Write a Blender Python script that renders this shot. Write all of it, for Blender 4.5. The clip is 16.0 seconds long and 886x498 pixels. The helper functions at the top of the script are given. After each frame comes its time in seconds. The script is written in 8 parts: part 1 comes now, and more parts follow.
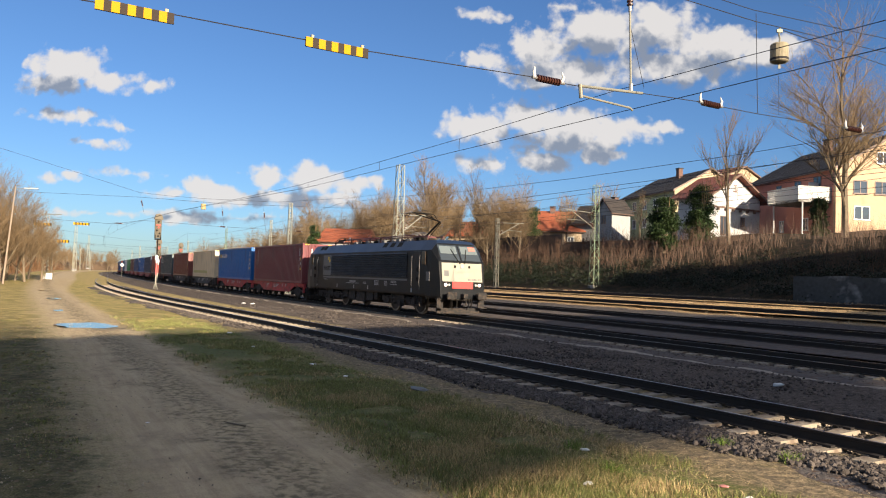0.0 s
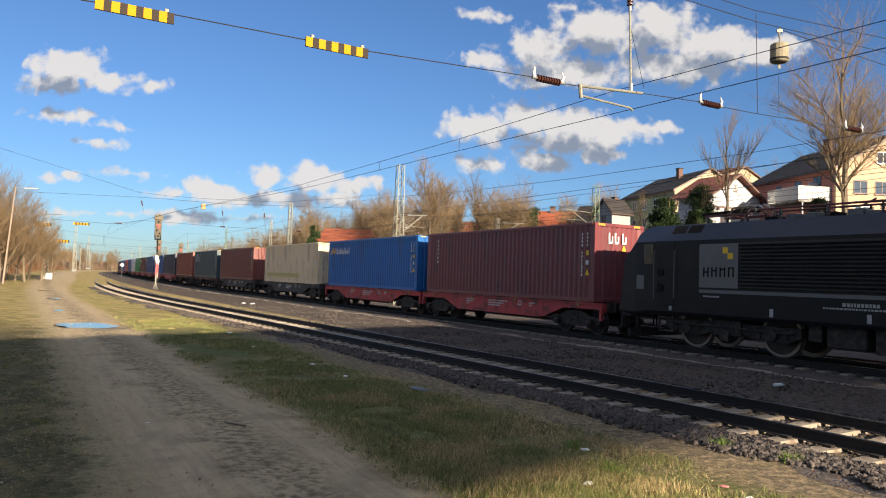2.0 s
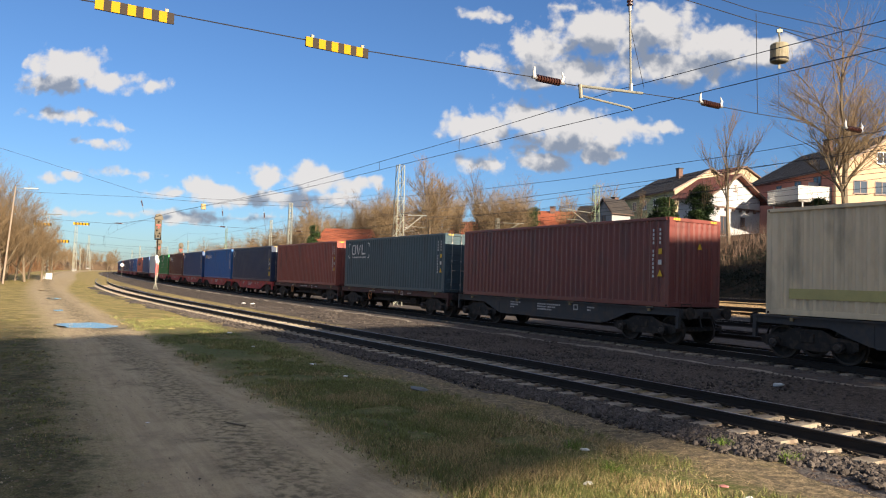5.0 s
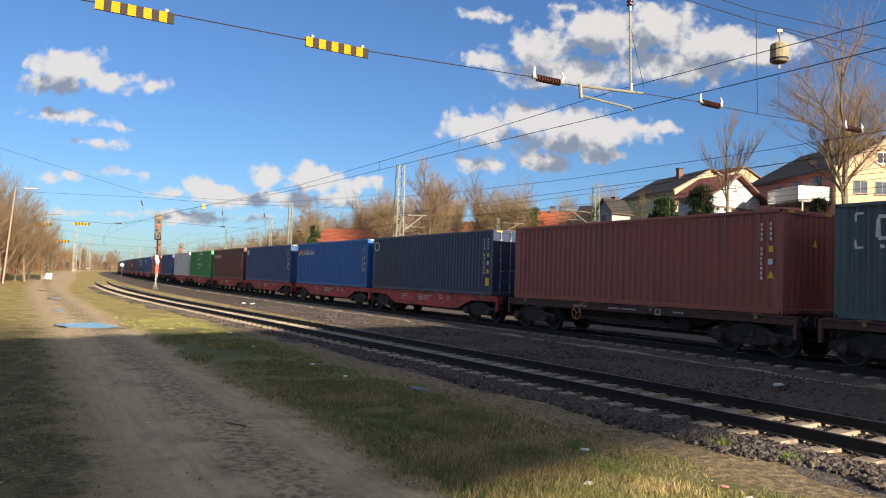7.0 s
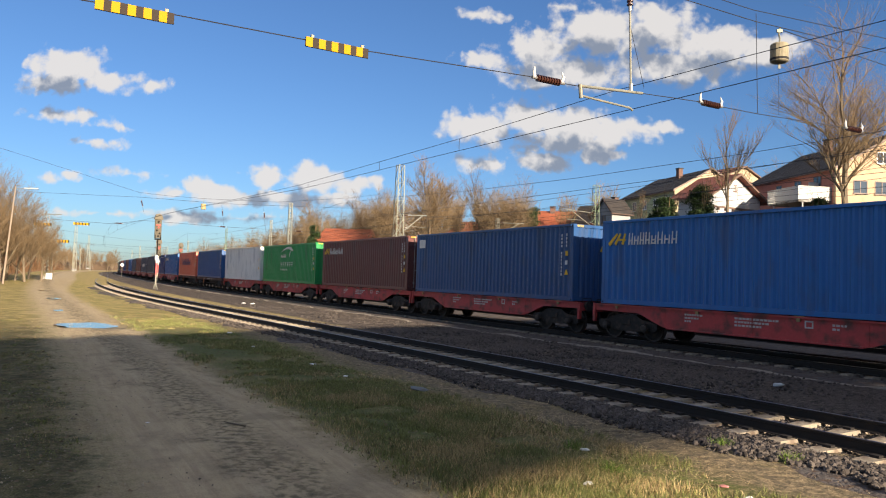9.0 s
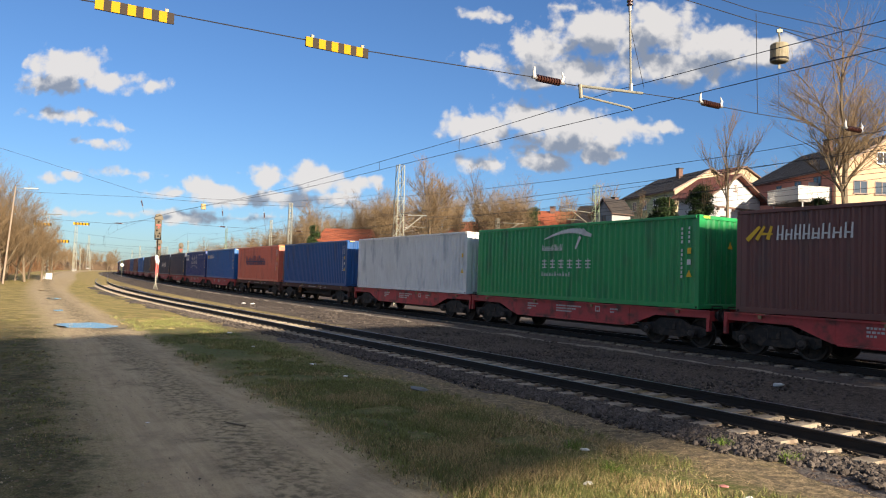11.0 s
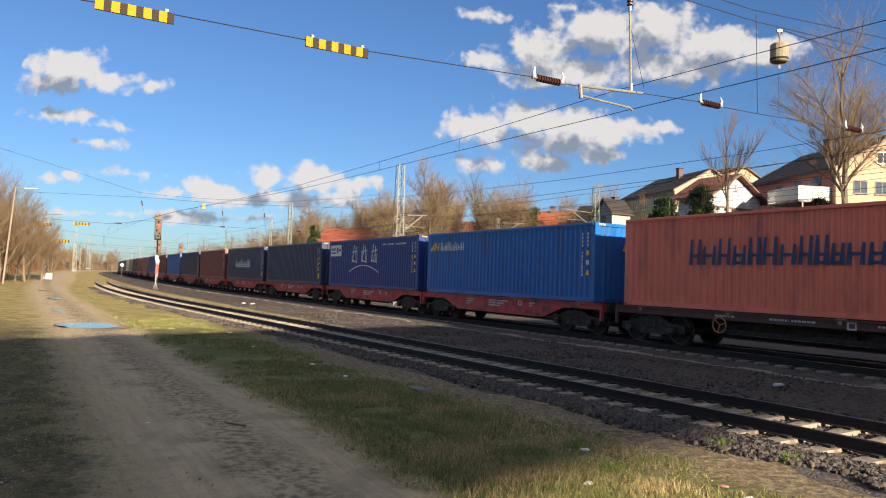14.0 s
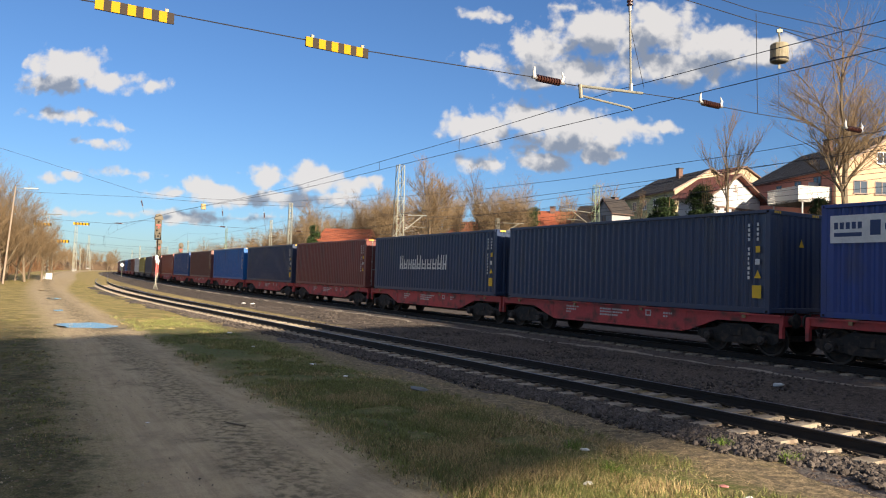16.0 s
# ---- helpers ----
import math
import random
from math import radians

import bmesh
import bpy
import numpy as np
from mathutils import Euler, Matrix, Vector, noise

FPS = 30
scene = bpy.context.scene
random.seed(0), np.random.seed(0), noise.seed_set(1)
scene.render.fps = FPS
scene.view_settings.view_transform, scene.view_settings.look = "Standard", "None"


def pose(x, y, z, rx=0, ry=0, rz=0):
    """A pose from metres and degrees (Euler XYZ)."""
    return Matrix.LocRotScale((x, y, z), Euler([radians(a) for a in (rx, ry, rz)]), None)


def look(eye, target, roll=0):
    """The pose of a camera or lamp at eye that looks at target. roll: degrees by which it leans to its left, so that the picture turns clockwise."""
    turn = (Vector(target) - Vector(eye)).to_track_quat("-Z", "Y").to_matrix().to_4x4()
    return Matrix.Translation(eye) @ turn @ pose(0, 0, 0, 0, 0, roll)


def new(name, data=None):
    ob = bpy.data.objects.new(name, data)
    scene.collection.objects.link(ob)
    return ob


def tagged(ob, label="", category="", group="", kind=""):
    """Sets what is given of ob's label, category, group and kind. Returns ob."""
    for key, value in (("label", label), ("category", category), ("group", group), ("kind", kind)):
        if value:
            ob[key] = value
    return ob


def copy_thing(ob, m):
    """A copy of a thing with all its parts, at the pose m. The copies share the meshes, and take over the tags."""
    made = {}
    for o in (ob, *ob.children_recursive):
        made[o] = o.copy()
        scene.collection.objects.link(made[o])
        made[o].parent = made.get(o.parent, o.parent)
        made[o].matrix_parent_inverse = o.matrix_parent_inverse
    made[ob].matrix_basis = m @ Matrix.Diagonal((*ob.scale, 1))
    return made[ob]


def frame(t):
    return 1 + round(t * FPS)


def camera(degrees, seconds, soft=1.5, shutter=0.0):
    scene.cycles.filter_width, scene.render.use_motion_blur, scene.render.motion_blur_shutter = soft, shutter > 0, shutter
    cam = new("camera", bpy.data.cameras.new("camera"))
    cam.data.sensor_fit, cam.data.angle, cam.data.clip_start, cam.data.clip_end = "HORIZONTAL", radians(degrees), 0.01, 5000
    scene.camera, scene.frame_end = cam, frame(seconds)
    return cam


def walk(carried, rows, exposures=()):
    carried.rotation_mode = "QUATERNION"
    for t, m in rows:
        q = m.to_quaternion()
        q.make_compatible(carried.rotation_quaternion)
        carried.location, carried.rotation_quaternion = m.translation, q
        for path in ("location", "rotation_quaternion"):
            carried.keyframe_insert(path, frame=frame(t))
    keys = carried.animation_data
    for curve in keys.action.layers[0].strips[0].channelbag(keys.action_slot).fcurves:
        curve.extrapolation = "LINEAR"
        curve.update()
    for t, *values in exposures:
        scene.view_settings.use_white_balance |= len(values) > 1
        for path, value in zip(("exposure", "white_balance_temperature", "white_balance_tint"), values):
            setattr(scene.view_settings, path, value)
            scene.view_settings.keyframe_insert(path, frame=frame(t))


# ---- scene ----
cam = camera(63.13, 16.0, soft=1.1)
EYE = (0.0, 0.0, 1.871)
VIEW = look(EYE, (0.0, math.cos(radians(2.352)), 1.871 + math.sin(radians(2.352))), 1.87)
walk(cam, [(0.0, VIEW), (16.0, VIEW)])

# ---- world, sun ----
SUN_AZ, SUN_EL = 33.0, 16.5          # degrees to the right of straight behind; above the horizon
world = bpy.data.worlds.new("sky")
scene.world = world
world.use_nodes = True


def link_nodes(tree, a, out, b, inp):
    tree.links.new(a.outputs[out], b.inputs[inp])


def math_node(tree, op, a, b=None, clamp=False):
    n = tree.nodes.new("ShaderNodeMath")
    n.operation, n.use_clamp = op, clamp
    for i, v in enumerate((a, b)):
        if v is None:
            continue
        if isinstance(v, (int, float)):
            n.inputs[i].default_value = v
        else:
            tree.links.new(v, n.inputs[i])
    return n.outputs[0]


# clouds, puff by puff: place (tan of azimuth, tan of height) and half sizes
CLOUDS_WEST = [(-0.526, 0.280, 0.055, 0.032), (-0.474, 0.262, 0.055, 0.019), (-0.556, 0.257, 0.049, 0.020), (-0.418, 0.257, 0.030, 0.010), (-0.538, 0.210, 0.049, 0.010),
               (-0.482, 0.197, 0.028, 0.008), (-0.493, 0.174, 0.039, 0.006), (-0.551, 0.121, 0.014, 0.009), (-0.524, 0.126, 0.020, 0.007), (-0.439, 0.133, 0.039, 0.007)]
CLOUDS_LOW = [(-0.344, 0.117, 0.025, 0.017), (-0.308, 0.107, 0.049, 0.016), (-0.358, 0.071, 0.039, 0.009), (-0.377, 0.104, 0.019, 0.009), (-0.247, 0.136, 0.033, 0.021),
              (-0.183, 0.135, 0.046, 0.024), (-0.128, 0.128, 0.043, 0.014), (-0.099, 0.132, 0.025, 0.010), (-0.233, 0.104, 0.149, 0.013), (-0.287, 0.076, 0.094, 0.006),
              (-0.476, 0.075, 0.071, 0.004), (-0.147, 0.110, 0.047, 0.009)]
CLOUDS_EAST = [(0.130, 0.328, 0.067, 0.029), (0.209, 0.349, 0.064, 0.040), (0.296, 0.360, 0.075, 0.045), (0.372, 0.339, 0.071, 0.036), (0.440, 0.333, 0.057, 0.024),
               (0.048, 0.307, 0.049, 0.013), (0.171, 0.297, 0.111, 0.030), (0.321, 0.306, 0.103, 0.029), (0.159, 0.390, 0.020, 0.009), (0.038, 0.371, 0.028, 0.009), (0.464, 0.345, 0.036, 0.016)]
CLOUDS_MIDDLE = [(0.047, 0.213, 0.062, 0.027), (0.117, 0.231, 0.062, 0.029), (0.169, 0.220, 0.071, 0.029), (0.232, 0.212, 0.063, 0.021), (0.295, 0.218, 0.033, 0.011),
                 (0.060, 0.163, 0.046, 0.013), (0.135, 0.170, 0.059, 0.017), (0.213, 0.180, 0.041, 0.012), (0.162, 0.196, 0.095, 0.024)]


def vec_node(tree, op, a, b):
    n = tree.nodes.new("ShaderNodeVectorMath")
    n.operation = op
    for k, v in enumerate((a, b)):
        if isinstance(v, tuple):
            n.inputs[k].default_value = v
        else:
            tree.links.new(v, n.inputs[k])
    return n.outputs["Value"] if op == "LENGTH" else n.outputs[0]


def cloud_group():
    """Thickness of the clouds at a point of the sky (u, v)."""
    g = bpy.data.node_groups.new("cloud_density", "ShaderNodeTree")
    g.interface.new_socket("P", in_out="INPUT", socket_type="NodeSocketVector")
    g.interface.new_socket("D", in_out="OUTPUT", socket_type="NodeSocketFloat")
    gi, go = g.nodes.new("NodeGroupInput"), g.nodes.new("NodeGroupOutput")

    def nz(scale, detail, rough=0.55):
        n = g.nodes.new("ShaderNodeTexNoise")
        n.inputs["Scale"].default_value, n.inputs["Detail"].default_value, n.inputs["Roughness"].default_value = scale, detail, rough
        g.links.new(gi.outputs[0], n.inputs["Vector"])
        return n

    where = gi.outputs[0]
    for scale, amp in ((18.0, 0.030), (60.0, 0.012)):       # ragged outlines
        off = vec_node(g, "SUBTRACT", nz(scale, 2.0).outputs["Color"], (0.5, 0.5, 0.5))
        where = vec_node(g, "ADD", where, vec_node(g, "MULTIPLY", off, (amp, amp * 0.7, 0.0)))
    best = -1.5
    for u, v, ru, rv in CLOUDS_WEST + CLOUDS_LOW + CLOUDS_EAST + CLOUDS_MIDDLE:
        q = vec_node(g, "MULTIPLY", vec_node(g, "SUBTRACT", where, (u, v, 0.0)), (1 / ru, 1 / rv, 0.0))
        d = math_node(g, "MULTIPLY", math_node(g, "SUBTRACT", 1.0, vec_node(g, "LENGTH", q, q)), min(1.0, max(0.3, rv / 0.016)))
        best = math_node(g, "MAXIMUM", d, best)
    tot = best
    for scale, amp in ((22.0, 0.55), (62.0, 0.42)):           # rounded billows
        vo = g.nodes.new("ShaderNodeTexVoronoi")
        vo.feature = "SMOOTH_F1"
        vo.inputs["Scale"].default_value, vo.inputs["Smoothness"].default_value, vo.inputs["Detail"].default_value = scale, 0.35, 1.0
        g.links.new(where, vo.inputs["Vector"])
        tot = math_node(g, "ADD", tot, math_node(g, "MULTIPLY", math_node(g, "SUBTRACT", 0.62, vo.outputs["Distance"]), amp))
    tot = math_node(g, "ADD", tot, math_node(g, "MULTIPLY", math_node(g, "SUBTRACT", nz(34.0, 8.0, 0.62).outputs["Fac"], 0.42), 1.3))
    g.links.new(tot, go.inputs[0])
    return g


def build_world():
    t = world.node_tree
    t.nodes.clear()
    out = t.nodes.new("ShaderNodeOutputWorld")
    bg = t.nodes.new("ShaderNodeBackground")
    bg.inputs["Strength"].default_value = 0.0375
    sky = t.nodes.new("ShaderNodeTexSky")
    sky.sky_type, sky.sun_disc = "NISHITA", False
    sky.sun_elevation, sky.sun_rotation = radians(SUN_EL), radians(180.0 - SUN_AZ)
    sky.air_density, sky.dust_density, sky.ozone_density = 1.0, 0.45, 3.2
    co = t.nodes.new("ShaderNodeTexCoord")
    sep = t.nodes.new("ShaderNodeSeparateXYZ")
    t.links.new(co.outputs["Generated"], sep.inputs[0])
    ysafe = math_node(t, "MAXIMUM", math_node(t, "ABSOLUTE", sep.outputs[1]), 0.05)
    comb = t.nodes.new("ShaderNodeCombineXYZ")
    t.links.new(math_node(t, "DIVIDE", sep.outputs[0], ysafe), comb.inputs[0])
    t.links.new(math_node(t, "DIVIDE", sep.outputs[2], ysafe), comb.inputs[1])
    g = cloud_group()
    d1 = t.nodes.new("ShaderNodeGroup")
    d1.node_tree = g
    t.links.new(comb.outputs[0], d1.inputs[0])
    up = t.nodes.new("ShaderNodeVectorMath")
    up.operation = "ADD"
    up.inputs[1].default_value = (0.012, 0.034, 0)
    t.links.new(comb.outputs[0], up.inputs[0])
    d2 = t.nodes.new("ShaderNodeGroup")
    d2.node_tree = g
    t.links.new(up.outputs[0], d2.inputs[0])
    mask = t.nodes.new("ShaderNodeMapRange")
    mask.interpolation_type = "SMOOTHSTEP"
    mask.inputs["From Min"].default_value, mask.inputs["From Max"].default_value = -0.15, 0.40
    t.links.new(d1.outputs[0], mask.inputs["Value"])
    lit = t.nodes.new("ShaderNodeMapRange")
    lit.interpolation_type = "SMOOTHSTEP"
    lit.inputs["From Min"].default_value, lit.inputs["From Max"].default_value = 0.0, 1.15
    edge = math_node(t, "MULTIPLY", math_node(t, "SUBTRACT", d1.outputs[0], d2.outputs[0]), 0.35)
    t.links.new(math_node(t, "ADD", math_node(t, "SUBTRACT", 1.0, math_node(t, "MULTIPLY", d2.outputs[0], 1.3)), edge), lit.inputs["Value"])
    # unseen broken cumulus, where the sky goes on above, added to brighten the shade
    zsafe = math_node(t, "MAXIMUM", sep.outputs[2], 0.08)
    flat = t.nodes.new("ShaderNodeCombineXYZ")
    t.links.new(math_node(t, "DIVIDE", sep.outputs[0], zsafe), flat.inputs[0])
    t.links.new(math_node(t, "DIVIDE", sep.outputs[1], zsafe), flat.inputs[1])
    field = t.nodes.new("ShaderNodeTexNoise")
    field.inputs["Scale"].default_value, field.inputs["Detail"].default_value, field.inputs["Roughness"].default_value = 1.6, 6.0, 0.55
    t.links.new(flat.outputs[0], field.inputs["Vector"])
    high = t.nodes.new("ShaderNodeMapRange")
    high.interpolation_type = "SMOOTHSTEP"
    high.inputs["From Min"].default_value, high.inputs["From Max"].default_value = 0.467, 0.565
    t.links.new(field.outputs["Fac"], high.inputs["Value"])
    above = t.nodes.new("ShaderNodeMapRange")
    above.interpolation_type = "SMOOTHSTEP"
    above.inputs["From Min"].default_value, above.inputs["From Max"].default_value = 0.44, 0.60
    t.links.new(comb.inputs[1].links[0].from_socket, above.inputs["Value"])
    upper = math_node(t, "MULTIPLY", high.outputs[0], above.outputs[0])
    shade = t.nodes.new("ShaderNodeMix")
    shade.data_type = "RGBA"
    shade.inputs["A"].default_value = (2.3, 2.6, 3.2, 1)
    shade.inputs["B"].default_value = (7.0, 6.6, 6.2, 1)
    t.links.new(lit.outputs[0], shade.inputs["Factor"])
    mix = t.nodes.new("ShaderNodeMix")
    mix.data_type = "RGBA"
    t.links.new(math_node(t, "MULTIPLY", math_node(t, "MAXIMUM", mask.outputs[0], upper), 0.93), mix.inputs["Factor"])
    tint = t.nodes.new("ShaderNodeMix")
    tint.data_type, tint.blend_type = "RGBA", "MULTIPLY"
    tint.inputs["Factor"].default_value = 1.0
    tint.inputs["B"].default_value = (0.70, 0.87, 1.11, 1)
    t.links.new(sky.outputs[0], tint.inputs["A"])
    t.links.new(tint.outputs["Result"], mix.inputs["A"])
    t.links.new(shade.outputs["Result"], mix.inputs["B"])
    t.links.new(mix.outputs["Result"], bg.inputs["Color"])
    t.links.new(bg.outputs[0], out.inputs["Surface"])


build_world()
sun = new("sun", bpy.data.lights.new("sun", "SUN"))
sun.data.energy, sun.data.angle, sun.data.color = 4.15, radians(0.6), (1.0, 0.82, 0.60)
TO_SUN = Vector((math.sin(radians(SUN_AZ)) * math.cos(radians(SUN_EL)), -math.cos(radians(SUN_AZ)) * math.cos(radians(SUN_EL)), math.sin(radians(SUN_EL))))
sun.matrix_world = look(TO_SUN * 60, (0, 0, 0))
scene.view_settings.exposure = 1.66
scene.view_settings.use_white_balance = True
scene.view_settings.white_balance_temperature, scene.view_settings.white_balance_tint = 6370, 10


# ---- the line of the railway ----
KNOT_S = (-25, 15, 50, 90, 130, 180, 240, 320, 500, 700)
KNOT_K = (0.000258, 0.000137, -0.001037, -0.000551, -0.00025, -0.00025, -0.0004, -0.0008, -0.0010, 0.0)
S_TAB = np.arange(-400.0, 3000.0, 1.0)
K_TAB = np.interp(S_TAB, KNOT_S, KNOT_K) * (S_TAB > -60)
I0 = int(np.searchsorted(S_TAB, 0.0))


def running(v):
    c = np.concatenate([[0.0], np.cumsum((v[1:] + v[:-1]) / 2)])
    return c - c[I0]


H_TAB = running(K_TAB) + radians(30.582)
X_TAB = running(-np.sin(H_TAB)) + 5.143
Y_TAB = running(np.cos(H_TAB)) + 28.774


def line_at(s, w=0.0):
    """Point w metres beyond the train's track, s metres along it, and the heading there."""
    th = float(np.interp(s, S_TAB, H_TAB))
    x = float(np.interp(s, S_TAB, X_TAB)) + w * math.cos(th)
    y = float(np.interp(s, S_TAB, Y_TAB)) + w * math.sin(th)
    return x, y, th


def on_line(s, w=0.0, z=0.0, turn=0.0):
    """A pose on the line: x forward (the way the train goes), y to the far side."""
    x, y, th = line_at(s, w)
    return pose(x, y, z, 0, 0, math.degrees(math.atan2(-math.cos(th), math.sin(th))) + turn)


NEAR_S = (-400, -40, -16, 0, 12, 30, 50, 70, 90, 120, 200, 400, 3000)
NEAR_W = (-8.2, -8.3, -8.85, -9.5, -10.1, -10.9, -10.95, -10.6, -9.9, -8.2, -5.6, -5.0, -5.0)
NEAR_FIT = np.convolve(np.pad(np.interp(S_TAB, NEAR_S, NEAR_W), 12, mode="edge"), np.ones(25) / 25, "valid")
TRACKS = (("near", None, 0.0), ("train", 0.0, 0.0), ("third", 4.6, 0.17), ("fourth", 9.2, 0.36), ("fifth", 14.5, 0.85), ("sixth", 20.2, 1.20))


def near_w(s):
    return float(np.interp(s, S_TAB, NEAR_FIT))


PROFILE_W = (-1500, -300, -60, -40, -29, -23, -19, 2.6, 4.6, 9.2, 14.5, 20.2, 24.0, 26, 32, 38, 44, 60, 300, 1500)


def profile_z(s):
    """Heights of the ground across the line, under the ballast."""
    f = min(max((s - 60) / 60, 0), 1)
    b = min(max((s - 75) / 50, 0), 1)
    g = 1 - min(max((s - 150) / 120, 0), 1)
    return (8 * b, 7 * b, 6.5 * b, 5.2 * b, 2.6 * b - 0.2, 0.5 * f - 0.2, 0.45 * f - 0.2, -0.25, -0.10, 0.10, 0.62, 0.98, 1.2, 1.6 * g + 0.4,
            3.5 * g + 0.4, 5.7 * g + 0.4, 6.6 * g + 0.4, 8.0 * g + 0.4, 12, 12)


def ground_z(s, w):
    return float(np.interp(w, PROFILE_W, profile_z(s)))


# how far the train has gone after t seconds
def gone(t):
    return 15.1662 * t + 0.042943 * t * t + 0.00067174 * t ** 3

# ---- materials ----
def material(name, colour, rough=0.7, metal=0.0, vary=0.25, scale=3.0, fine=40.0, bump=0.0, dirt=None, dirt_amount=0.0, random_tint=0.0, spec=0.5, stretch=(1, 1, 1)):
    """A painted or natural surface: colour varied at two scales, dirt in patches, fine relief."""
    m = bpy.data.materials.new(name)
    m.use_nodes = True
    t = m.node_tree
    b = t.nodes["Principled BSDF"]
    b.inputs["Roughness"].default_value, b.inputs["Metallic"].default_value = rough, metal
    b.inputs["Specular IOR Level"].default_value = spec
    co = t.nodes.new("ShaderNodeTexCoord")
    mp = t.nodes.new("ShaderNodeMapping")
    mp.inputs["Scale"].default_value = stretch
    t.links.new(co.outputs["Object"], mp.inputs["Vector"])

    def nz(sc, detail=4.0):
        n = t.nodes.new("ShaderNodeTexNoise")
        n.inputs["Scale"].default_value, n.inputs["Detail"].default_value = sc, detail
        t.links.new(mp.outputs[0], n.inputs["Vector"])
        return n.outputs["Fac"]

    a, f = nz(scale), nz(fine, 2.0)
    v = math_node(t, "ADD", math_node(t, "MULTIPLY", math_node(t, "SUBTRACT", a, 0.5), vary * 2.4), math_node(t, "MULTIPLY", math_node(t, "SUBTRACT", f, 0.5), vary * 1.6))
    if random_tint:
        oi = t.nodes.new("ShaderNodeObjectInfo")
        v = math_node(t, "ADD", v, math_node(t, "MULTIPLY", math_node(t, "SUBTRACT", oi.outputs["Random"], 0.5), random_tint * 2))
    v = math_node(t, "MAXIMUM", math_node(t, "ADD", v, 1.0), 0.15)
    base = t.nodes.new("ShaderNodeMix")
    base.data_type, base.blend_type = "RGBA", "MULTIPLY"
    base.inputs["Factor"].default_value = 1.0
    base.inputs["A"].default_value = (*colour, 1)
    t.links.new(v, base.inputs["B"])
    col = base.outputs["Result"]
    if dirt:
        mk = t.nodes.new("ShaderNodeMapRange")
        mk.inputs["From Min"].default_value, mk.inputs["From Max"].default_value = 0.62 - 0.3 * dirt_amount, 0.78 - 0.2 * dirt_amount
        t.links.new(nz(scale * 2.3, 8.0), mk.inputs["Value"])
        dm = t.nodes.new("ShaderNodeMix")
        dm.data_type = "RGBA"
        t.links.new(mk.outputs[0], dm.inputs["Factor"])
        t.links.new(col, dm.inputs["A"])
        dm.inputs["B"].default_value = (*dirt, 1)
        col = dm.outputs["Result"]
    t.links.new(col, b.inputs["Base Color"])
    t.links.new(math_node(t, "ADD", math_node(t, "MULTIPLY", math_node(t, "SUBTRACT", a, 0.5), 0.3), rough, True), b.inputs["Roughness"])
    if bump:
        bp = t.nodes.new("ShaderNodeBump")
        bp.inputs["Strength"].default_value, bp.inputs["Distance"].default_value = 0.6, bump
        t.links.new(f, bp.inputs["Height"])
        t.links.new(bp.outputs[0], b.inputs["Normal"])
    return m


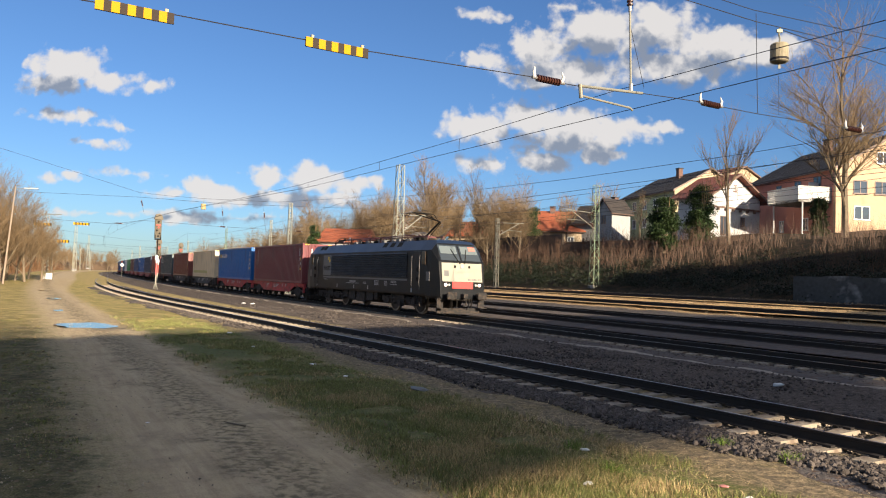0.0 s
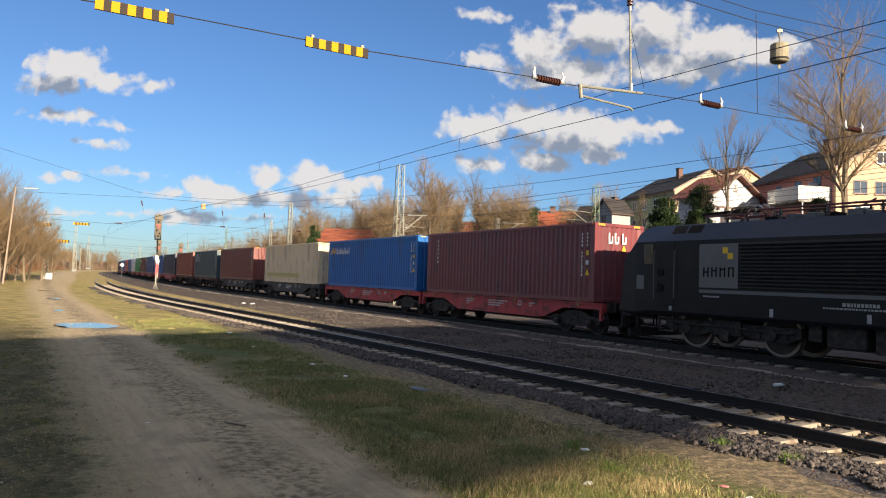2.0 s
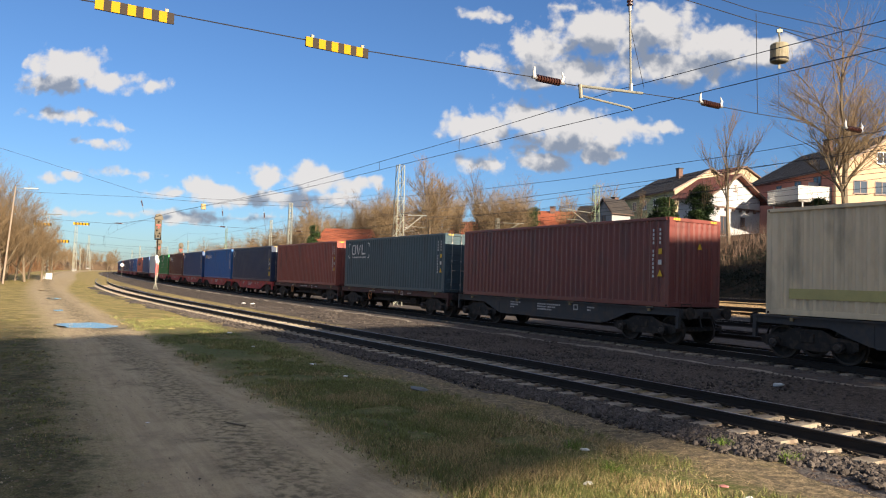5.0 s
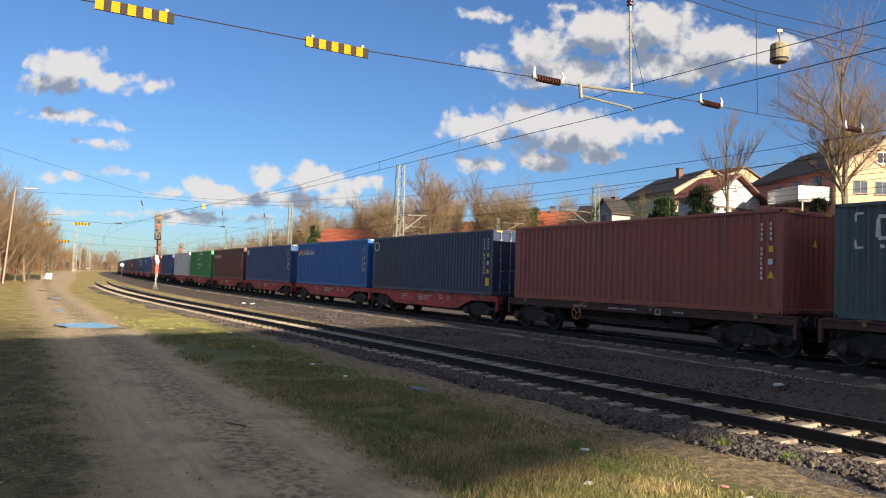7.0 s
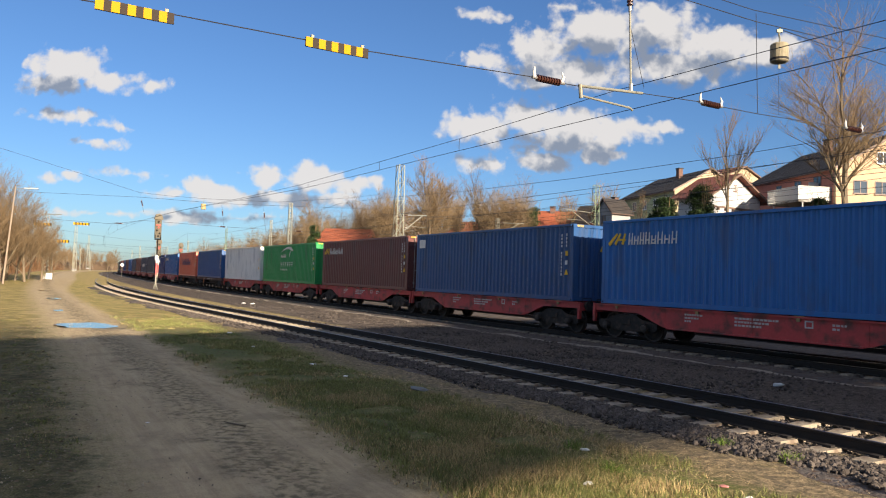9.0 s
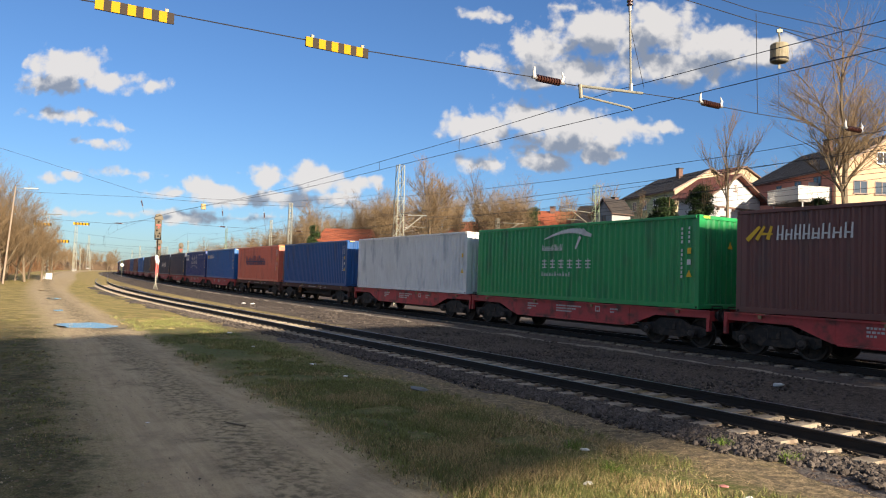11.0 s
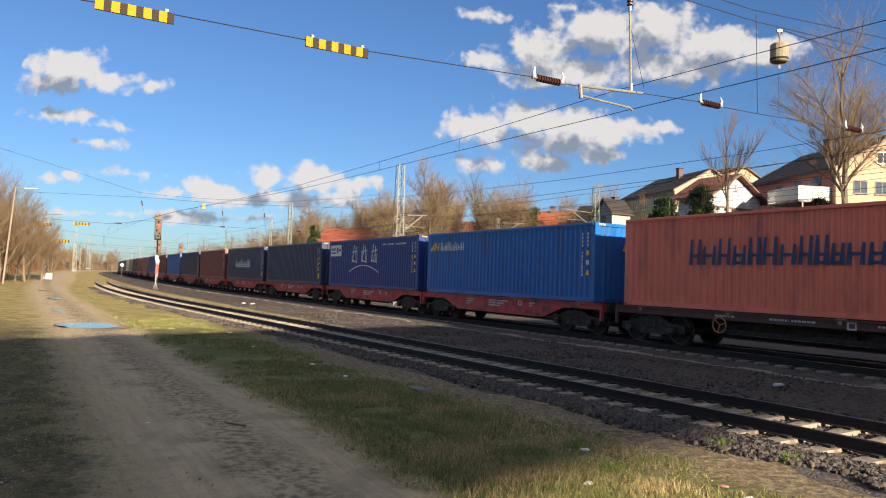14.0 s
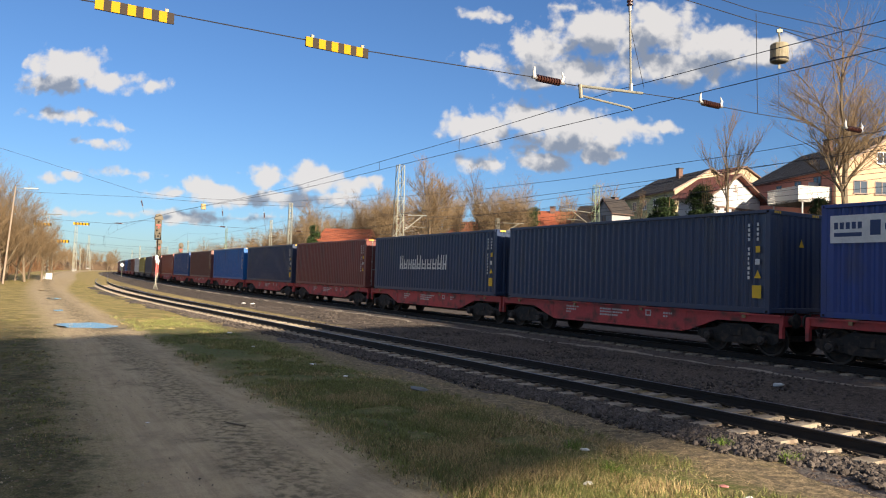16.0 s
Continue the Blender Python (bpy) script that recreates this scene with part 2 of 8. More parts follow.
def ground_material():
    """Grass, dirt road, ballast and dry verge, told apart by the distances along and across the line that the UV map holds."""
    m = bpy.data.materials.new("ground")
    m.use_nodes = True
    t = m.node_tree
    b = t.nodes["Principled BSDF"]
    b.inputs["Roughness"].default_value = 0.95
    b.inputs["Specular IOR Level"].default_value = 0.15
    uv = t.nodes.new("ShaderNodeUVMap")
    uv.uv_map = "line"
    sep = t.nodes.new("ShaderNodeSeparateXYZ")
    t.links.new(uv.outputs[0], sep.inputs[0])
    geo = t.nodes.new("ShaderNodeNewGeometry")

    def nz(sc, detail=5.0, rough=0.6, vec=None):
        n = t.nodes.new("ShaderNodeTexNoise")
        n.inputs["Scale"].default_value, n.inputs["Detail"].default_value, n.inputs["Roughness"].default_value = sc, detail, rough
        t.links.new(vec if vec else geo.outputs["Position"], n.inputs["Vector"])
        return n.outputs["Fac"]

    long = t.nodes.new("ShaderNodeVectorMath")
    long.operation = "MULTIPLY"
    long.inputs[1].default_value = (0.12, 1.0, 1.0)
    t.links.new(uv.outputs[0], long.inputs[0])
    big, mid, small, tiny = nz(0.35), nz(1.7), nz(9.0), nz(45.0, 3.0)
    streak = nz(2.2, 4.0, 0.6, long.outputs[0])
    w = math_node(t, "ADD", sep.outputs[1], math_node(t, "ADD", math_node(t, "MULTIPLY", math_node(t, "SUBTRACT", mid, 0.5), 1.1), math_node(t, "MULTIPLY", math_node(t, "SUBTRACT", small, 0.5), 0.7)))

    def step(v, lo, hi):
        n = t.nodes.new("ShaderNodeMapRange")
        n.interpolation_type = "SMOOTHSTEP"
        n.inputs["From Min"].default_value, n.inputs["From Max"].default_value = lo, hi
        t.links.new(v, n.inputs["Value"])
        return n.outputs[0]

    def mixc(f, a, c):
        n = t.nodes.new("ShaderNodeMix")
        n.data_type = "RGBA"
        for k, v in (("Factor", f), ("A", a), ("B", c)):
            if isinstance(v, tuple):
                n.inputs[k].default_value = (*v, 1)
            else:
                t.links.new(v, n.inputs[k])
        return n.outputs["Result"]

    grass = mixc(step(mid, 0.35, 0.62), (0.130, 0.150, 0.045), (0.235, 0.190, 0.085))
    grass = mixc(math_node(t, "MULTIPLY", step(small, 0.46, 0.72), 0.8), grass, (0.33, 0.245, 0.125))
    belt = math_node(t, "MULTIPLY", step(w, -15.6, -14.9), math_node(t, "SUBTRACT", 1.0, step(w, -13.2, -12.2)))
    grass = mixc(math_node(t, "MULTIPLY", step(big, 0.36, 0.58), math_node(t, "ADD", math_node(t, "MULTIPLY", belt, 0.75), 0.18)), grass, (0.125, 0.140, 0.048))
    soil = mixc(step(small, 0.40, 0.66), (0.150, 0.120, 0.082), (0.36, 0.275, 0.17))
    grass = mixc(math_node(t, "MULTIPLY", step(w, -12.7, -11.9), math_node(t, "SUBTRACT", 0.95, math_node(t, "MULTIPLY", step(mid, 0.48, 0.66), 0.5))), grass, soil)
    litter = mixc(step(small, 0.4, 0.65), (0.050, 0.048, 0.022), (0.115, 0.088, 0.048))
    grass = mixc(math_node(t, "MULTIPLY", math_node(t, "SUBTRACT", 1.0, step(w, -18.6, -17.8)), math_node(t, "SUBTRACT", 0.8, math_node(t, "MULTIPLY", step(mid, 0.45, 0.6), 0.4))), grass, litter)
    # paler yellow past the bridge's shadow edge: sunlight put into the grass colour
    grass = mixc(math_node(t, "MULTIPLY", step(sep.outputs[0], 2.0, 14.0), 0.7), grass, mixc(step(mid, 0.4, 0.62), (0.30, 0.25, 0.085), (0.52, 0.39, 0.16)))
    road = mixc(streak, (0.40, 0.315, 0.190), (0.60, 0.48, 0.305))
    road = mixc(step(small, 0.55, 0.85), road, (0.31, 0.24, 0.15))
    road = mixc(math_node(t, "MULTIPLY", step(nz(7.0, 3.0, 0.6, long.outputs[0]), 0.45, 0.7), 0.6), road, (0.36, 0.27, 0.175))
    tread = t.nodes.new("ShaderNodeVectorMath")
    tread.operation = "MULTIPLY"
    tread.inputs[1].default_value = (0.035, 1.0, 1.0)
    t.links.new(uv.outputs[0], tread.inputs[0])
    road = mixc(math_node(t, "MULTIPLY", step(nz(11.0, 3.0, 0.65, tread.outputs[0]), 0.5, 0.62), 0.3), road, (0.36, 0.27, 0.18))
    road = mixc(math_node(t, "MULTIPLY", step(nz(26.0, 2.0, 0.5, tread.outputs[0]), 0.52, 0.66), 0.22), road, (0.60, 0.48, 0.31))
    road = mixc(math_node(t, "MULTIPLY", step(mid, 0.46, 0.66), 0.5), road, (0.26, 0.205, 0.135))
    road = mixc(math_node(t, "MULTIPLY", step(tiny, 0.52, 0.70), 0.5), road, (0.20, 0.16, 0.11))
    strip = math_node(t, "MULTIPLY", step(w, -17.1, -16.65), math_node(t, "SUBTRACT", 1.0, step(w, -16.35, -15.9)))
    road = mixc(math_node(t, "MULTIPLY", strip, math_node(t, "MULTIPLY", step(small, 0.38, 0.66), 0.75)), road, (0.105, 0.090, 0.052))
    wide = math_node(t, "MULTIPLY", step(sep.outputs[0], 30.0, 110.0), 2.6)
    on_road = math_node(t, "MULTIPLY", step(w, -18.8, -17.5), math_node(t, "SUBTRACT", 1.0, step(math_node(t, "SUBTRACT", w, wide), -15.75, -15.0)))
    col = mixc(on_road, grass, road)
    dry = mixc(small, (0.289, 0.212, 0.145), (0.561, 0.425, 0.255))
    col = mixc(step(w, -7.6, -7.0), col, mixc(step(math_node(t, "ADD", math_node(t, "MULTIPLY", small, 0.5), math_node(t, "MULTIPLY", tiny, 0.5)), 0.38, 0.62), (0.022, 0.019, 0.019), (0.165, 0.132, 0.108)))
    between = math_node(t, "MULTIPLY", step(w, -2.75, -2.55), math_node(t, "SUBTRACT", 1.0, step(w, -2.0, -1.8)))
    col = mixc(math_node(t, "MULTIPLY", between, 0.8), col, (0.42, 0.37, 0.31))
    col = mixc(step(w, 2.6, 3.2), col, mixc(step(math_node(t, "ADD", math_node(t, "MULTIPLY", small, 0.4), math_node(t, "MULTIPLY", tiny, 0.6)), 0.38, 0.62), (0.020, 0.019, 0.020), (0.135, 0.118, 0.110)))
    col = mixc(step(w, 12.3, 13.2), col, mixc(tiny, (0.34, 0.215, 0.10), (0.52, 0.37, 0.19)))
    # bank ground near black: its shade is put into the colour
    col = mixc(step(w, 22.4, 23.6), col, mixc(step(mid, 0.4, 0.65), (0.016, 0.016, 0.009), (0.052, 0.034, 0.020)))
    col = mixc(math_node(t, "SUBTRACT", 1.0, step(w, -23.0, -21.0)), col, mixc(mid, (0.170, 0.111, 0.060), (0.340, 0.221, 0.119)))
    rough_part = math_node(t, "SUBTRACT", 1.0, math_node(t, "MULTIPLY", on_road, 0.6))
    speck = mixc(rough_part, (0.92, 0.92, 0.92), mixc(step(tiny, 0.3, 0.75), (0.55, 0.55, 0.55), (1.3, 1.3, 1.3)))
    mul = t.nodes.new("ShaderNodeMix")
    mul.data_type, mul.blend_type = "RGBA", "MULTIPLY"
    mul.inputs["Factor"].default_value = 1.0
    t.links.new(col, mul.inputs["A"])
    t.links.new(speck, mul.inputs["B"])
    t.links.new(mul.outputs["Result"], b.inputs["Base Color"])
    bp = t.nodes.new("ShaderNodeBump")
    bp.inputs["Strength"].default_value, bp.inputs["Distance"].default_value = 0.8, 0.05
    t.links.new(math_node(t, "ADD", math_node(t, "ADD", small, math_node(t, "MULTIPLY", streak, 0.35)), math_node(t, "MULTIPLY", tiny, 0.5)), bp.inputs["Height"])
    t.links.new(bp.outputs[0], b.inputs["Normal"])
    return m


def glass(name, colour=(0.02, 0.025, 0.03), rough=0.05):
    m = bpy.data.materials.new(name)
    m.use_nodes = True
    b = m.node_tree.nodes["Principled BSDF"]
    b.inputs["Base Color"].default_value = (*colour, 1)
    b.inputs["Roughness"].default_value = rough
    b.inputs["Specular IOR Level"].default_value = 0.9
    return m


def glow(name, colour, strength):
    m = bpy.data.materials.new(name)
    m.use_nodes = True
    b = m.node_tree.nodes["Principled BSDF"]
    b.inputs["Base Color"].default_value = (*colour, 1)
    b.inputs["Emission Color"].default_value = (*colour, 1)
    b.inputs["Emission Strength"].default_value = strength
    return m


M_GROUND = ground_material()
M_BALLAST = material("ballast", (0.098, 0.087, 0.082), 0.95, vary=0.85, scale=4, fine=26, bump=0.05, dirt=(0.10, 0.065, 0.045), dirt_amount=0.5, spec=0.2)
M_STONE = material("ballast_stone", (0.15, 0.13, 0.12), 0.9, vary=0.45, scale=1.3, fine=9, bump=0.01, dirt=(0.12, 0.08, 0.06), dirt_amount=0.5, spec=0.25)
M_SLEEPER = material("concrete_sleeper", (0.29, 0.245, 0.185), 0.9, vary=0.3, scale=3, fine=30, bump=0.01, dirt=(0.15, 0.11, 0.08), dirt_amount=0.6, random_tint=0.15)
M_RAIL = material("rail_rust", (0.014, 0.011, 0.010), 0.75, 0.2, vary=0.4, scale=5, fine=40, bump=0.004)
M_RAIL_TOP = material("rail_head_steel", (0.26, 0.25, 0.27), 0.34, 1.0, vary=0.15)
M_CONCRETE = material("concrete", (0.26, 0.25, 0.235), 0.9, vary=0.3, scale=0.8, fine=14, bump=0.01, dirt=(0.09, 0.085, 0.075), dirt_amount=0.7)
M_GALV = material("galvanised_steel", (0.20, 0.20, 0.17), 0.6, 0.3, vary=0.2, scale=2, fine=20, dirt=(0.33, 0.24, 0.14), dirt_amount=0.2)
M_GALV_GREEN = material("green_painted_steel", (0.20, 0.27, 0.18), 0.7, 0.1, vary=0.25, scale=2, fine=20, dirt=(0.24, 0.15, 0.08), dirt_amount=0.3)
M_MAST = material("weathered_mast_steel", (0.32, 0.33, 0.275), 0.7, 0.1, vary=0.2, scale=2, fine=20, dirt=(0.33, 0.24, 0.14), dirt_amount=0.2)
M_BOARD_DARK = material("faded_dark_board", (0.040, 0.031, 0.026), 0.8, vary=0.2, spec=0.12)
M_WIRE = material("wire", (0.035, 0.035, 0.04), 0.6, 0.5, vary=0.1)
M_INSUL = material("brown_insulator", (0.055, 0.022, 0.016), 0.25, vary=0.15)
M_ALU = material("bright_fitting", (0.30, 0.30, 0.30), 0.45, 0.6, vary=0.12)
M_YELLOW = material("yellow_board", (0.42, 0.22, 0.004), 0.7, vary=0.12, scale=2, spec=0.15)
M_BLACKB = material("black_board", (0.012, 0.011, 0.010), 0.8, vary=0.2, spec=0.12)
M_WHITE = material("white_paint", (0.48, 0.48, 0.47), 0.5, vary=0.1, dirt=(0.45, 0.42, 0.36), dirt_amount=0.2)
M_RED = material("red_paint", (0.55, 0.035, 0.03), 0.5, vary=0.15)
M_DARK = material("dark_underframe", (0.013, 0.012, 0.0115), 0.8, 0.1, vary=0.4, scale=3, fine=20, dirt=(0.05, 0.035, 0.026), dirt_amount=0.6)
M_WHEEL = material("wheel_steel", (0.06, 0.05, 0.045), 0.6, 0.6, vary=0.3)
M_TYRE = material("wheel_rim", (0.20, 0.18, 0.155), 0.4, 0.8, vary=0.2)
M_GLASS = glass("dark_glass")
M_BARK = material("bark", (0.17, 0.135, 0.095), 0.95, vary=0.35, scale=6, fine=40, bump=0.01, spec=0.1)
M_TWIG = material("twigs", (0.165, 0.118, 0.070), 0.95, vary=0.35, scale=0.8, fine=8, spec=0.1, random_tint=0.2)


# ---- mesh building ----
class Shape:
    """Collects faces for one mesh, with a material slot for each face."""

    def __init__(self):
        self.v, self.f, self.k = [], [], []

    def add(self, verts, faces, slot=0):
        n = len(self.v)
        self.v.extend(verts)
        for f in faces:
            self.f.append([n + i for i in f])
            self.k.append(slot)
        return self

    def box(self, x0, x1, y0, y1, z0, z1, slot=0, m=None, chamfer=0.0):
        if chamfer:
            c = chamfer
            ring = [(x0 + c, y0), (x1 - c, y0), (x1, y0 + c), (x1, y1 - c), (x1 - c, y1), (x0 + c, y1), (x0, y1 - c), (x0, y0 + c)]
            inner = [(x0 + c, y0 + c), (x1 - c, y0 + c), (x1 - c, y0 + c), (x1 - c, y1 - c), (x1 - c, y1 - c), (x0 + c, y1 - c), (x0 + c, y1 - c), (x0 + c, y0 + c)]
            vs = [(x, y, z0) for x, y in inner] + [(x, y, z0 + c) for x, y in ring] + [(x, y, z1 - c) for x, y in ring] + [(x, y, z1) for x, y in inner]
            fs = [list(range(7, -1, -1)), list(range(24, 32))]
            for r in range(3):
                for i in range(8):
                    j = (i + 1) % 8
                    fs.append([r * 8 + i, r * 8 + j, r * 8 + 8 + j, r * 8 + 8 + i])
        else:
            vs = [(x, y, z) for z in (z0, z1) for x, y in ((x0, y0), (x1, y0), (x1, y1), (x0, y1))]
            fs = [(3, 2, 1, 0), (4, 5, 6, 7), (0, 1, 5, 4), (1, 2, 6, 5), (2, 3, 7, 6), (3, 0, 4, 7)]
        if m is not None:
            vs = [tuple(m @ Vector(p)) for p in vs]
        return self.add(vs, fs, slot)

    def tube(self, pts, radii, sides=8, slot=0, caps=True):
        """A round bar along points; radii one number or one for each point."""
        pts = [Vector(p) for p in pts]
        if isinstance(radii, (int, float)):
            radii = [radii] * len(pts)
        vs, fs = [], []
        for i, p in enumerate(pts):
            d = pts[min(i + 1, len(pts) - 1)] - pts[max(i - 1, 0)]
            d = d.normalized() if d.length > 1e-9 else Vector((0, 0, 1))
            a = d.cross(Vector((0, 0, 1)) if abs(d.z) < 0.9 else Vector((1, 0, 0))).normalized()
            b = d.cross(a)
            for k in range(sides):
                q = 2 * math.pi * k / sides
                vs.append(tuple(p + (a * math.cos(q) + b * math.sin(q)) * radii[i]))
        for i in range(len(pts) - 1):
            for k in range(sides):
                j = (k + 1) % sides
                fs.append((i * sides + k, i * sides + j, (i + 1) * sides + j, (i + 1) * sides + k))
        if caps:
            fs.append(tuple(range(sides - 1, -1, -1)))
            fs.append(tuple(range((len(pts) - 1) * sides, len(pts) * sides)))
        return self.add(vs, fs, slot)

    def prism(self, outline, y0, y1, slot=0):
        """An outline in x and z pushed from y0 to y1."""
        n = len(outline)
        vs = [(x, y0, z) for x, z in outline] + [(x, y1, z) for x, z in outline]
        fs = [tuple(range(n)), tuple(range(2 * n - 1, n - 1, -1))]
        fs += [(i, n + i, n + (i + 1) % n, (i + 1) % n) for i in range(n)]
        return self.add(vs, fs, slot)

    def sweep(self, profile, rings, slot=0, closed=True, slots=None):
        """A profile of (across, up) carried along rings, functions of (a, u) to a point."""
        n = len(profile)
        vs, fs = [], []
        for ring in rings:
            vs.extend(ring(a, u) for a, u in profile)
        base = len(self.v)
        self.v.extend(vs)
        for i in range(len(rings) - 1):
            for k in range(n if closed else n - 1):
                j = (k + 1) % n
                self.f.append([base + i * n + k, base + (i + 1) * n + k, base + (i + 1) * n + j, base + i * n + j])
                self.k.append(slots[k] if slots else slot)
        return self

    def mesh(self, name, mats, smooth=False):
        me = bpy.data.meshes.new(name)
        me.from_pydata(self.v, [], self.f)
        for m in mats if isinstance(mats, (list, tuple)) else [mats]:
            me.materials.append(m)
        if any(self.k):
            me.polygons.foreach_set("material_index", self.k)
        if smooth:
            me.shade_smooth()
        me.update()
        return me


def part(name, shape, mats, parent=None, label="", m=None, smooth=False):
    """Links a shape (or a mesh made before) as one object under its thing."""
    me = shape if isinstance(shape, bpy.types.Mesh) else shape.mesh(name, mats, smooth)
    ob = new(name, me)
    if parent:
        ob.parent = parent
    if m is not None:
        ob.matrix_basis = m
    return tagged(ob, label)


def thing(name, label, category, group="", kind="", m=None):
    ob = new(name)
    ob.empty_display_size = 0.2
    if m is not None:
        ob.matrix_basis = m
    return tagged(ob, label, category, group, kind)


# ---- ground ----
def spread(*runs):
    out = []
    for a, b, d in runs:
        out.extend(np.arange(a, b, d))
    return out + [runs[-1][1]]


def build_ground():
    ss = spread((-350, -60, 30), (-60, -26, 4), (-26, 12, 0.4), (12, 60, 1.0), (60, 180, 3), (180, 400, 20), (400, 2900, 250))
    ws = spread((-1500, -100, 200), (-100, -40, 10), (-40, -24, 2), (-24, -7, 0.25), (-7, 4, 0.5), (4, 26, 1.0), (26, 60, 3), (60, 300, 30), (300, 1500, 200))
    v, uvs, f = [], [], []
    for s in ss:
        prof = profile_z(s)
        for w in ws:
            x, y, _ = line_at(s, w)
            z = float(np.interp(w, PROFILE_W, prof))
            if -40 < w < 30 and s < 120:
                z += 0.05 * noise.noise((x * 0.6, y * 0.6, 0)) + 0.02 * noise.noise((x * 2.1, y * 2.1, 3))
                if w < -14:
                    rut = min(abs(w + 17.6), abs(w + 15.5))
                    z -= 0.06 * max(0.0, 1 - rut / 0.45) * (0.6 + 0.8 * noise.noise((s * 0.2, w, 7)))
                    dip = math.hypot((s - 7.3) / 2.6, (w + 16.75) / 1.5)
                    if dip < 1.3:
                        z -= 0.09 * (1.3 - dip)
            elif w >= 24:
                z += 0.5 * noise.noise((x * 0.12, y * 0.12, 1))
            v.append((x, y, z))
            uvs.append((s, w))
    n = len(ws)
    for i in range(len(ss) - 1):
        for j in range(n - 1):
            f.append((i * n + j, i * n + j + 1, (i + 1) * n + j + 1, (i + 1) * n + j))
    me = bpy.data.meshes.new("ground")
    me.from_pydata(v, [], f)
    lay = me.uv_layers.new(name="line")
    idx = np.empty(len(me.loops), dtype=np.int32)
    me.loops.foreach_get("vertex_index", idx)
    lay.data.foreach_set("uv", np.array(uvs, dtype=np.float32)[idx].ravel())
    me.materials.append(M_GROUND)
    me.shade_smooth()
    me.update()
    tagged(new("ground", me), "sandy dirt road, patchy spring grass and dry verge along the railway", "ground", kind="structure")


build_ground()

M_WATER = bpy.data.materials.new("puddle_water")
M_WATER.use_nodes = True
M_WATER.node_tree.nodes["Principled BSDF"].inputs["Base Color"].default_value = (0.10, 0.09, 0.08, 1)
M_WATER.node_tree.nodes["Principled BSDF"].inputs["Roughness"].default_value = 0.02
M_WATER.node_tree.nodes["Principled BSDF"].inputs["Specular IOR Level"].default_value = 1.0


def build_puddles():
    for s0, w0, rs, rw in ((7.3, -16.75, 1.55, 0.92), (30.0, -16.9, 1.3, 0.4), (47.0, -17.0, 1.6, 0.4), (16.0, -17.2, 0.8, 0.22)):
        x0, y0, th = line_at(s0, w0)
        c = [(0, 0, 0)]
        for k in range(90):
            q = 2 * math.pi * k / 90
            r = 1 + 0.28 * noise.noise((math.cos(q) * 1.4 + s0, math.sin(q) * 1.4, 0)) + 0.1 * noise.noise((math.cos(q) * 5 + s0, math.sin(q) * 5, 0))
            x, y, _ = line_at(s0 + rs * r * math.sin(q), w0 + rw * r * math.cos(q))
            c.append((x - x0, y - y0, 0))
        z = ground_z(s0, w0) - (0.055 if s0 == 7.3 else -0.015)
        ob = part("puddle", Shape().add(c, [(0, k, k % 90 + 1) for k in range(1, 91)]), M_WATER, m=pose(x0, y0, z))
        tagged(ob, "shallow rain puddle mirroring the sky on the dirt road", "puddle", kind="structure")


build_puddles()


# ---- unseen bridge added behind the viewpoint to shade the foreground ----
def build_shade_bridge():
    # at 45 degrees to the view; the abutment shapes the shadow beside the fourth track
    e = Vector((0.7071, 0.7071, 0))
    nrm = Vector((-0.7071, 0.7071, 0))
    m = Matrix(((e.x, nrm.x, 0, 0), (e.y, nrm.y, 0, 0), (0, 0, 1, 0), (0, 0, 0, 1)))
    b = thing("station_bridge", "unseen concrete bridge on piers, added to shade the foreground", "bridge", kind="structure")
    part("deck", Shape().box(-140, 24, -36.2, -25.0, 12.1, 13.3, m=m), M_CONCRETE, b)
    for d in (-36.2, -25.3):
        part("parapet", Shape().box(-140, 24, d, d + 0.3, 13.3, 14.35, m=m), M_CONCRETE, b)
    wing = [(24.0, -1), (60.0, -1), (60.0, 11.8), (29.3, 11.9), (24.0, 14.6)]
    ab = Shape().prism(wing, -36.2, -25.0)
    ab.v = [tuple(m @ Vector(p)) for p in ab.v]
    part("abutment", ab, M_CONCRETE, b, "solid sloping wing added to shape the shadow")
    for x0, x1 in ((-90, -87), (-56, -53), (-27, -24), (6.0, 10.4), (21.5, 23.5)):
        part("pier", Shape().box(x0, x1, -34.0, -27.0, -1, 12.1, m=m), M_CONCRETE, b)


build_shade_bridge()


# ---- tracks ----
RAIL = [(-0.062, -0.172), (0.062, -0.172), (0.062, -0.16), (0.012, -0.14), (0.012, -0.045), (0.034, -0.035), (0.034, -0.008), (0.026, 0.0), (-0.026, 0.0), (-0.034, -0.008), (-0.034, -0.035), (-0.012, -0.045), (-0.012, -0.14), (-0.062, -0.16)]


def ring_at(s, w, z, th=None):
    x, y, t = line_at(s, w)
    c, si = math.cos(t), math.sin(t)
    return lambda a, u: (x + a * c, y + a * si, z + u)


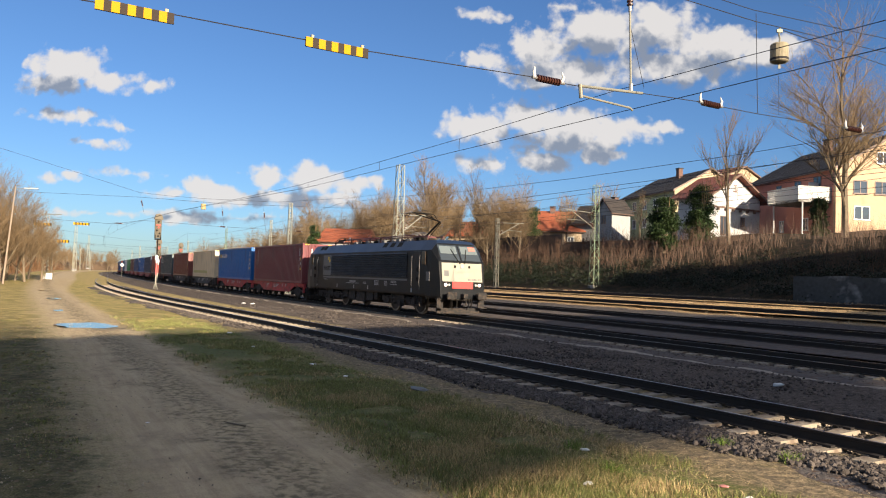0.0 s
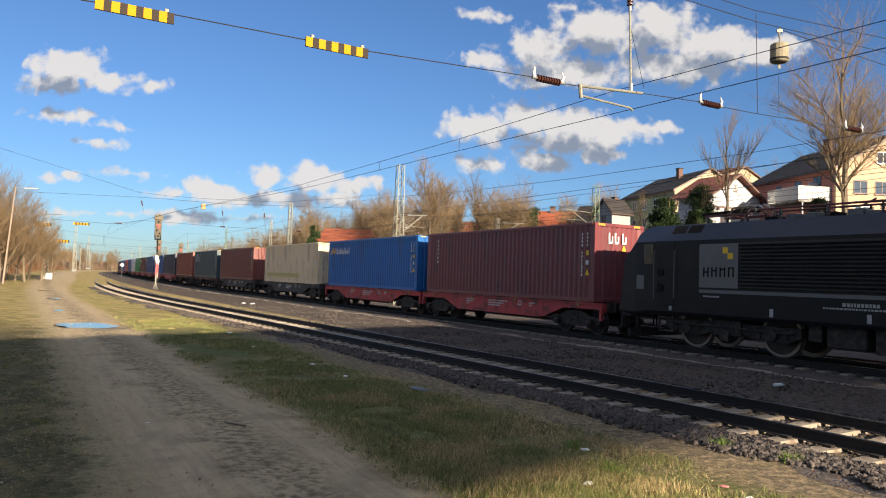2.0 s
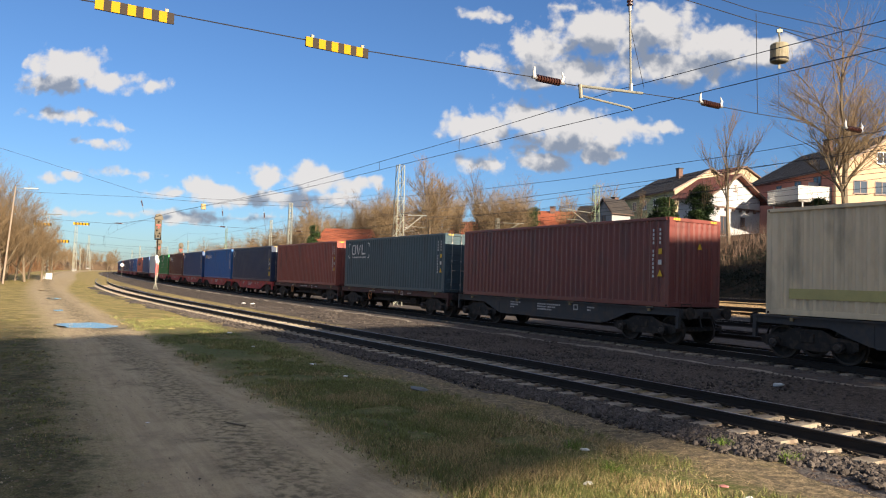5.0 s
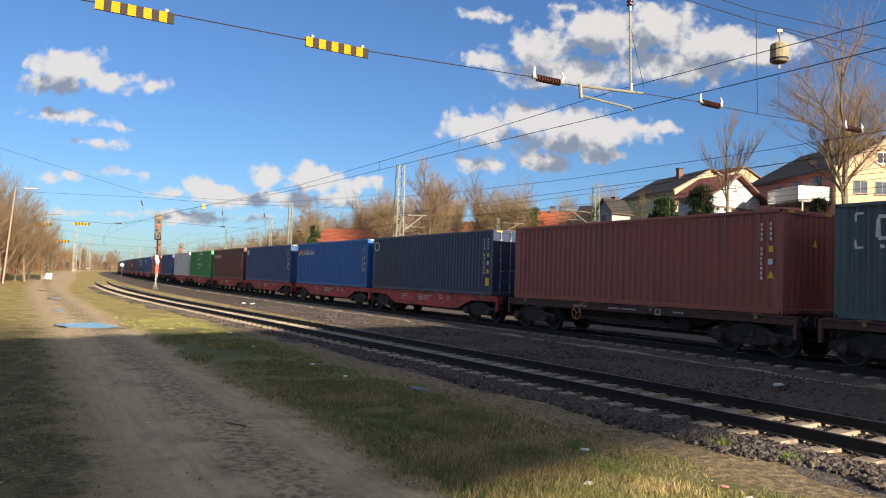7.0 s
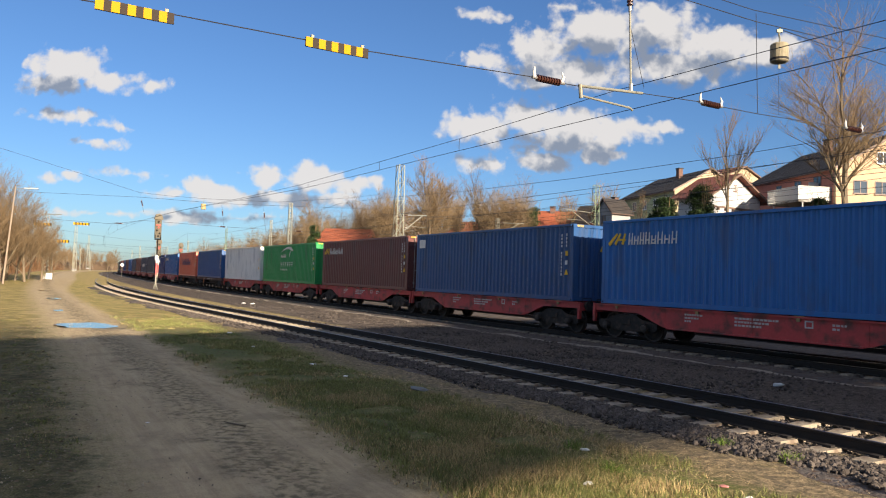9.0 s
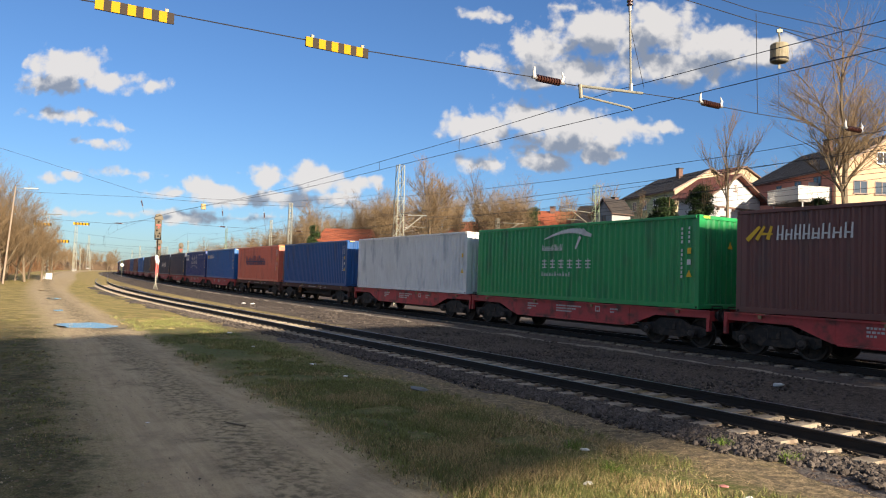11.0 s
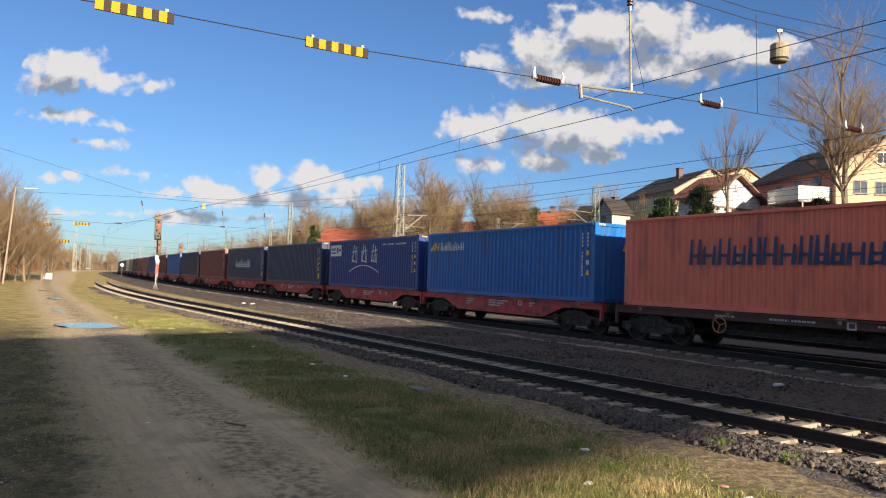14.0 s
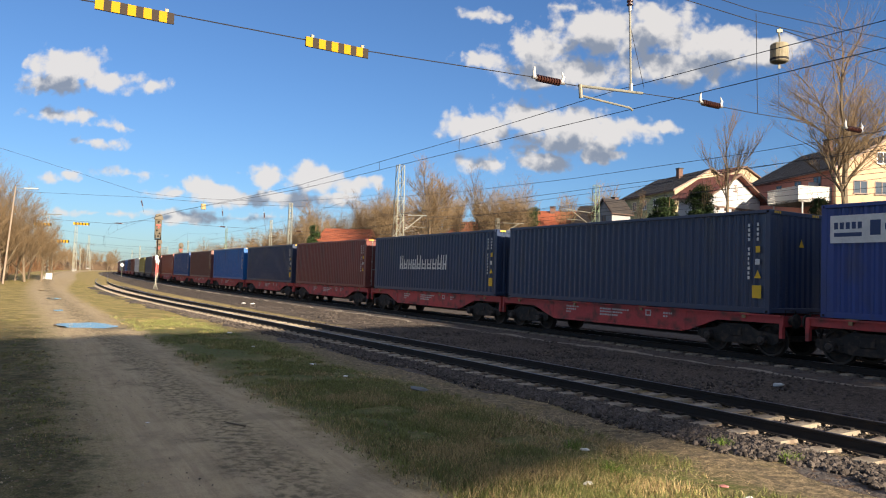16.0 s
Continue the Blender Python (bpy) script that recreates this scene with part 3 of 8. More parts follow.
def sleeper_shape():
    """Concrete sleeper: dished in the middle, sloped shoulders."""
    sh = Shape()
    prof = lambda h, b: [(-b, -0.215), (b, -0.215), (b * 0.78, h), (-b * 0.78, h)]
    rings = []
    for y, h, b in ((-1.3, -0.205, 0.13), (-1.29, -0.17, 0.14), (-1.0, -0.165, 0.15), (-0.5, -0.165, 0.15), (-0.25, -0.178, 0.135), (0.25, -0.178, 0.135), (0.5, -0.165, 0.15), (1.0, -0.165, 0.15), (1.29, -0.17, 0.14), (1.3, -0.205, 0.13)):
        n = len(rings)
        rings.append((y, prof(h + 0.0, b)))
    vs, fs = [], []
    for y, p in rings:
        vs.extend((x, y, z - (0.06 if z < -0.21 else 0)) for x, z in p)
    for i in range(len(rings) - 1):
        for k in range(4):
            j = (k + 1) % 4
            fs.append((i * 4 + k, i * 4 + j, i * 4 + 4 + j, i * 4 + 4 + k))
    fs += [(3, 2, 1, 0), tuple(range(len(vs) - 4, len(vs)))]
    sh.add(vs, fs)
    for y in (-0.9, -0.6, 0.6, 0.9):       # clips beside the rails
        sh.box(-0.06, 0.06, y - 0.05, y + 0.05, -0.168, -0.13, 1)
    return sh


def build_track(name, w_of, z, label, s0=-40.0, s1=520.0, parts=True, half=3.0, sleepers=True):
    tr = thing(name, label, "railway track", kind="structure")
    steps = list(np.arange(s0, 140, 2.0)) + list(np.arange(140, s1 + 1, 10.0))
    for g in (-0.7535, 0.7535):
        part("rail", Shape().sweep(RAIL, [ring_at(s, w_of(s) + g, z) for s in steps], slots=[0, 0, 0, 0, 0, 0, 0, 1, 0, 0, 0, 0, 0, 0]), (M_RAIL, M_RAIL_TOP), tr, "steel rail, rusty sides, polished head")
    bed = [(-3.0, -0.32), (-2.1, -0.205), (-1.6, -0.205), (-1.3, -0.20), (-1.0, -0.255), (1.0, -0.255), (1.3, -0.20), (1.6, -0.205), (2.1, -0.205), (3.0, -0.32)]
    fine = list(np.arange(s0, 30, 0.5)) + list(np.arange(30, 140, 3.0)) + list(np.arange(140, s1 + 1, 10.0))
    sh = Shape()
    rings = []
    for s in fine:
        x, y, t = line_at(s, w_of(s))
        c, si = math.cos(t), math.sin(t)
        rings.append(lambda a, u, x=x, y=y, c=c, si=si: (x + a * c, y + a * si, z + u + 0.02 * noise.noise(((x + a * c) * 2.5, (y + a * si) * 2.5, z))))
    dense = [(a, float(np.interp(a, [b[0] for b in bed], [b[1] for b in bed]))) for a in np.linspace(-half, half, 25)]
    sh.sweep(dense, rings, closed=False)
    part("ballast_bed", sh, M_BALLAST, tr, "grey-brown crushed stone ballast", smooth=True)
    sl = sleeper_shape().mesh("sleeper", (M_SLEEPER, M_RAIL))
    rest = Shape()
    base = sleeper_shape()
    for i, s in enumerate(np.arange(s0 + 6, 230, 0.6) if sleepers else ()):
        m = on_line(s, w_of(s), z)
        if parts and -22 < s < 90:
            part("sleeper", sl, None, tr, m=m)
        else:
            rest.add([tuple(m @ Vector(p)) for p in base.v], base.f)
    if rest.v:
        tagged(part("sleepers_far", rest, M_SLEEPER, tr), "concrete sleepers in the distance", kind="stuff")
    return tr


build_track("track_near", near_w, 0.0, "disused siding track on pale concrete sleepers in ballast", half=2.7)
build_track("track_main", lambda s: 0.0, 0.0, "main line track on concrete sleepers in dark ballast")
for nm, w, z in TRACKS[2:]:
    build_track("track_" + nm, lambda s, w=w: w, z, "rusty railway track in dark ballast" if w < 12 else "little-used track in dry yellow grass", parts=False, half=2.4 if w < 12 else 1.25, sleepers=False)
# ---- the train ----
TRAIN = []                                   # (thing, metres behind the front of the line at the start)
WHEELS = []                                  # (wheelset, radius)
PAINT = {
    "maroon": (0.150, 0.040, 0.045), "blue": (0.010, 0.110, 0.345), "beige": (0.62, 0.50, 0.33), "brown": (0.165, 0.050, 0.042),
    "slate": (0.050, 0.082, 0.098), "rust": (0.25, 0.068, 0.052), "navy": (0.026, 0.042, 0.088), "midblue": (0.022, 0.070, 0.190), "chestnut": (0.120, 0.045, 0.042),
    "green": (0.020, 0.250, 0.075), "grey": (0.60, 0.66, 0.72), "royal": (0.012, 0.072, 0.230), "orange": (0.70, 0.155, 0.095),
    "port": (0.018, 0.045, 0.190), "olive": (0.32, 0.27, 0.06)}
M_PAINT = {k: material("container_paint_" + k, tuple(min(v * 1.1, 0.68) for v in c), 0.36, vary=0.14, scale=0.7, fine=7, dirt=tuple(0.6 * v + 0.025 for v in c), dirt_amount=0.28, stretch=(1, 1, 0.35), spec=0.4) for k, c in PAINT.items()}
M_WAGON = {"red": material("wagon_red", (0.40, 0.045, 0.045), 0.6, vary=0.25, scale=1.2, fine=12, dirt=(0.10, 0.035, 0.03), dirt_amount=0.45),
           "dark": material("wagon_dark_grey", (0.040, 0.040, 0.043), 0.7, vary=0.3, scale=1.2, fine=12, dirt=(0.07, 0.055, 0.045), dirt_amount=0.4),
           "oxide": material("wagon_oxide_brown", (0.085, 0.034, 0.028), 0.7, vary=0.3, scale=1.2, fine=12, dirt=(0.05, 0.035, 0.03), dirt_amount=0.5)}
M_MARK = material("white_marking", (0.62, 0.63, 0.62), 0.6, vary=0.2, scale=6)
M_MARK_Y = material("yellow_marking", (0.72, 0.45, 0.02), 0.6, vary=0.15, scale=6)
M_MARK_B = material("blue_marking", (0.02, 0.045, 0.13), 0.6, vary=0.15, scale=6)
M_STEEL = material("door_gear_steel", (0.34, 0.34, 0.33), 0.5, 0.6, vary=0.2)
CL, CW, CH = 12.192, 2.438, 2.896
MESHES = {}


def kept(key, make, mats, smooth=False):
    if key not in MESHES:
        MESHES[key] = make().mesh(key, mats, smooth)
    return MESHES[key]


def corrugated(length, z0, z1, y, out, pitch=0.278, depth=0.046, top=0.07):
    """Folded sheet along x with its ridges at y and grooves behind it."""
    sh = Shape()
    n = int(length / pitch)
    xs = []
    x = -n * pitch / 2
    for _ in range(n):
        xs += [(x, 0), (x + pitch * 0.26, 0), (x + pitch * 0.5, 1), (x + pitch * 0.76, 1)]
        x += pitch
    xs = [(-length / 2, 0)] + xs + [(length / 2, 0)]
    v = []
    for px, g in xs:
        v += [(px, y - out * depth * g, z0), (px, y - out * depth * g, z1)]
    f = []
    for i in range(len(xs) - 1):
        q = (2 * i, 2 * i + 2, 2 * i + 3, 2 * i + 1)
        f.append(q if out < 0 else q[::-1])
    return sh.add(v, f)


def container_end():
    sh = corrugated(2.2, 0.16, 2.79, 0, -1, 0.25, 0.04)
    m = Matrix(((0, -1, 0, CL / 2 - 0.02), (1, 0, 0, 0), (0, 0, 1, 0), (0, 0, 0, 1)))
    sh.v = [tuple(m @ Vector(p)) for p in sh.v]
    return sh


def build_container(colour, doors, label, marks=()):
    c = thing("shipping_container", label, "container", "containers on the train")
    pm = M_PAINT[colour]
    k = "_" + colour
    e = CW / 2
    for sgn in (-1, 1):
        part("side_panel", kept("side%d" % sgn + k, lambda: corrugated(CL - 0.32, 0.16, 2.80, sgn * (e - 0.012), sgn), pm), None, c)
        part("top_rail", kept("toprail%d" % sgn + k, lambda: Shape().box(-CL / 2 + 0.1, CL / 2 - 0.1, sgn * e - 0.035, sgn * e + 0.035 - 0.035 * (1 + sgn), CH - 0.10, CH - 0.005, chamfer=0.008), pm), None, c)
        part("bottom_rail", kept("botrail%d" % sgn + k, lambda: Shape().box(-CL / 2 + 0.1, CL / 2 - 0.1, sgn * e - 0.06 * (sgn > 0), sgn * e + 0.06 * (sgn < 0), 0.01, 0.165, chamfer=0.008), pm), None, c)
    for sx in (-1, 1):
        for sy in (-1, 1):
            def post():
                sh = Shape().box(sx * CL / 2 - 0.16 * (sx > 0), sx * CL / 2 + 0.16 * (sx < 0), sy * e - 0.12 * (sy > 0), sy * e + 0.12 * (sy < 0), 0.1, CH - 0.1, chamfer=0.01)
                for z in (0.0, CH - 0.118):
                    sh.box(sx * CL / 2 - 0.178 * (sx > 0), sx * CL / 2 + 0.178 * (sx < 0), sy * e - 0.162 * (sy > 0) - 0.004 * (sy < 0), sy * e + 0.162 * (sy < 0) + 0.004 * (sy > 0), z, z + 0.118, chamfer=0.015)
                    sh.box(sx * CL / 2 - 0.115 * (sx > 0) + 0.05 * (sx < 0), sx * CL / 2 - 0.05 * (sx > 0) + 0.115 * (sx < 0), sy * (e + 0.0035) - 0.003, sy * (e + 0.0035) + 0.003, z + 0.03, z + 0.09, slot=1)
                return sh
            part("corner_post", kept("post%d%d" % (sx, sy) + k, post, (pm, M_BLACKB)), None, c)
        part("end_header", kept("header%d" % sx + k, lambda: Shape().box(sx * CL / 2 - 0.1 * (sx > 0), sx * CL / 2 + 0.1 * (sx < 0), -e + 0.1, e - 0.1, CH - 0.13, CH - 0.01, chamfer=0.01), pm), None, c)
        part("end_sill", kept("endsill%d" % sx + k, lambda: Shape().box(sx * CL / 2 - 0.1 * (sx > 0), sx * CL / 2 + 0.1 * (sx < 0), -e + 0.1, e - 0.1, 0.02, 0.165, chamfer=0.01), pm), None, c)

    def roof():
        sh = corrugated(CL - 0.5, -e + 0.05, e - 0.05, 0, 1, 0.21, 0.02)
        sh.v = [(x, z, CH - 0.012 + y) for x, y, z in sh.v]
        return sh.box(-CL / 2 + 0.05, CL / 2 - 0.05, -e + 0.05, e - 0.05, 0.12, 0.16)
    part("roof_panel", kept("roof" + k, roof, pm), None, c)
    # yellow and black warning strip along the top of a tall container's ends
    def hazard():
        sh = Shape()
        for sx in (-1, 1):
            for y0 in (-e + 0.18, e - 0.5):
                for i in range(4):
                    sh.box(sx * (CL / 2 + 0.002) - 0.002, sx * (CL / 2 + 0.002) + 0.002, y0 + i * 0.08, y0 + i * 0.08 + 0.045, CH - 0.1, CH - 0.03)
        for x0 in (-CL / 2 + 0.25, CL / 2 - 0.55):
            for i in range(4):
                sh.box(x0 + i * 0.08, x0 + i * 0.08 + 0.045, -e - 0.004, -e - 0.001, CH - 0.085, CH - 0.025)
        return sh
    tagged(part("warning_stripes", kept("hazard", hazard, M_MARK_Y), None, c, "yellow warning stripes"), kind="stuff")
    back = Matrix.Rotation(math.pi, 4, "Z")
    ends = (None, back) if not doors else (back,)
    for m in ends:
        part("end_panel", kept("end" + k, container_end, pm), None, c, m=m)
    if doors:
        for sy in (-1, 1):
            def leaf():
                sh = Shape().box(CL / 2 - 0.07, CL / 2 - 0.03, 0.012 if sy > 0 else -e + 0.1, e - 0.1 if sy > 0 else -0.012, 0.17, CH - 0.14)
                for z in np.arange(0.45, 2.6, 0.47):
                    sh.box(CL / 2 - 0.035, CL / 2 - 0.008, 0.06 if sy > 0 else -e + 0.16, e - 0.16 if sy > 0 else -0.06, z, z + 0.2, chamfer=0.012)
                return sh
            d = part("door", kept("door%d" % sy + k, leaf, pm), None, c)
            for y in (0.3, 0.82):
                def bar():
                    sh = Shape().tube([(CL / 2 + 0.02, sy * y, 0.08), (CL / 2 + 0.02, sy * y, CH - 0.06)], 0.017, 6)
                    sh.box(CL / 2, CL / 2 + 0.04, sy * y - 0.2 * (sy > 0), sy * y + 0.2 * (sy < 0), 1.06, 1.1)
                    for z in (0.35, 1.5, 2.4):
                        sh.box(CL / 2 - 0.02, CL / 2 + 0.03, sy * y - 0.035, sy * y + 0.035, z, z + 0.09)
                    return sh
                part("lock_bar", kept("bar%d%.2f" % (sy, y), bar, M_STEEL), None, d, "steel lock bar")

    # serial number column, size code and warning labels near the front edge
    def serial():
        sh = Shape()
        rnd = random.Random(5)
        for i in range(12):
            if i != 4:
                sh.box(5.40, 5.44 + 0.03 * rnd.random(), -e - 0.003, -e + 0.001, 2.43 - i * 0.135, 2.52 - i * 0.135)
        for i in range(4):
            sh.box(5.68, 5.74, -e - 0.003, -e + 0.001, 2.45 - i * 0.14, 2.54 - i * 0.14)
        return sh
    tagged(part("serial_marks", kept("serial", serial, M_MARK), None, c, "white stencilled marks"), kind="stuff")
    part("data_label", kept("datalabel", lambda: Shape().box(5.64, 5.78, -e - 0.003, -e + 0.001, 1.36, 1.52), M_MARK), None, c, "small white label")
    part("height_label", kept("heightlabel", lambda: Shape().box(5.65, 5.79, -e - 0.003, -e + 0.001, 1.70, 1.88), M_MARK_Y), None, c, "small yellow label")
    part("warning_triangle", kept("triangle", lambda: Shape().prism([(5.61, 0.98), (5.83, 0.98), (5.72, 1.20)], -e - 0.003, -e + 0.001), M_MARK_Y), None, c, "yellow warning triangle")
    if colour == "navy":
        part("warning_plate", kept("warnplate", lambda: Shape().box(5.55, 5.84, -e - 0.003, -e + 0.001, 0.42, 0.78), M_MARK_Y), None, c, "yellow warning plate")
    part("end_triangle", kept("endtriangle", lambda: Shape().add([(CL / 2 - 0.012, y, z) for y, z in ((0.12, 1.9), (0.34, 1.9), (0.23, 2.12))] + [(CL / 2 - 0.016, y, z) for y, z in ((0.12, 1.9), (0.34, 1.9), (0.23, 2.12))], [(0, 1, 2), (5, 4, 3), (0, 3, 4, 1), (1, 4, 5, 2), (2, 5, 3, 0)]), M_MARK_Y), None, c, "yellow warning triangle")
    for name, fn, mat, lab in marks:
        fn_sh = fn()
        part(name, fn_sh, mat, c, lab) if isinstance(fn_sh, Shape) else None
    return c


FACE = -CW / 2 - 0.004


def slab(sh, x0, x1, z0, z1):
    return sh.box(x0, x1, FACE - 0.002, FACE + 0.002, z0, z1)


def strokes(items, t=0.05):
    """Flat strokes on the side facing the road: (x0, z0, x1, z1, width)."""
    sh = Shape()
    for x0, z0, x1, z1, w in items:
        d = Vector((x1 - x0, 0, z1 - z0))
        n = Vector((-d.z, 0, d.x)).normalized() * w / 2
        a, b = Vector((x0, FACE, z0)), Vector((x1, FACE, z1))
        vs = [a + n, a - n, b - n * 0.6, b + n * 0.6]
        sh.add([tuple(q) for q in vs] + [(q.x, q.y + 0.003, q.z) for q in vs], [(0, 1, 2, 3), (7, 6, 5, 4), (0, 4, 5, 1), (1, 5, 6, 2), (2, 6, 7, 3), (3, 7, 4, 0)])
    return sh


def word_shapes(x0, z0, h, n, gap=0.3, seed=1):
    """n plain upright shapes in place of a maker's lettering."""
    rnd = random.Random(seed)
    out = []
    x = x0
    for i in range(n):
        w = h * (0.42 + 0.2 * rnd.random())
        z1 = z0 + h * (1.0 if i == 0 or rnd.random() < 0.3 else 0.72)
        t = h * 0.17
        out += [(x, z0, x + 0.05 * h, z1, t), (x + w * 0.75, z0, x + w * 0.75 + 0.05 * h, z1, t), (x, z0 + h * 0.36, x + w * 0.75, z0 + h * 0.36, t * 0.8)]
        if rnd.random() < 0.5:
            out.append((x, z0 + t / 2, x + w * 0.75, z0 + t / 2, t * 0.8))
        x += w + h * gap * 0.55
    return out


def wing_mark():
    return strokes([(-5.75, 2.05, -5.35, 2.42, 0.14), (-5.45, 2.05, -5.2, 2.42, 0.12), (-5.35, 2.22, -4.95, 2.2, 0.08), (-5.1, 2.05, -4.98, 2.42, 0.12)])


def honey_marks():
    return [("logo_mark", wing_mark, M_MARK_Y, "yellow wing-like logo"), ("logo_letters", lambda: strokes(word_shapes(-4.8, 2.03, 0.40, 8, seed=3)), M_MARK, "white logo lettering as plain shapes")]


def frame_marks():
    def fn():
        it = []
        for x, sx in ((-5.55, 1), (-2.6, -1)):
            for z, sz in ((2.62, -1), (1.78, 1)):
                it += [(x, z, x + sx * 0.2, z, 0.07), (x, z, x, z + sz * 0.2, 0.07)]
        for cx in (-5.0,):
            it += [(cx, 2.02, cx, 2.5, 0.13), (cx + 0.42, 2.02, cx + 0.42, 2.5, 0.13), (cx, 2.52, cx + 0.42, 2.52, 0.1), (cx, 2.0, cx + 0.42, 2.0, 0.1)]
        it += [(-4.35, 2.55, -4.12, 1.97, 0.15), (-3.85, 2.55, -4.08, 1.97, 0.1), (-3.6, 2.55, -3.6, 1.97, 0.15), (-3.6, 2.01, -3.1, 2.01, 0.12)]
        x = -4.95
        while x < -3.1:
            it.append((x, 1.8, x + 0.1, 1.8, 0.11))
            x += 0.15
        return strokes(it)
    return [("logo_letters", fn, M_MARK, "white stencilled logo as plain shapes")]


def bird_marks():
    def fn():
        it = []
        for i in range(14):
            q = i / 13
            it.append((-1.4 + 2.2 * q, 2.35 + 0.28 * math.sin(q * 2.2), -1.4 + 2.2 * (q + 0.08), 2.35 + 0.28 * math.sin((q + 0.08) * 2.2), 0.05 + 0.22 * q))
        it += [(0.8, 2.55, 1.3, 2.42, 0.2), (0.7, 2.4, 0.45, 1.95, 0.14)]
        it += word_shapes(-1.5, 1.9, 0.24, 8, seed=8)
        for i in range(6):
            x = -1.5 + i * 0.5
            it += [(x, 1.5, x + 0.3, 1.5, 0.05), (x, 1.38, x + 0.3, 1.38, 0.05), (x + 0.15, 1.25, x + 0.15, 1.58, 0.06), (x + 0.02, 1.25, x + 0.28, 1.25, 0.05)]
        it += word_shapes(-1.5, 0.92, 0.17, 11, gap=0.75, seed=9)
        return strokes(it)
    return [("logo_mark", fn, M_MARK, "white bird logo and plain lettering shapes")]


def group_marks():
    return [("logo_letters", lambda: strokes(word_shapes(-3.3, 1.35, 0.78, 12, gap=0.2, seed=11)), M_MARK_B, "dark blue logo lettering as plain shapes")]


def union_marks():
    return [("logo_letters", lambda: strokes(word_shapes(-2.9, 1.12, 0.72, 10, gap=0.3, seed=14)), M_MARK, "white logo lettering as plain shapes")]


def port_marks():
    def fn():
        it = []
        # three brush-drawn signs above a curved line
        for cx, seed in ((-2.0, 2), (-0.6, 6), (0.75, 10)):
            rnd = random.Random(seed)
            it += [(cx - 0.42, 2.12, cx + 0.42, 2.2, 0.07), (cx - 0.1, 2.55, cx - 0.3, 1.5, 0.09), (cx + 0.15, 2.45, cx + 0.22, 1.55, 0.08), (cx - 0.4, 1.62, cx + 0.4, 1.5, 0.09), (cx - 0.38, 1.95, cx - 0.36, 1.55, 0.07), (cx + 0.38, 2.0, cx + 0.34, 1.5, 0.07)]
            for _ in range(3):
                a, b = cx - 0.35 + 0.7 * rnd.random(), 1.6 + 0.8 * rnd.random()
                it.append((a, b, a + 0.3 * rnd.random() - 0.1, b - 0.3 * rnd.random(), 0.08))
        for i in range(16):
            q0, q1 = -1 + i / 8, -1 + (i + 1) / 8
            it.append((-0.7 + 2.1 * q0, 1.32 - 0.42 * q0 * q0, -0.7 + 2.1 * q1, 1.32 - 0.42 * q1 * q1, 0.06))
        for i in range(26):
            if i not in (4, 5, 13, 14):
                it.append((1.85 + i * 0.11, 2.5, 1.92 + i * 0.11, 2.5, 0.1))
        return strokes(it)

    def board():
        return slab(Shape(), -5.85, -4.1, 1.9, 2.6)

    def board_bars():
        sh = Shape()
        for i in range(5):
            sh.box(-5.75 + i * 0.15, -5.65 + i * 0.15, FACE - 0.006, FACE - 0.003, 2.25, 2.42)
        sh.box(-5.75, -5.05, FACE - 0.006, FACE - 0.003, 2.06, 2.16).box(-4.85, -4.6, FACE - 0.006, FACE - 0.003, 2.08, 2.45).box(-4.5, -4.2, FACE - 0.006, FACE - 0.003, 2.2, 2.36)
        return sh
    return [("logo_mark", fn, M_MARK, "white brush-drawn emblem with a curved line"), ("notice_board", board, M_MARK, "white notice sheet"), ("notice_bars", board_bars, M_MARK_B, "")]


def plate_mark():
    return [("plate", lambda: slab(Shape(), -5.8, -5.2, 2.2, 2.62), M_MARK, "white plate")]


def end_letters():
    def fn():
        sh = Shape()
        for y in (-0.55, -0.25, 0.12):
            sh.box(CL / 2 - 0.012, CL / 2 - 0.006, y, y + 0.07, 2.15, 2.55).box(CL / 2 - 0.012, CL / 2 - 0.006, y, y + 0.22, 2.15, 2.22).box(CL / 2 - 0.012, CL / 2 - 0.006, y + 0.15, y + 0.22, 2.15, 2.42)
        return sh
    return [("end_letters", fn, M_MARK, "white lettering shapes on the end wall"), ("column_marks", lambda: strokes([(-5.1, 2.5 - 0.2 * i, -5.02, 2.5 - 0.2 * i, 0.12) for i in range(6)]), M_MARK, "")]


def yellow_band():
    return [("faded_band", lambda: slab(Shape(), -5.4, 2.3, 0.45, 0.72), material("faded_yellow", (0.46, 0.40, 0.16), 0.7, vary=0.2), "faded yellow band")]


def ring_marks():
    def fn():
        return strokes([(-5.6 + 0.3 * math.cos(q), 2.4 + 0.25 * math.sin(q), -5.6 + 0.3 * math.cos(q + 0.6), 2.4 + 0.25 * math.sin(q + 0.6), 0.07) for q in np.arange(0, 6.2, 0.6)])
    return [("logo_ring", fn, M_MARK, "white ring-shaped logo")]


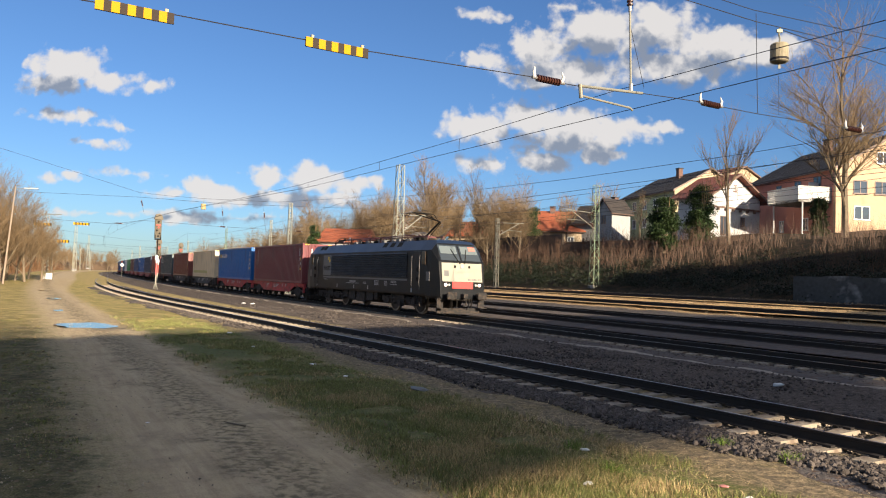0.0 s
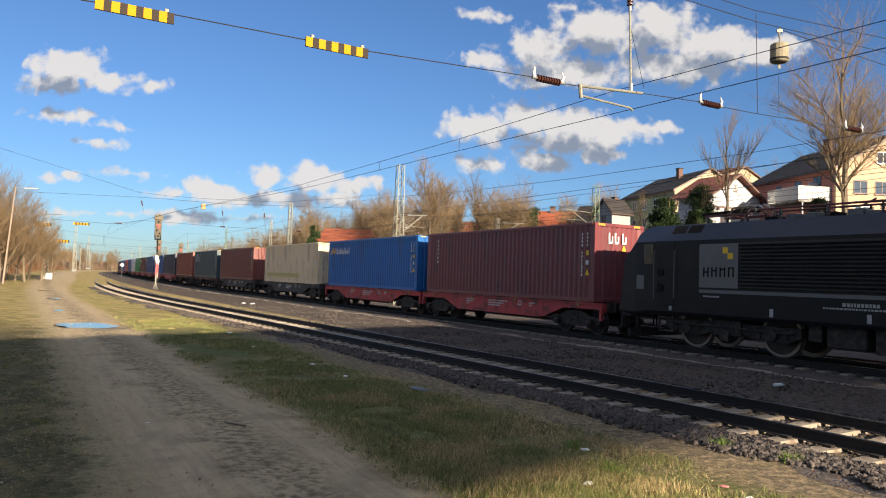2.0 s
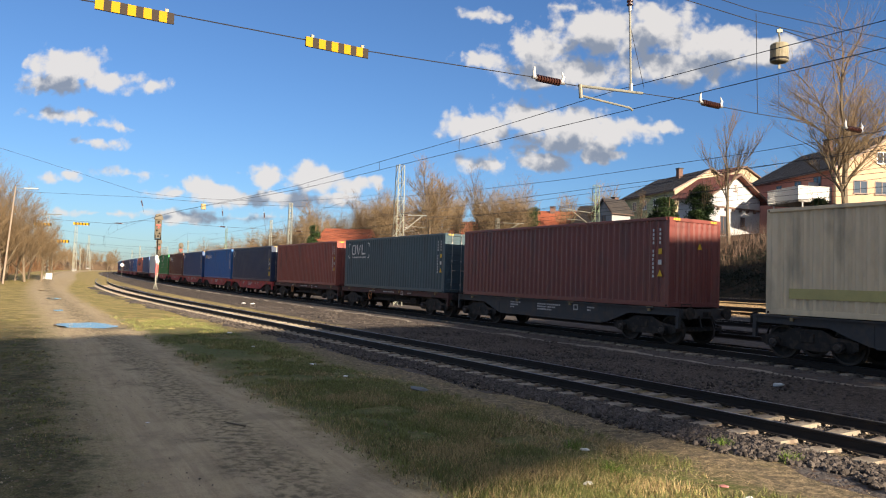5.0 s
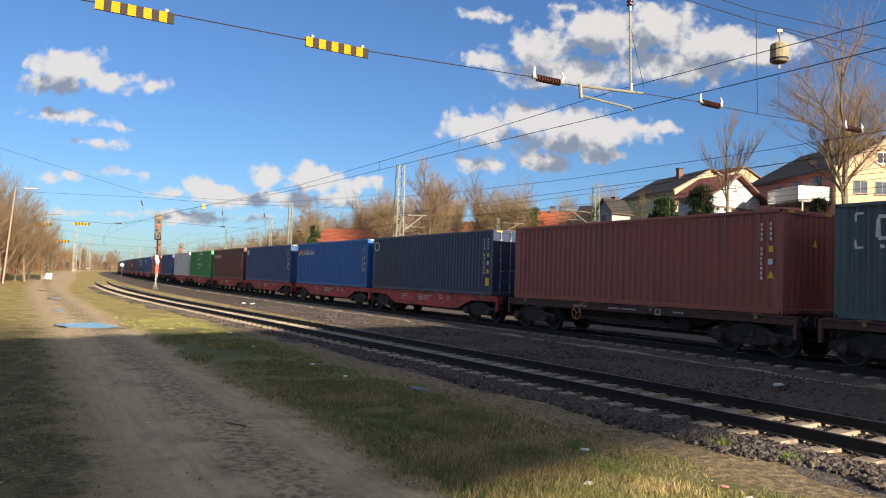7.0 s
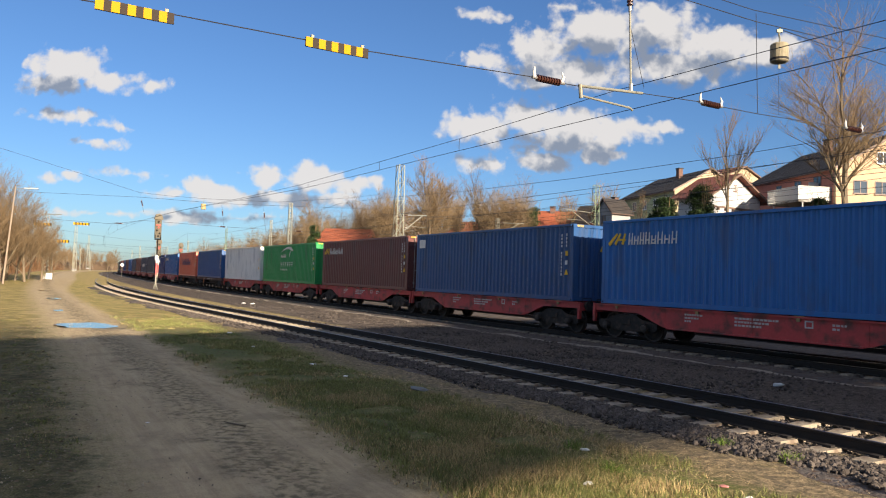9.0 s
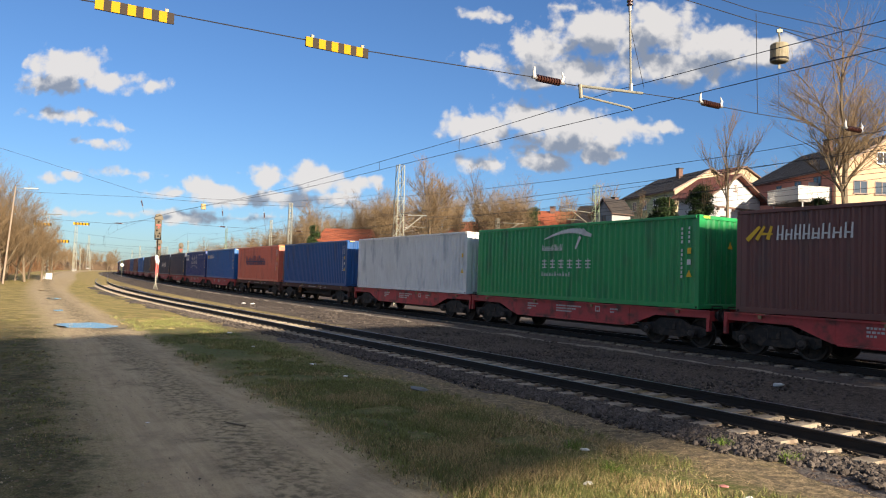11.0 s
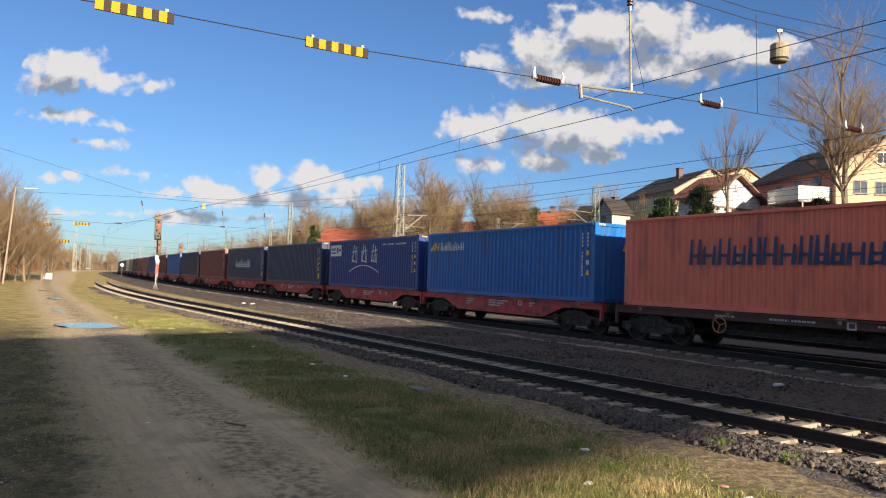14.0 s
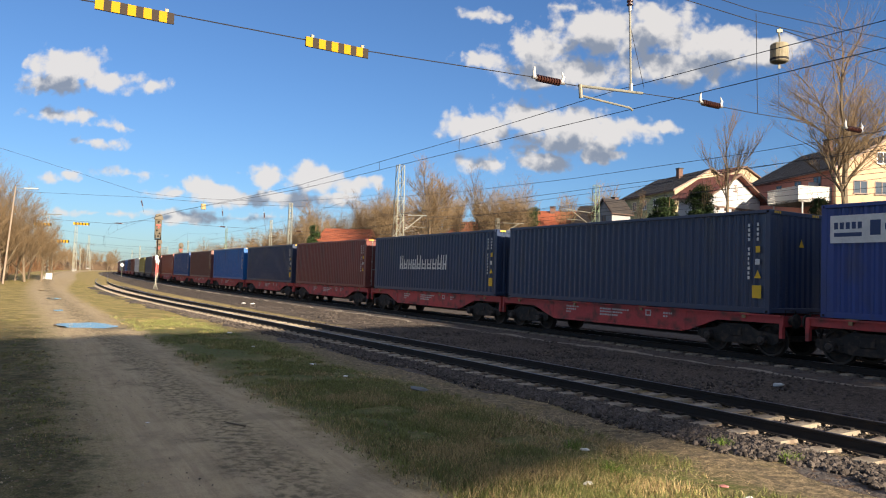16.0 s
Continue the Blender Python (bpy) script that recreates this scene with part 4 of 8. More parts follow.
# --- wagons ---
def wheelset(r, gauge=1.46):
    sh = Shape()
    for sy in (-1, 1):
        y = sy * gauge / 2
        n = 28
        prof = [(-0.075, r + 0.028), (-0.05, r + 0.028), (-0.04, r), (0.06, r - 0.005), (0.06, r * 0.86), (0.03, r * 0.82), (0.02, r * 0.35), (0.07, r * 0.3), (0.07, 0.001), (-0.06, 0.001), (-0.06, r * 0.3), (-0.02, r * 0.35), (-0.03, r * 0.82), (-0.075, r * 0.86)]
        v = []
        for k in range(n):
            q = 2 * math.pi * k / n
            v += [(a_r * math.cos(q), y + sy * a, a_r * math.sin(q)) for a, a_r in prof]
        f, m = [], len(prof)
        for k in range(n):
            for i in range(m):
                j, kk = (i + 1) % m, (k + 1) % n
                q = (k * m + i, kk * m + i, kk * m + j, k * m + j)
                f.append(q if sy > 0 else q[::-1])
        b = len(sh.v)
        sh.v.extend(v)
        for idx, q in enumerate(f):
            i = idx % m
            sh.f.append([b + x for x in q])
            sh.k.append(1 if i in (2, 3, 13, 0, 1) else 0)
        for k in range(6):                    # balance marks and bolts that show the turning
            q = 2 * math.pi * k / 6
            sh.box(-0.03, 0.03, y + sy * 0.02 - 0.02, y + sy * 0.02 + 0.025, -0.03, 0.03, 1 if k == 0 else 0, m=Matrix.Translation((r * 0.6 * math.cos(q), 0, r * 0.6 * math.sin(q))))
    sh.tube([(0, -gauge / 2, 0), (0, gauge / 2, 0)], 0.085, 10)
    return sh


def wagon_bogie(parent, x, key):
    bo = part("bogie", kept("bogie_frame", bogie_frame, (M_DARK, M_WHEEL)), None, parent, m=pose(x, 0, 0))
    for ax in (-0.9, 0.9):
        wh = part("wheelset", kept("wagon_wheelset", lambda: wheelset(0.46), (M_DARK, M_WHEEL)), None, bo, m=pose(ax, 0, 0.46))
        WHEELS.append((wh, 0.46, ax))
    return bo


def bogie_frame():
    sh = Shape()
    for sy in (-1, 1):
        y = sy * 1.02
        sh.prism([(-1.35, 0.42), (-1.2, 0.36), (-0.62, 0.36), (-0.45, 0.30), (0.45, 0.30), (0.62, 0.36), (1.2, 0.36), (1.35, 0.42), (1.35, 0.62), (0.7, 0.70), (0.4, 0.86), (-0.4, 0.86), (-0.7, 0.70), (-1.35, 0.62)], y - 0.07, y + 0.07)
        for ax in (-0.9, 0.9):
            sh.tube([(ax, y + sy * 0.05, 0.46), (ax, y + sy * 0.24, 0.46)], [0.15, 0.14], 12)
            sh.tube([(ax, y + sy * 0.24, 0.46), (ax, y + sy * 0.27, 0.46)], [0.1, 0.07], 10, 1)
            for dx in (-0.27, 0.27):
                for i in range(4):
                    sh.tube([(ax + dx, y, 0.34 + i * 0.06), (ax + dx, y, 0.37 + i * 0.06)], 0.085, 8)
        sh.box(-0.2, 0.2, y - 0.1, y + 0.12, 0.5, 0.75, chamfer=0.02)
    sh.box(-0.25, 0.25, -1.0, 1.0, 0.55, 0.82)
    sh.box(-1.35, -1.25, -1.0, 1.0, 0.45, 0.58).box(1.25, 1.35, -1.0, 1.0, 0.45, 0.58)
    return sh


def build_wagon(style, half=6.45):
    label = {"red": "red low-floor container wagon with deep side sills", "dark": "dark grey container wagon with deep side sills", "oxide": "brown container wagon with slim side sills and a hand wheel"}[style]
    wg = thing("container_wagon", label, "railway wagon", "wagons of the train")
    pm = M_WAGON[style]
    for sy in (-1, 1):
        if style != "oxide":
            out = [(-half, 1.17), (-half, 0.95), (-4.35, 0.93), (-3.3, 0.55), (-3.1, 0.52), (3.1, 0.52), (3.3, 0.55), (4.35, 0.93), (half, 0.95), (half, 1.17)]
        else:
            out = [(-half, 1.17), (-half, 0.93), (half, 0.93), (half, 1.17)]

        def sill():
            sh = Shape().prism(out, sy * 1.16 - 0.02, sy * 1.16 + 0.02)
            sh.box(-half, half, sy * 1.16 - 0.09, sy * 1.16 + 0.055, 1.13, 1.175)
            if style != "oxide":
                for x0, x1 in ((-3.1, 3.1),):
                    sh.box(x0, x1, sy * 1.16 - 0.08, sy * 1.16 + 0.045, 0.5, 0.54)
                for x in (-3.2, -0.02, 3.2):
                    sh.box(x - 0.02, x + 0.02, sy * 1.16 - 0.03, sy * 1.16 + 0.045, 0.56, 1.13)
            else:
                for x in np.arange(-5.6, 5.7, 1.4):
                    sh.box(x - 0.03, x + 0.03, sy * 1.16 - 0.03, sy * 1.16 + 0.04, 0.95, 1.13)
            return sh
        part("side_sill", kept("sill%d%s" % (sy, style), sill, pm), None, wg)

    def centre():
        sh = Shape().box(-half, half, -0.3, 0.3, 0.85, 1.12)
        for x in (-6.2, -4.6, -2.3, 0, 2.3, 4.6, 6.2):
            sh.box(x - 0.08, x + 0.08, -1.15, 1.15, 0.95, 1.13)
        sh.tube([(-1.8, 0.45, 0.68), (-0.2, 0.45, 0.68)], 0.17, 12).tube([(0.6, -0.5, 0.66), (1.5, -0.5, 0.66)], 0.14, 12)
        sh.box(-2.5, 2.5, -0.85, -0.75, 0.55, 0.65).box(1.9, 2.6, -0.8, -0.2, 0.5, 0.8)
        if style == "oxide":
            sh.prism([(-3.6, 0.93), (-2.2, 0.5), (2.2, 0.5), (3.6, 0.93)], -0.5, -0.42).prism([(-3.6, 0.93), (-2.2, 0.5), (2.2, 0.5), (3.6, 0.93)], 0.42, 0.5)
        return sh
    part("centre_beam", kept("beam" + style, centre, M_DARK), None, wg)
    for sx in (-1, 1):
        part("end_beam", kept("endbeam%d%s" % (sx, style), lambda: Shape().box(sx * half - 0.06, sx * half + 0.06, -1.2, 1.2, 0.86, 1.16).box(sx * half - 0.05, sx * half + 0.05, -1.22, -1.1, 0.55, 0.9), pm), None, wg)
        for sy in (-1, 1):
            part("buffer", kept("buffer%d%d" % (sx, sy), lambda: Shape().tube([(sx * half, sy * 0.875, 1.03), (sx * (half + 0.2), sy * 0.875, 1.03)], 0.11, 12).tube([(sx * (half + 0.2), sy * 0.875, 1.03), (sx * (half + 0.24), sy * 0.875, 1.03)], 0.2, 14), M_DARK, ), None, wg)
        part("coupling", kept("coupling%d" % sx, lambda: Shape().box(sx * half - 0.1, sx * half + 0.25, -0.08, 0.08, 0.92, 1.08).tube([(sx * (half + 0.1), 0.3, 0.95), (sx * (half + 0.2), 0.34, 0.6), (sx * (half + 0.26), 0.3, 0.55)], 0.03, 8).tube([(sx * (half + 0.1), -0.3, 0.95), (sx * (half + 0.2), -0.34, 0.6), (sx * (half + 0.26), -0.3, 0.55)], 0.03, 8), M_DARK), None, wg)
        part("grab_rail", kept("grab%d" % sx, lambda: Shape().tube([(sx * (half + 0.02), -1.05, 1.15), (sx * (half + 0.02), -1.05, 1.3), (sx * (half + 0.02), -0.6, 1.3), (sx * (half + 0.02), -0.6, 1.15)], 0.018, 6), M_MARK_Y if style == "oxide" else M_DARK), None, wg)
        wagon_bogie(wg, sx * 4.95, style)
    for x in (-5.3, -1.9, 1.4, 5.3):
        part("twist_lock", kept("lock", lambda: Shape().box(-0.16, 0.16, -1.235, -1.16, 1.12, 1.19, chamfer=0.02).box(-0.05, 0.05, -1.25, -1.2, 1.04, 1.14), material("worn_yellow", (0.26, 0.19, 0.09), 0.7, vary=0.4, scale=8)), None, wg, m=pose(x, 0, 0))
    if style == "oxide":
        def wheel():
            sh = Shape()
            ring = [(-2.2 + 0.23 * math.cos(q), -1.24, 0.78 + 0.23 * math.sin(q)) for q in np.linspace(0, 2 * math.pi, 22)]
            sh.tube(ring, 0.018, 6, caps=False)
            for q in (0.3, 2.4, 4.5):
                sh.tube([(-2.2, -1.22, 0.78), (-2.2 + 0.22 * math.cos(q), -1.24, 0.78 + 0.22 * math.sin(q))], 0.014, 6)
            return sh
        part("hand_wheel", kept("handwheel", wheel, material("orange_brown_paint", (0.42, 0.17, 0.06), 0.6)), None, wg, "orange-brown brake hand wheel")

    def plates():
        sh = Shape()
        rnd = random.Random(4)
        y0, y1 = -1.188, -1.182
        zt = 0.98 if style != "oxide" else 1.02
        for x0, n in ((-2.4, 7), (-0.6, 12), (2.3, 4)):
            for row in range(1 if style == "oxide" else 3):
                x = x0
                for _ in range(n - row * 2):
                    w = 0.05 + 0.06 * rnd.random()
                    sh.box(x, x + w, y0, y1, zt - row * 0.1, zt + 0.055 - row * 0.1)
                    x += w + 0.03
        sh.box(1.55, 1.79, y0, y1, zt - 0.1, zt - 0.06).box(1.55, 1.79, y0, y1, zt + 0.06, zt + 0.1).box(1.55, 1.59, y0, y1, zt - 0.06, zt + 0.06).box(1.75, 1.79, y0, y1, zt - 0.06, zt + 0.06)
        return sh
    part("stencil_marks", kept("plates" + style, plates, material("faded_white", (0.45, 0.42, 0.40), 0.7, vary=0.3, scale=9)), None, wg, "small white stencilled marks")
    return wg


# --- locomotive ---
M_LOCO = material("loco_black", (0.0065, 0.0075, 0.0095), 0.4, vary=0.3, scale=0.9, fine=9, dirt=(0.014, 0.0125, 0.012), dirt_amount=0.3, spec=0.2)
# blue of the reflected sky is mixed into the roof's base colour
M_LOCO_ROOF = material("loco_roof", (0.010, 0.020, 0.046), 0.38, vary=0.3, scale=0.9, fine=9, spec=0.35)
M_LOCO_GREY = material("loco_grey", (0.11, 0.11, 0.11), 0.5, vary=0.2)
M_NOSE = material("nose_cream", (0.27, 0.258, 0.21), 0.5, vary=0.12, scale=2, fine=10, dirt=(0.34, 0.29, 0.21), dirt_amount=0.35, stretch=(1, 1, 0.25))
M_BUS = material("red_busbar", (0.10, 0.022, 0.022), 0.5, vary=0.2)
M_CAB_GLASS = glass("cab_glass", (0.03, 0.04, 0.05), 0.04)
M_SIDE_GLASS = material("brownish_side_glass", (0.075, 0.052, 0.034), 0.15, vary=0.6, scale=4, spec=0.25)
M_BLIND = material("pale_blind", (0.10, 0.125, 0.135), 0.8, vary=0.08)
M_LAMP = glow("head_lamp", (1.0, 0.70, 0.58), 1.0)
M_LENS = glass("lamp_lens", (0.35, 0.36, 0.36), 0.15)


def loco_section(x):
    """Half width and top of the body at x."""
    a = abs(x)
    top = float(np.interp(a, (0, 7.9, 8.25, 8.42, 9.0, 9.14, 9.2), (3.84, 3.84, 3.80, 3.64, 2.72, 1.75, 1.05)))
    hw = float(np.interp(a, (0, 7.4, 8.4, 9.2), (1.475, 1.475, 1.41, 1.28)))
    return hw, top


def front_x(z):
    return float(np.interp(z, (1.05, 1.75, 2.72, 3.64, 3.8), (9.2, 9.14, 9.0, 8.42, 8.25)))


def front_hw(z):
    return float(np.interp(front_x(z), (7.4, 8.4, 9.2), (1.475, 1.41, 1.28)))


def front_panel(y0, y1, z0, z1, proud, slot=0, sh=None, sx=1, thick=0.03):
    sh = sh or Shape()
    pts = [(y0, z0), (y1, z0), (y1, z1), (y0, z1)]
    vs = [(sx * (front_x(z) + proud), y, z) for y, z in pts] + [(sx * (front_x(z) + proud - thick), y, z) for y, z in pts]
    fs = [(0, 1, 2, 3), (7, 6, 5, 4), (0, 4, 5, 1), (1, 5, 6, 2), (2, 6, 7, 3), (3, 7, 4, 0)]
    return sh.add(vs, fs if sx > 0 else [f[::-1] for f in fs], slot)


def build_loco():
    lo = thing("electric_locomotive", "black electric locomotive with cream and red nose, front pantograph raised", "locomotive")
    body = Shape()
    rings = []
    for x in (-9.2, -9.14, -9.0, -8.42, -8.25, -7.9, -7.4, 7.4, 7.9, 8.25, 8.42, 9.0, 9.14, 9.2):
        hw, top = loco_section(x)
        zs = min(3.28, top - 0.02)
        sh_y = hw - (top - zs) * 0.75 if top > 3.3 else hw - 0.03
        zb = 0.98 if abs(x) < 8.0 else 0.9
        sec = [(-hw + 0.04, zb), (-hw, zb + 0.1), (-hw, zs), (-sh_y, top - 0.03 if top > 3.3 else top), (-sh_y * 0.6, top), (sh_y * 0.6, top), (sh_y, top - 0.03 if top > 3.3 else top), (hw, zs), (hw, zb + 0.1), (hw - 0.04, zb)]
        rings.append(lambda a, u, x=x: (x, a, u))
        body.v.extend((x, a, u) for a, u in sec)
    n = 10
    for i in range(13):
        for k in range(n):
            j = (k + 1) % n
            body.f.append([i * n + k, (i + 1) * n + k, (i + 1) * n + j, i * n + j])
            body.k.append(1 if k in (2, 3, 4, 5, 6) and 2 < i < 10 else 0)
    body.f.append(list(range(n)))
    body.f.append(list(range(14 * n - 1, 13 * n - 1, -1)))
    body.k += [0, 0]
    part("body", body, (M_LOCO, M_LOCO_ROOF), lo, "black painted steel body")
    for sy in (-1, 1):
        yy = sy * 1.478
        sh = Shape()
        zig = []
        for i in range(13):                     # ribbed side wall, one folded sheet
            z = 1.86 + i * 0.102
            zig += [(z, 0.004), (z + 0.012, 0.05), (z + 0.03, 0.05), (z + 0.09, 0.006)]
        sh.add([(x, yy + sy * o, z) for z, o in zig for x in (-4.35, 6.05)], [(2 * i, 2 * i + 1, 2 * i + 3, 2 * i + 2) if sy < 0 else (2 * i + 2, 2 * i + 3, 2 * i + 1, 2 * i) for i in range(len(zig) - 1)])
        part("ribbed_panel", sh, M_LOCO, lo)
        part("waist_band", Shape().box(-5.75, 6.05, yy - 0.006, yy + 0.006, 1.70, 1.80), M_LOCO_GREY, lo, "grey waist band")
        part("logo_panel", Shape().box(-5.75, -4.4, yy - 0.02, yy + 0.02, 1.86, 3.15), M_LOCO_GREY, lo, "grey logo panel")
        part("logo_mark", Shape().box(-4.92, -4.74, yy - 0.026, yy + 0.026, 2.86, 3.04).box(-4.75, -4.57, yy - 0.026, yy + 0.026, 2.70, 2.87), M_MARK_Y, lo, "yellow logo squares")
        lt = Shape()
        for i in range(4):
            x = -5.6 + i * 0.29
            lt.box(x, x + 0.05, yy - 0.026, yy + 0.026, 2.18, 2.46).box(x + 0.15, x + 0.2, yy - 0.026, yy + 0.026, 2.18, 2.46).box(x, x + 0.2, yy - 0.026, yy + 0.026, 2.3 + 0.04 * i, 2.34 + 0.04 * i)
        part("logo_letters", lt, M_BLACKB, lo)
        marks = Shape()
        rnd = random.Random(2)
        for x0, z0, cnt, rows in ((-1.4, 1.5, 10, 1), (-1.9, 1.42, 22, 1), (-5.6, 1.58, 6, 1), (2.1, 1.6, 6, 4), (3.4, 1.6, 4, 4), (4.1, 1.45, 9, 1), (4.2, 1.62, 8, 2), (7.1, 1.55, 1, 1), (0.6, 1.5, 5, 2)):
            for r in range(rows):
                x = x0
                for _ in range(cnt):
                    w = 0.035 + 0.05 * rnd.random()
                    marks.box(x, x + w, yy - 0.005, yy + 0.005, z0 - r * 0.07, z0 - r * 0.07 + (0.09 if cnt == 10 else 0.045))
                    x += w + 0.028
        for x in (-6.9, -3.4, 1.2, 6.5, -0.8):
            marks.box(x, x + 0.11, yy - 0.005, yy + 0.005, 1.12, 1.34)
        tagged(part("side_marks", marks, material("light_grey_marks", (0.30, 0.30, 0.30), 0.6, vary=0.2, scale=9), lo, "small grey stencilled marks"), kind="stuff")
        for sx in (-1, 1):
            d = part("cab_door", Shape().box(min(sx * 6.72, sx * 7.42), max(sx * 6.72, sx * 7.42), yy - 0.012, yy + 0.012, 1.25, 3.22, chamfer=0.01), M_LOCO, lo)
            for x in (6.66, 7.48):
                part("hand_rail", Shape().tube([(sx * x, sy * 1.5, 1.45), (sx * x, sy * 1.55, 1.5), (sx * x, sy * 1.55, 2.95), (sx * x, sy * 1.5, 3.0)], 0.014, 6), M_LOCO_GREY, d, "bright steel hand rail")
            part("side_window", Shape().box(min(sx * 7.58, sx * 7.98), max(sx * 7.58, sx * 7.98), yy - 0.013, yy + 0.013, 2.55, 3.2, chamfer=0.01), M_SIDE_GLASS, lo)
            for z in (1.8, 2.3):
                part("door_mirror", Shape().tube([(sx * 7.25, sy * 1.48, z), (sx * 7.25, sy * 1.52, z)], 0.13, 14), M_BLACKB, lo)
            part("step", Shape().box(min(sx * 6.77, sx * 7.37), max(sx * 6.77, sx * 7.37), sy * 1.3 - 0.12, sy * 1.3 + 0.12, 0.45, 0.5).box(sx * 6.8 - 0.02, sx * 6.8 + 0.02, sy * 1.4 - 0.03, sy * 1.4 + 0.03, 0.45, 1.0).box(sx * 7.34 - 0.02, sx * 7.34 + 0.02, sy * 1.4 - 0.03, sy * 1.4 + 0.03, 0.45, 1.0), M_DARK, lo)
            part("badge", Shape().box(min(sx * 8.0, sx * 8.32), max(sx * 8.0, sx * 8.32), sy * 1.435 - 0.012, sy * 1.435 + 0.012, 1.75, 2.2), M_LOCO_GREY, lo)
    for sx in (-1, 1):
        part("nose_panel", front_panel(-1.17, 1.17, 1.74, 2.66, 0.012, sx=sx), M_NOSE, lo, "cream painted nose, streaked with dirt")
        part("red_panel", front_panel(-0.6, 0.6, 1.40, 1.73, 0.014, sx=sx), M_RED, lo, "red panel under the nose")
        for sy in (-1, 1):
            part("windscreen_pane", front_panel(0.05 if sy > 0 else -1.16, 1.16 if sy > 0 else -0.05, 2.78, 3.56, 0.01, sx=sx), M_CAB_GLASS, lo)
            part("blind", front_panel(0.12 if sy > 0 else -1.08, 1.08 if sy > 0 else -0.12, 3.12, 3.5, 0.016, sx=sx, thick=0.004), M_BLIND, lo, "pale sun blind behind the windscreen")
            la = part("headlight", front_panel(min(sy * 0.68, sy * 1.12), max(sy * 0.68, sy * 1.12), 1.46, 1.70, 0.014, sx=sx), M_BLACKB, lo)
            part("lamp", Shape().tube([(sx * (front_x(1.58) + 0.01), sy * 0.98, 1.58), (sx * (front_x(1.58) + 0.03), sy * 0.98, 1.58)], 0.085, 14), M_LAMP if sx > 0 else M_LENS, la, "glowing round headlight" if sx > 0 else "")
            part("lens", Shape().tube([(sx * (front_x(1.58) + 0.01), sy * 0.78, 1.58), (sx * (front_x(1.58) + 0.03), sy * 0.78, 1.58)], 0.065, 12), M_LENS, la)
            bu = part("buffer", Shape().tube([(sx * 9.1, sy * 0.875, 1.06), (sx * 9.6, sy * 0.875, 1.06)], 0.12, 12).box(min(sx * 9.6, sx * 9.67), max(sx * 9.6, sx * 9.67), sy * 0.875 - 0.27, sy * 0.875 + 0.27, 0.88, 1.24, chamfer=0.03), M_DARK, lo)
            part("front_step", Shape().box(min(sx * 9.0, sx * 9.3), max(sx * 9.0, sx * 9.3), sy * 1.2 - 0.18, sy * 1.2 + 0.18, 0.42, 0.46).box(min(sx * 9.0, sx * 9.05), max(sx * 9.0, sx * 9.05), sy * 1.2 - 0.18, sy * 1.2 + 0.18, 0.42, 0.9), M_DARK, lo)
            part("wiper", Shape().tube([(sx * (front_x(2.78) + 0.05), sy * 0.2, 2.75), (sx * (front_x(3.35) + 0.05), sy * 0.45, 3.35)], 0.016, 6).tube([(sx * (front_x(2.62) + 0.04), sy * 0.12, 2.62), (sx * (front_x(2.78) + 0.05), sy * 0.2, 2.78)], 0.022, 6), M_BLACKB, lo)
            part("nose_bracket", Shape().box(min(sx * 9.02, sx * 9.1), max(sx * 9.02, sx * 9.1), sy * 0.42 - 0.04, sy * 0.42 + 0.04, 2.42, 2.54), M_BLACKB, lo)
        part("top_lamp", Shape().tube([(sx * 9.0, 0, 2.5), (sx * 9.08, 0, 2.5)], 0.1, 14).box(min(sx * 9.0, sx * 9.06), max(sx * 9.0, sx * 9.06), -0.13, 0.13, 2.3, 2.4, 1), (M_LENS, M_LOCO_GREY), lo, "round marker lamp on the nose")
        fm = Shape()
        for i in range(9):
            front_panel(0.32 + i * 0.088, 0.32 + i * 0.088 + (0.055 if i not in (2, 6) else 0.015), 1.80, 1.90, 0.016, sh=fm, sx=sx)
        front_panel(-1.05, -0.78, 2.0, 2.28, 0.016, sh=fm, sx=sx)
        tagged(part("nose_marks", fm, M_LOCO_GREY, lo, "dark lettering shapes"), kind="stuff")
        part("paper_sign", front_panel(0.62, 0.98, 3.3, 3.5, 0.03, sx=sx), material("red_paper", (0.62, 0.16, 0.12), 0.7), lo, "red sheet behind the windscreen")
        part("buffer_beam", Shape().box(min(sx * 8.7, sx * 9.12), max(sx * 8.7, sx * 9.12), -1.3, 1.3, 0.82, 1.36, chamfer=0.03).box(min(sx * 9.1, sx * 9.5), max(sx * 9.1, sx * 9.5), -0.12, 0.12, 0.95, 1.15), M_DARK, lo)
        for y in (-0.35, 0.35, 0.5):
            part("brake_hose", Shape().tube([(sx * 9.1, y, 0.95), (sx * 9.25, y + 0.01, 0.75), (sx * 9.2, y - 0.01, 0.45)], 0.03, 6), M_BLACKB, lo)
        part("plough", Shape().box(min(sx * 8.75, sx * 8.85), max(sx * 8.75, sx * 8.85), -1.25, 1.25, 0.16, 0.42), M_DARK, lo, "dark rail guard")
        # bogie
        bo = Shape()
        for sy in (-1, 1):
            y = sy * 1.1
            bo.prism([(-2.3, 0.6), (-1.9, 0.42), (-1.0, 0.42), (-0.6, 0.55), (0.6, 0.55), (1.0, 0.42), (1.9, 0.42), (2.3, 0.6), (2.3, 0.85), (-2.3, 0.85)], y - 0.1, y + 0.1)
            for ax in (-1.45, 1.45):
                bo.tube([(ax, y, 0.62), (ax, y + sy * 0.2, 0.62)], [0.2, 0.17], 12)
                for dx in (-0.42, 0.42):
                    bo.tube([(ax + dx, y + sy * 0.05, 0.5), (ax + dx, y + sy * 0.05, 0.85)], 0.1, 10)
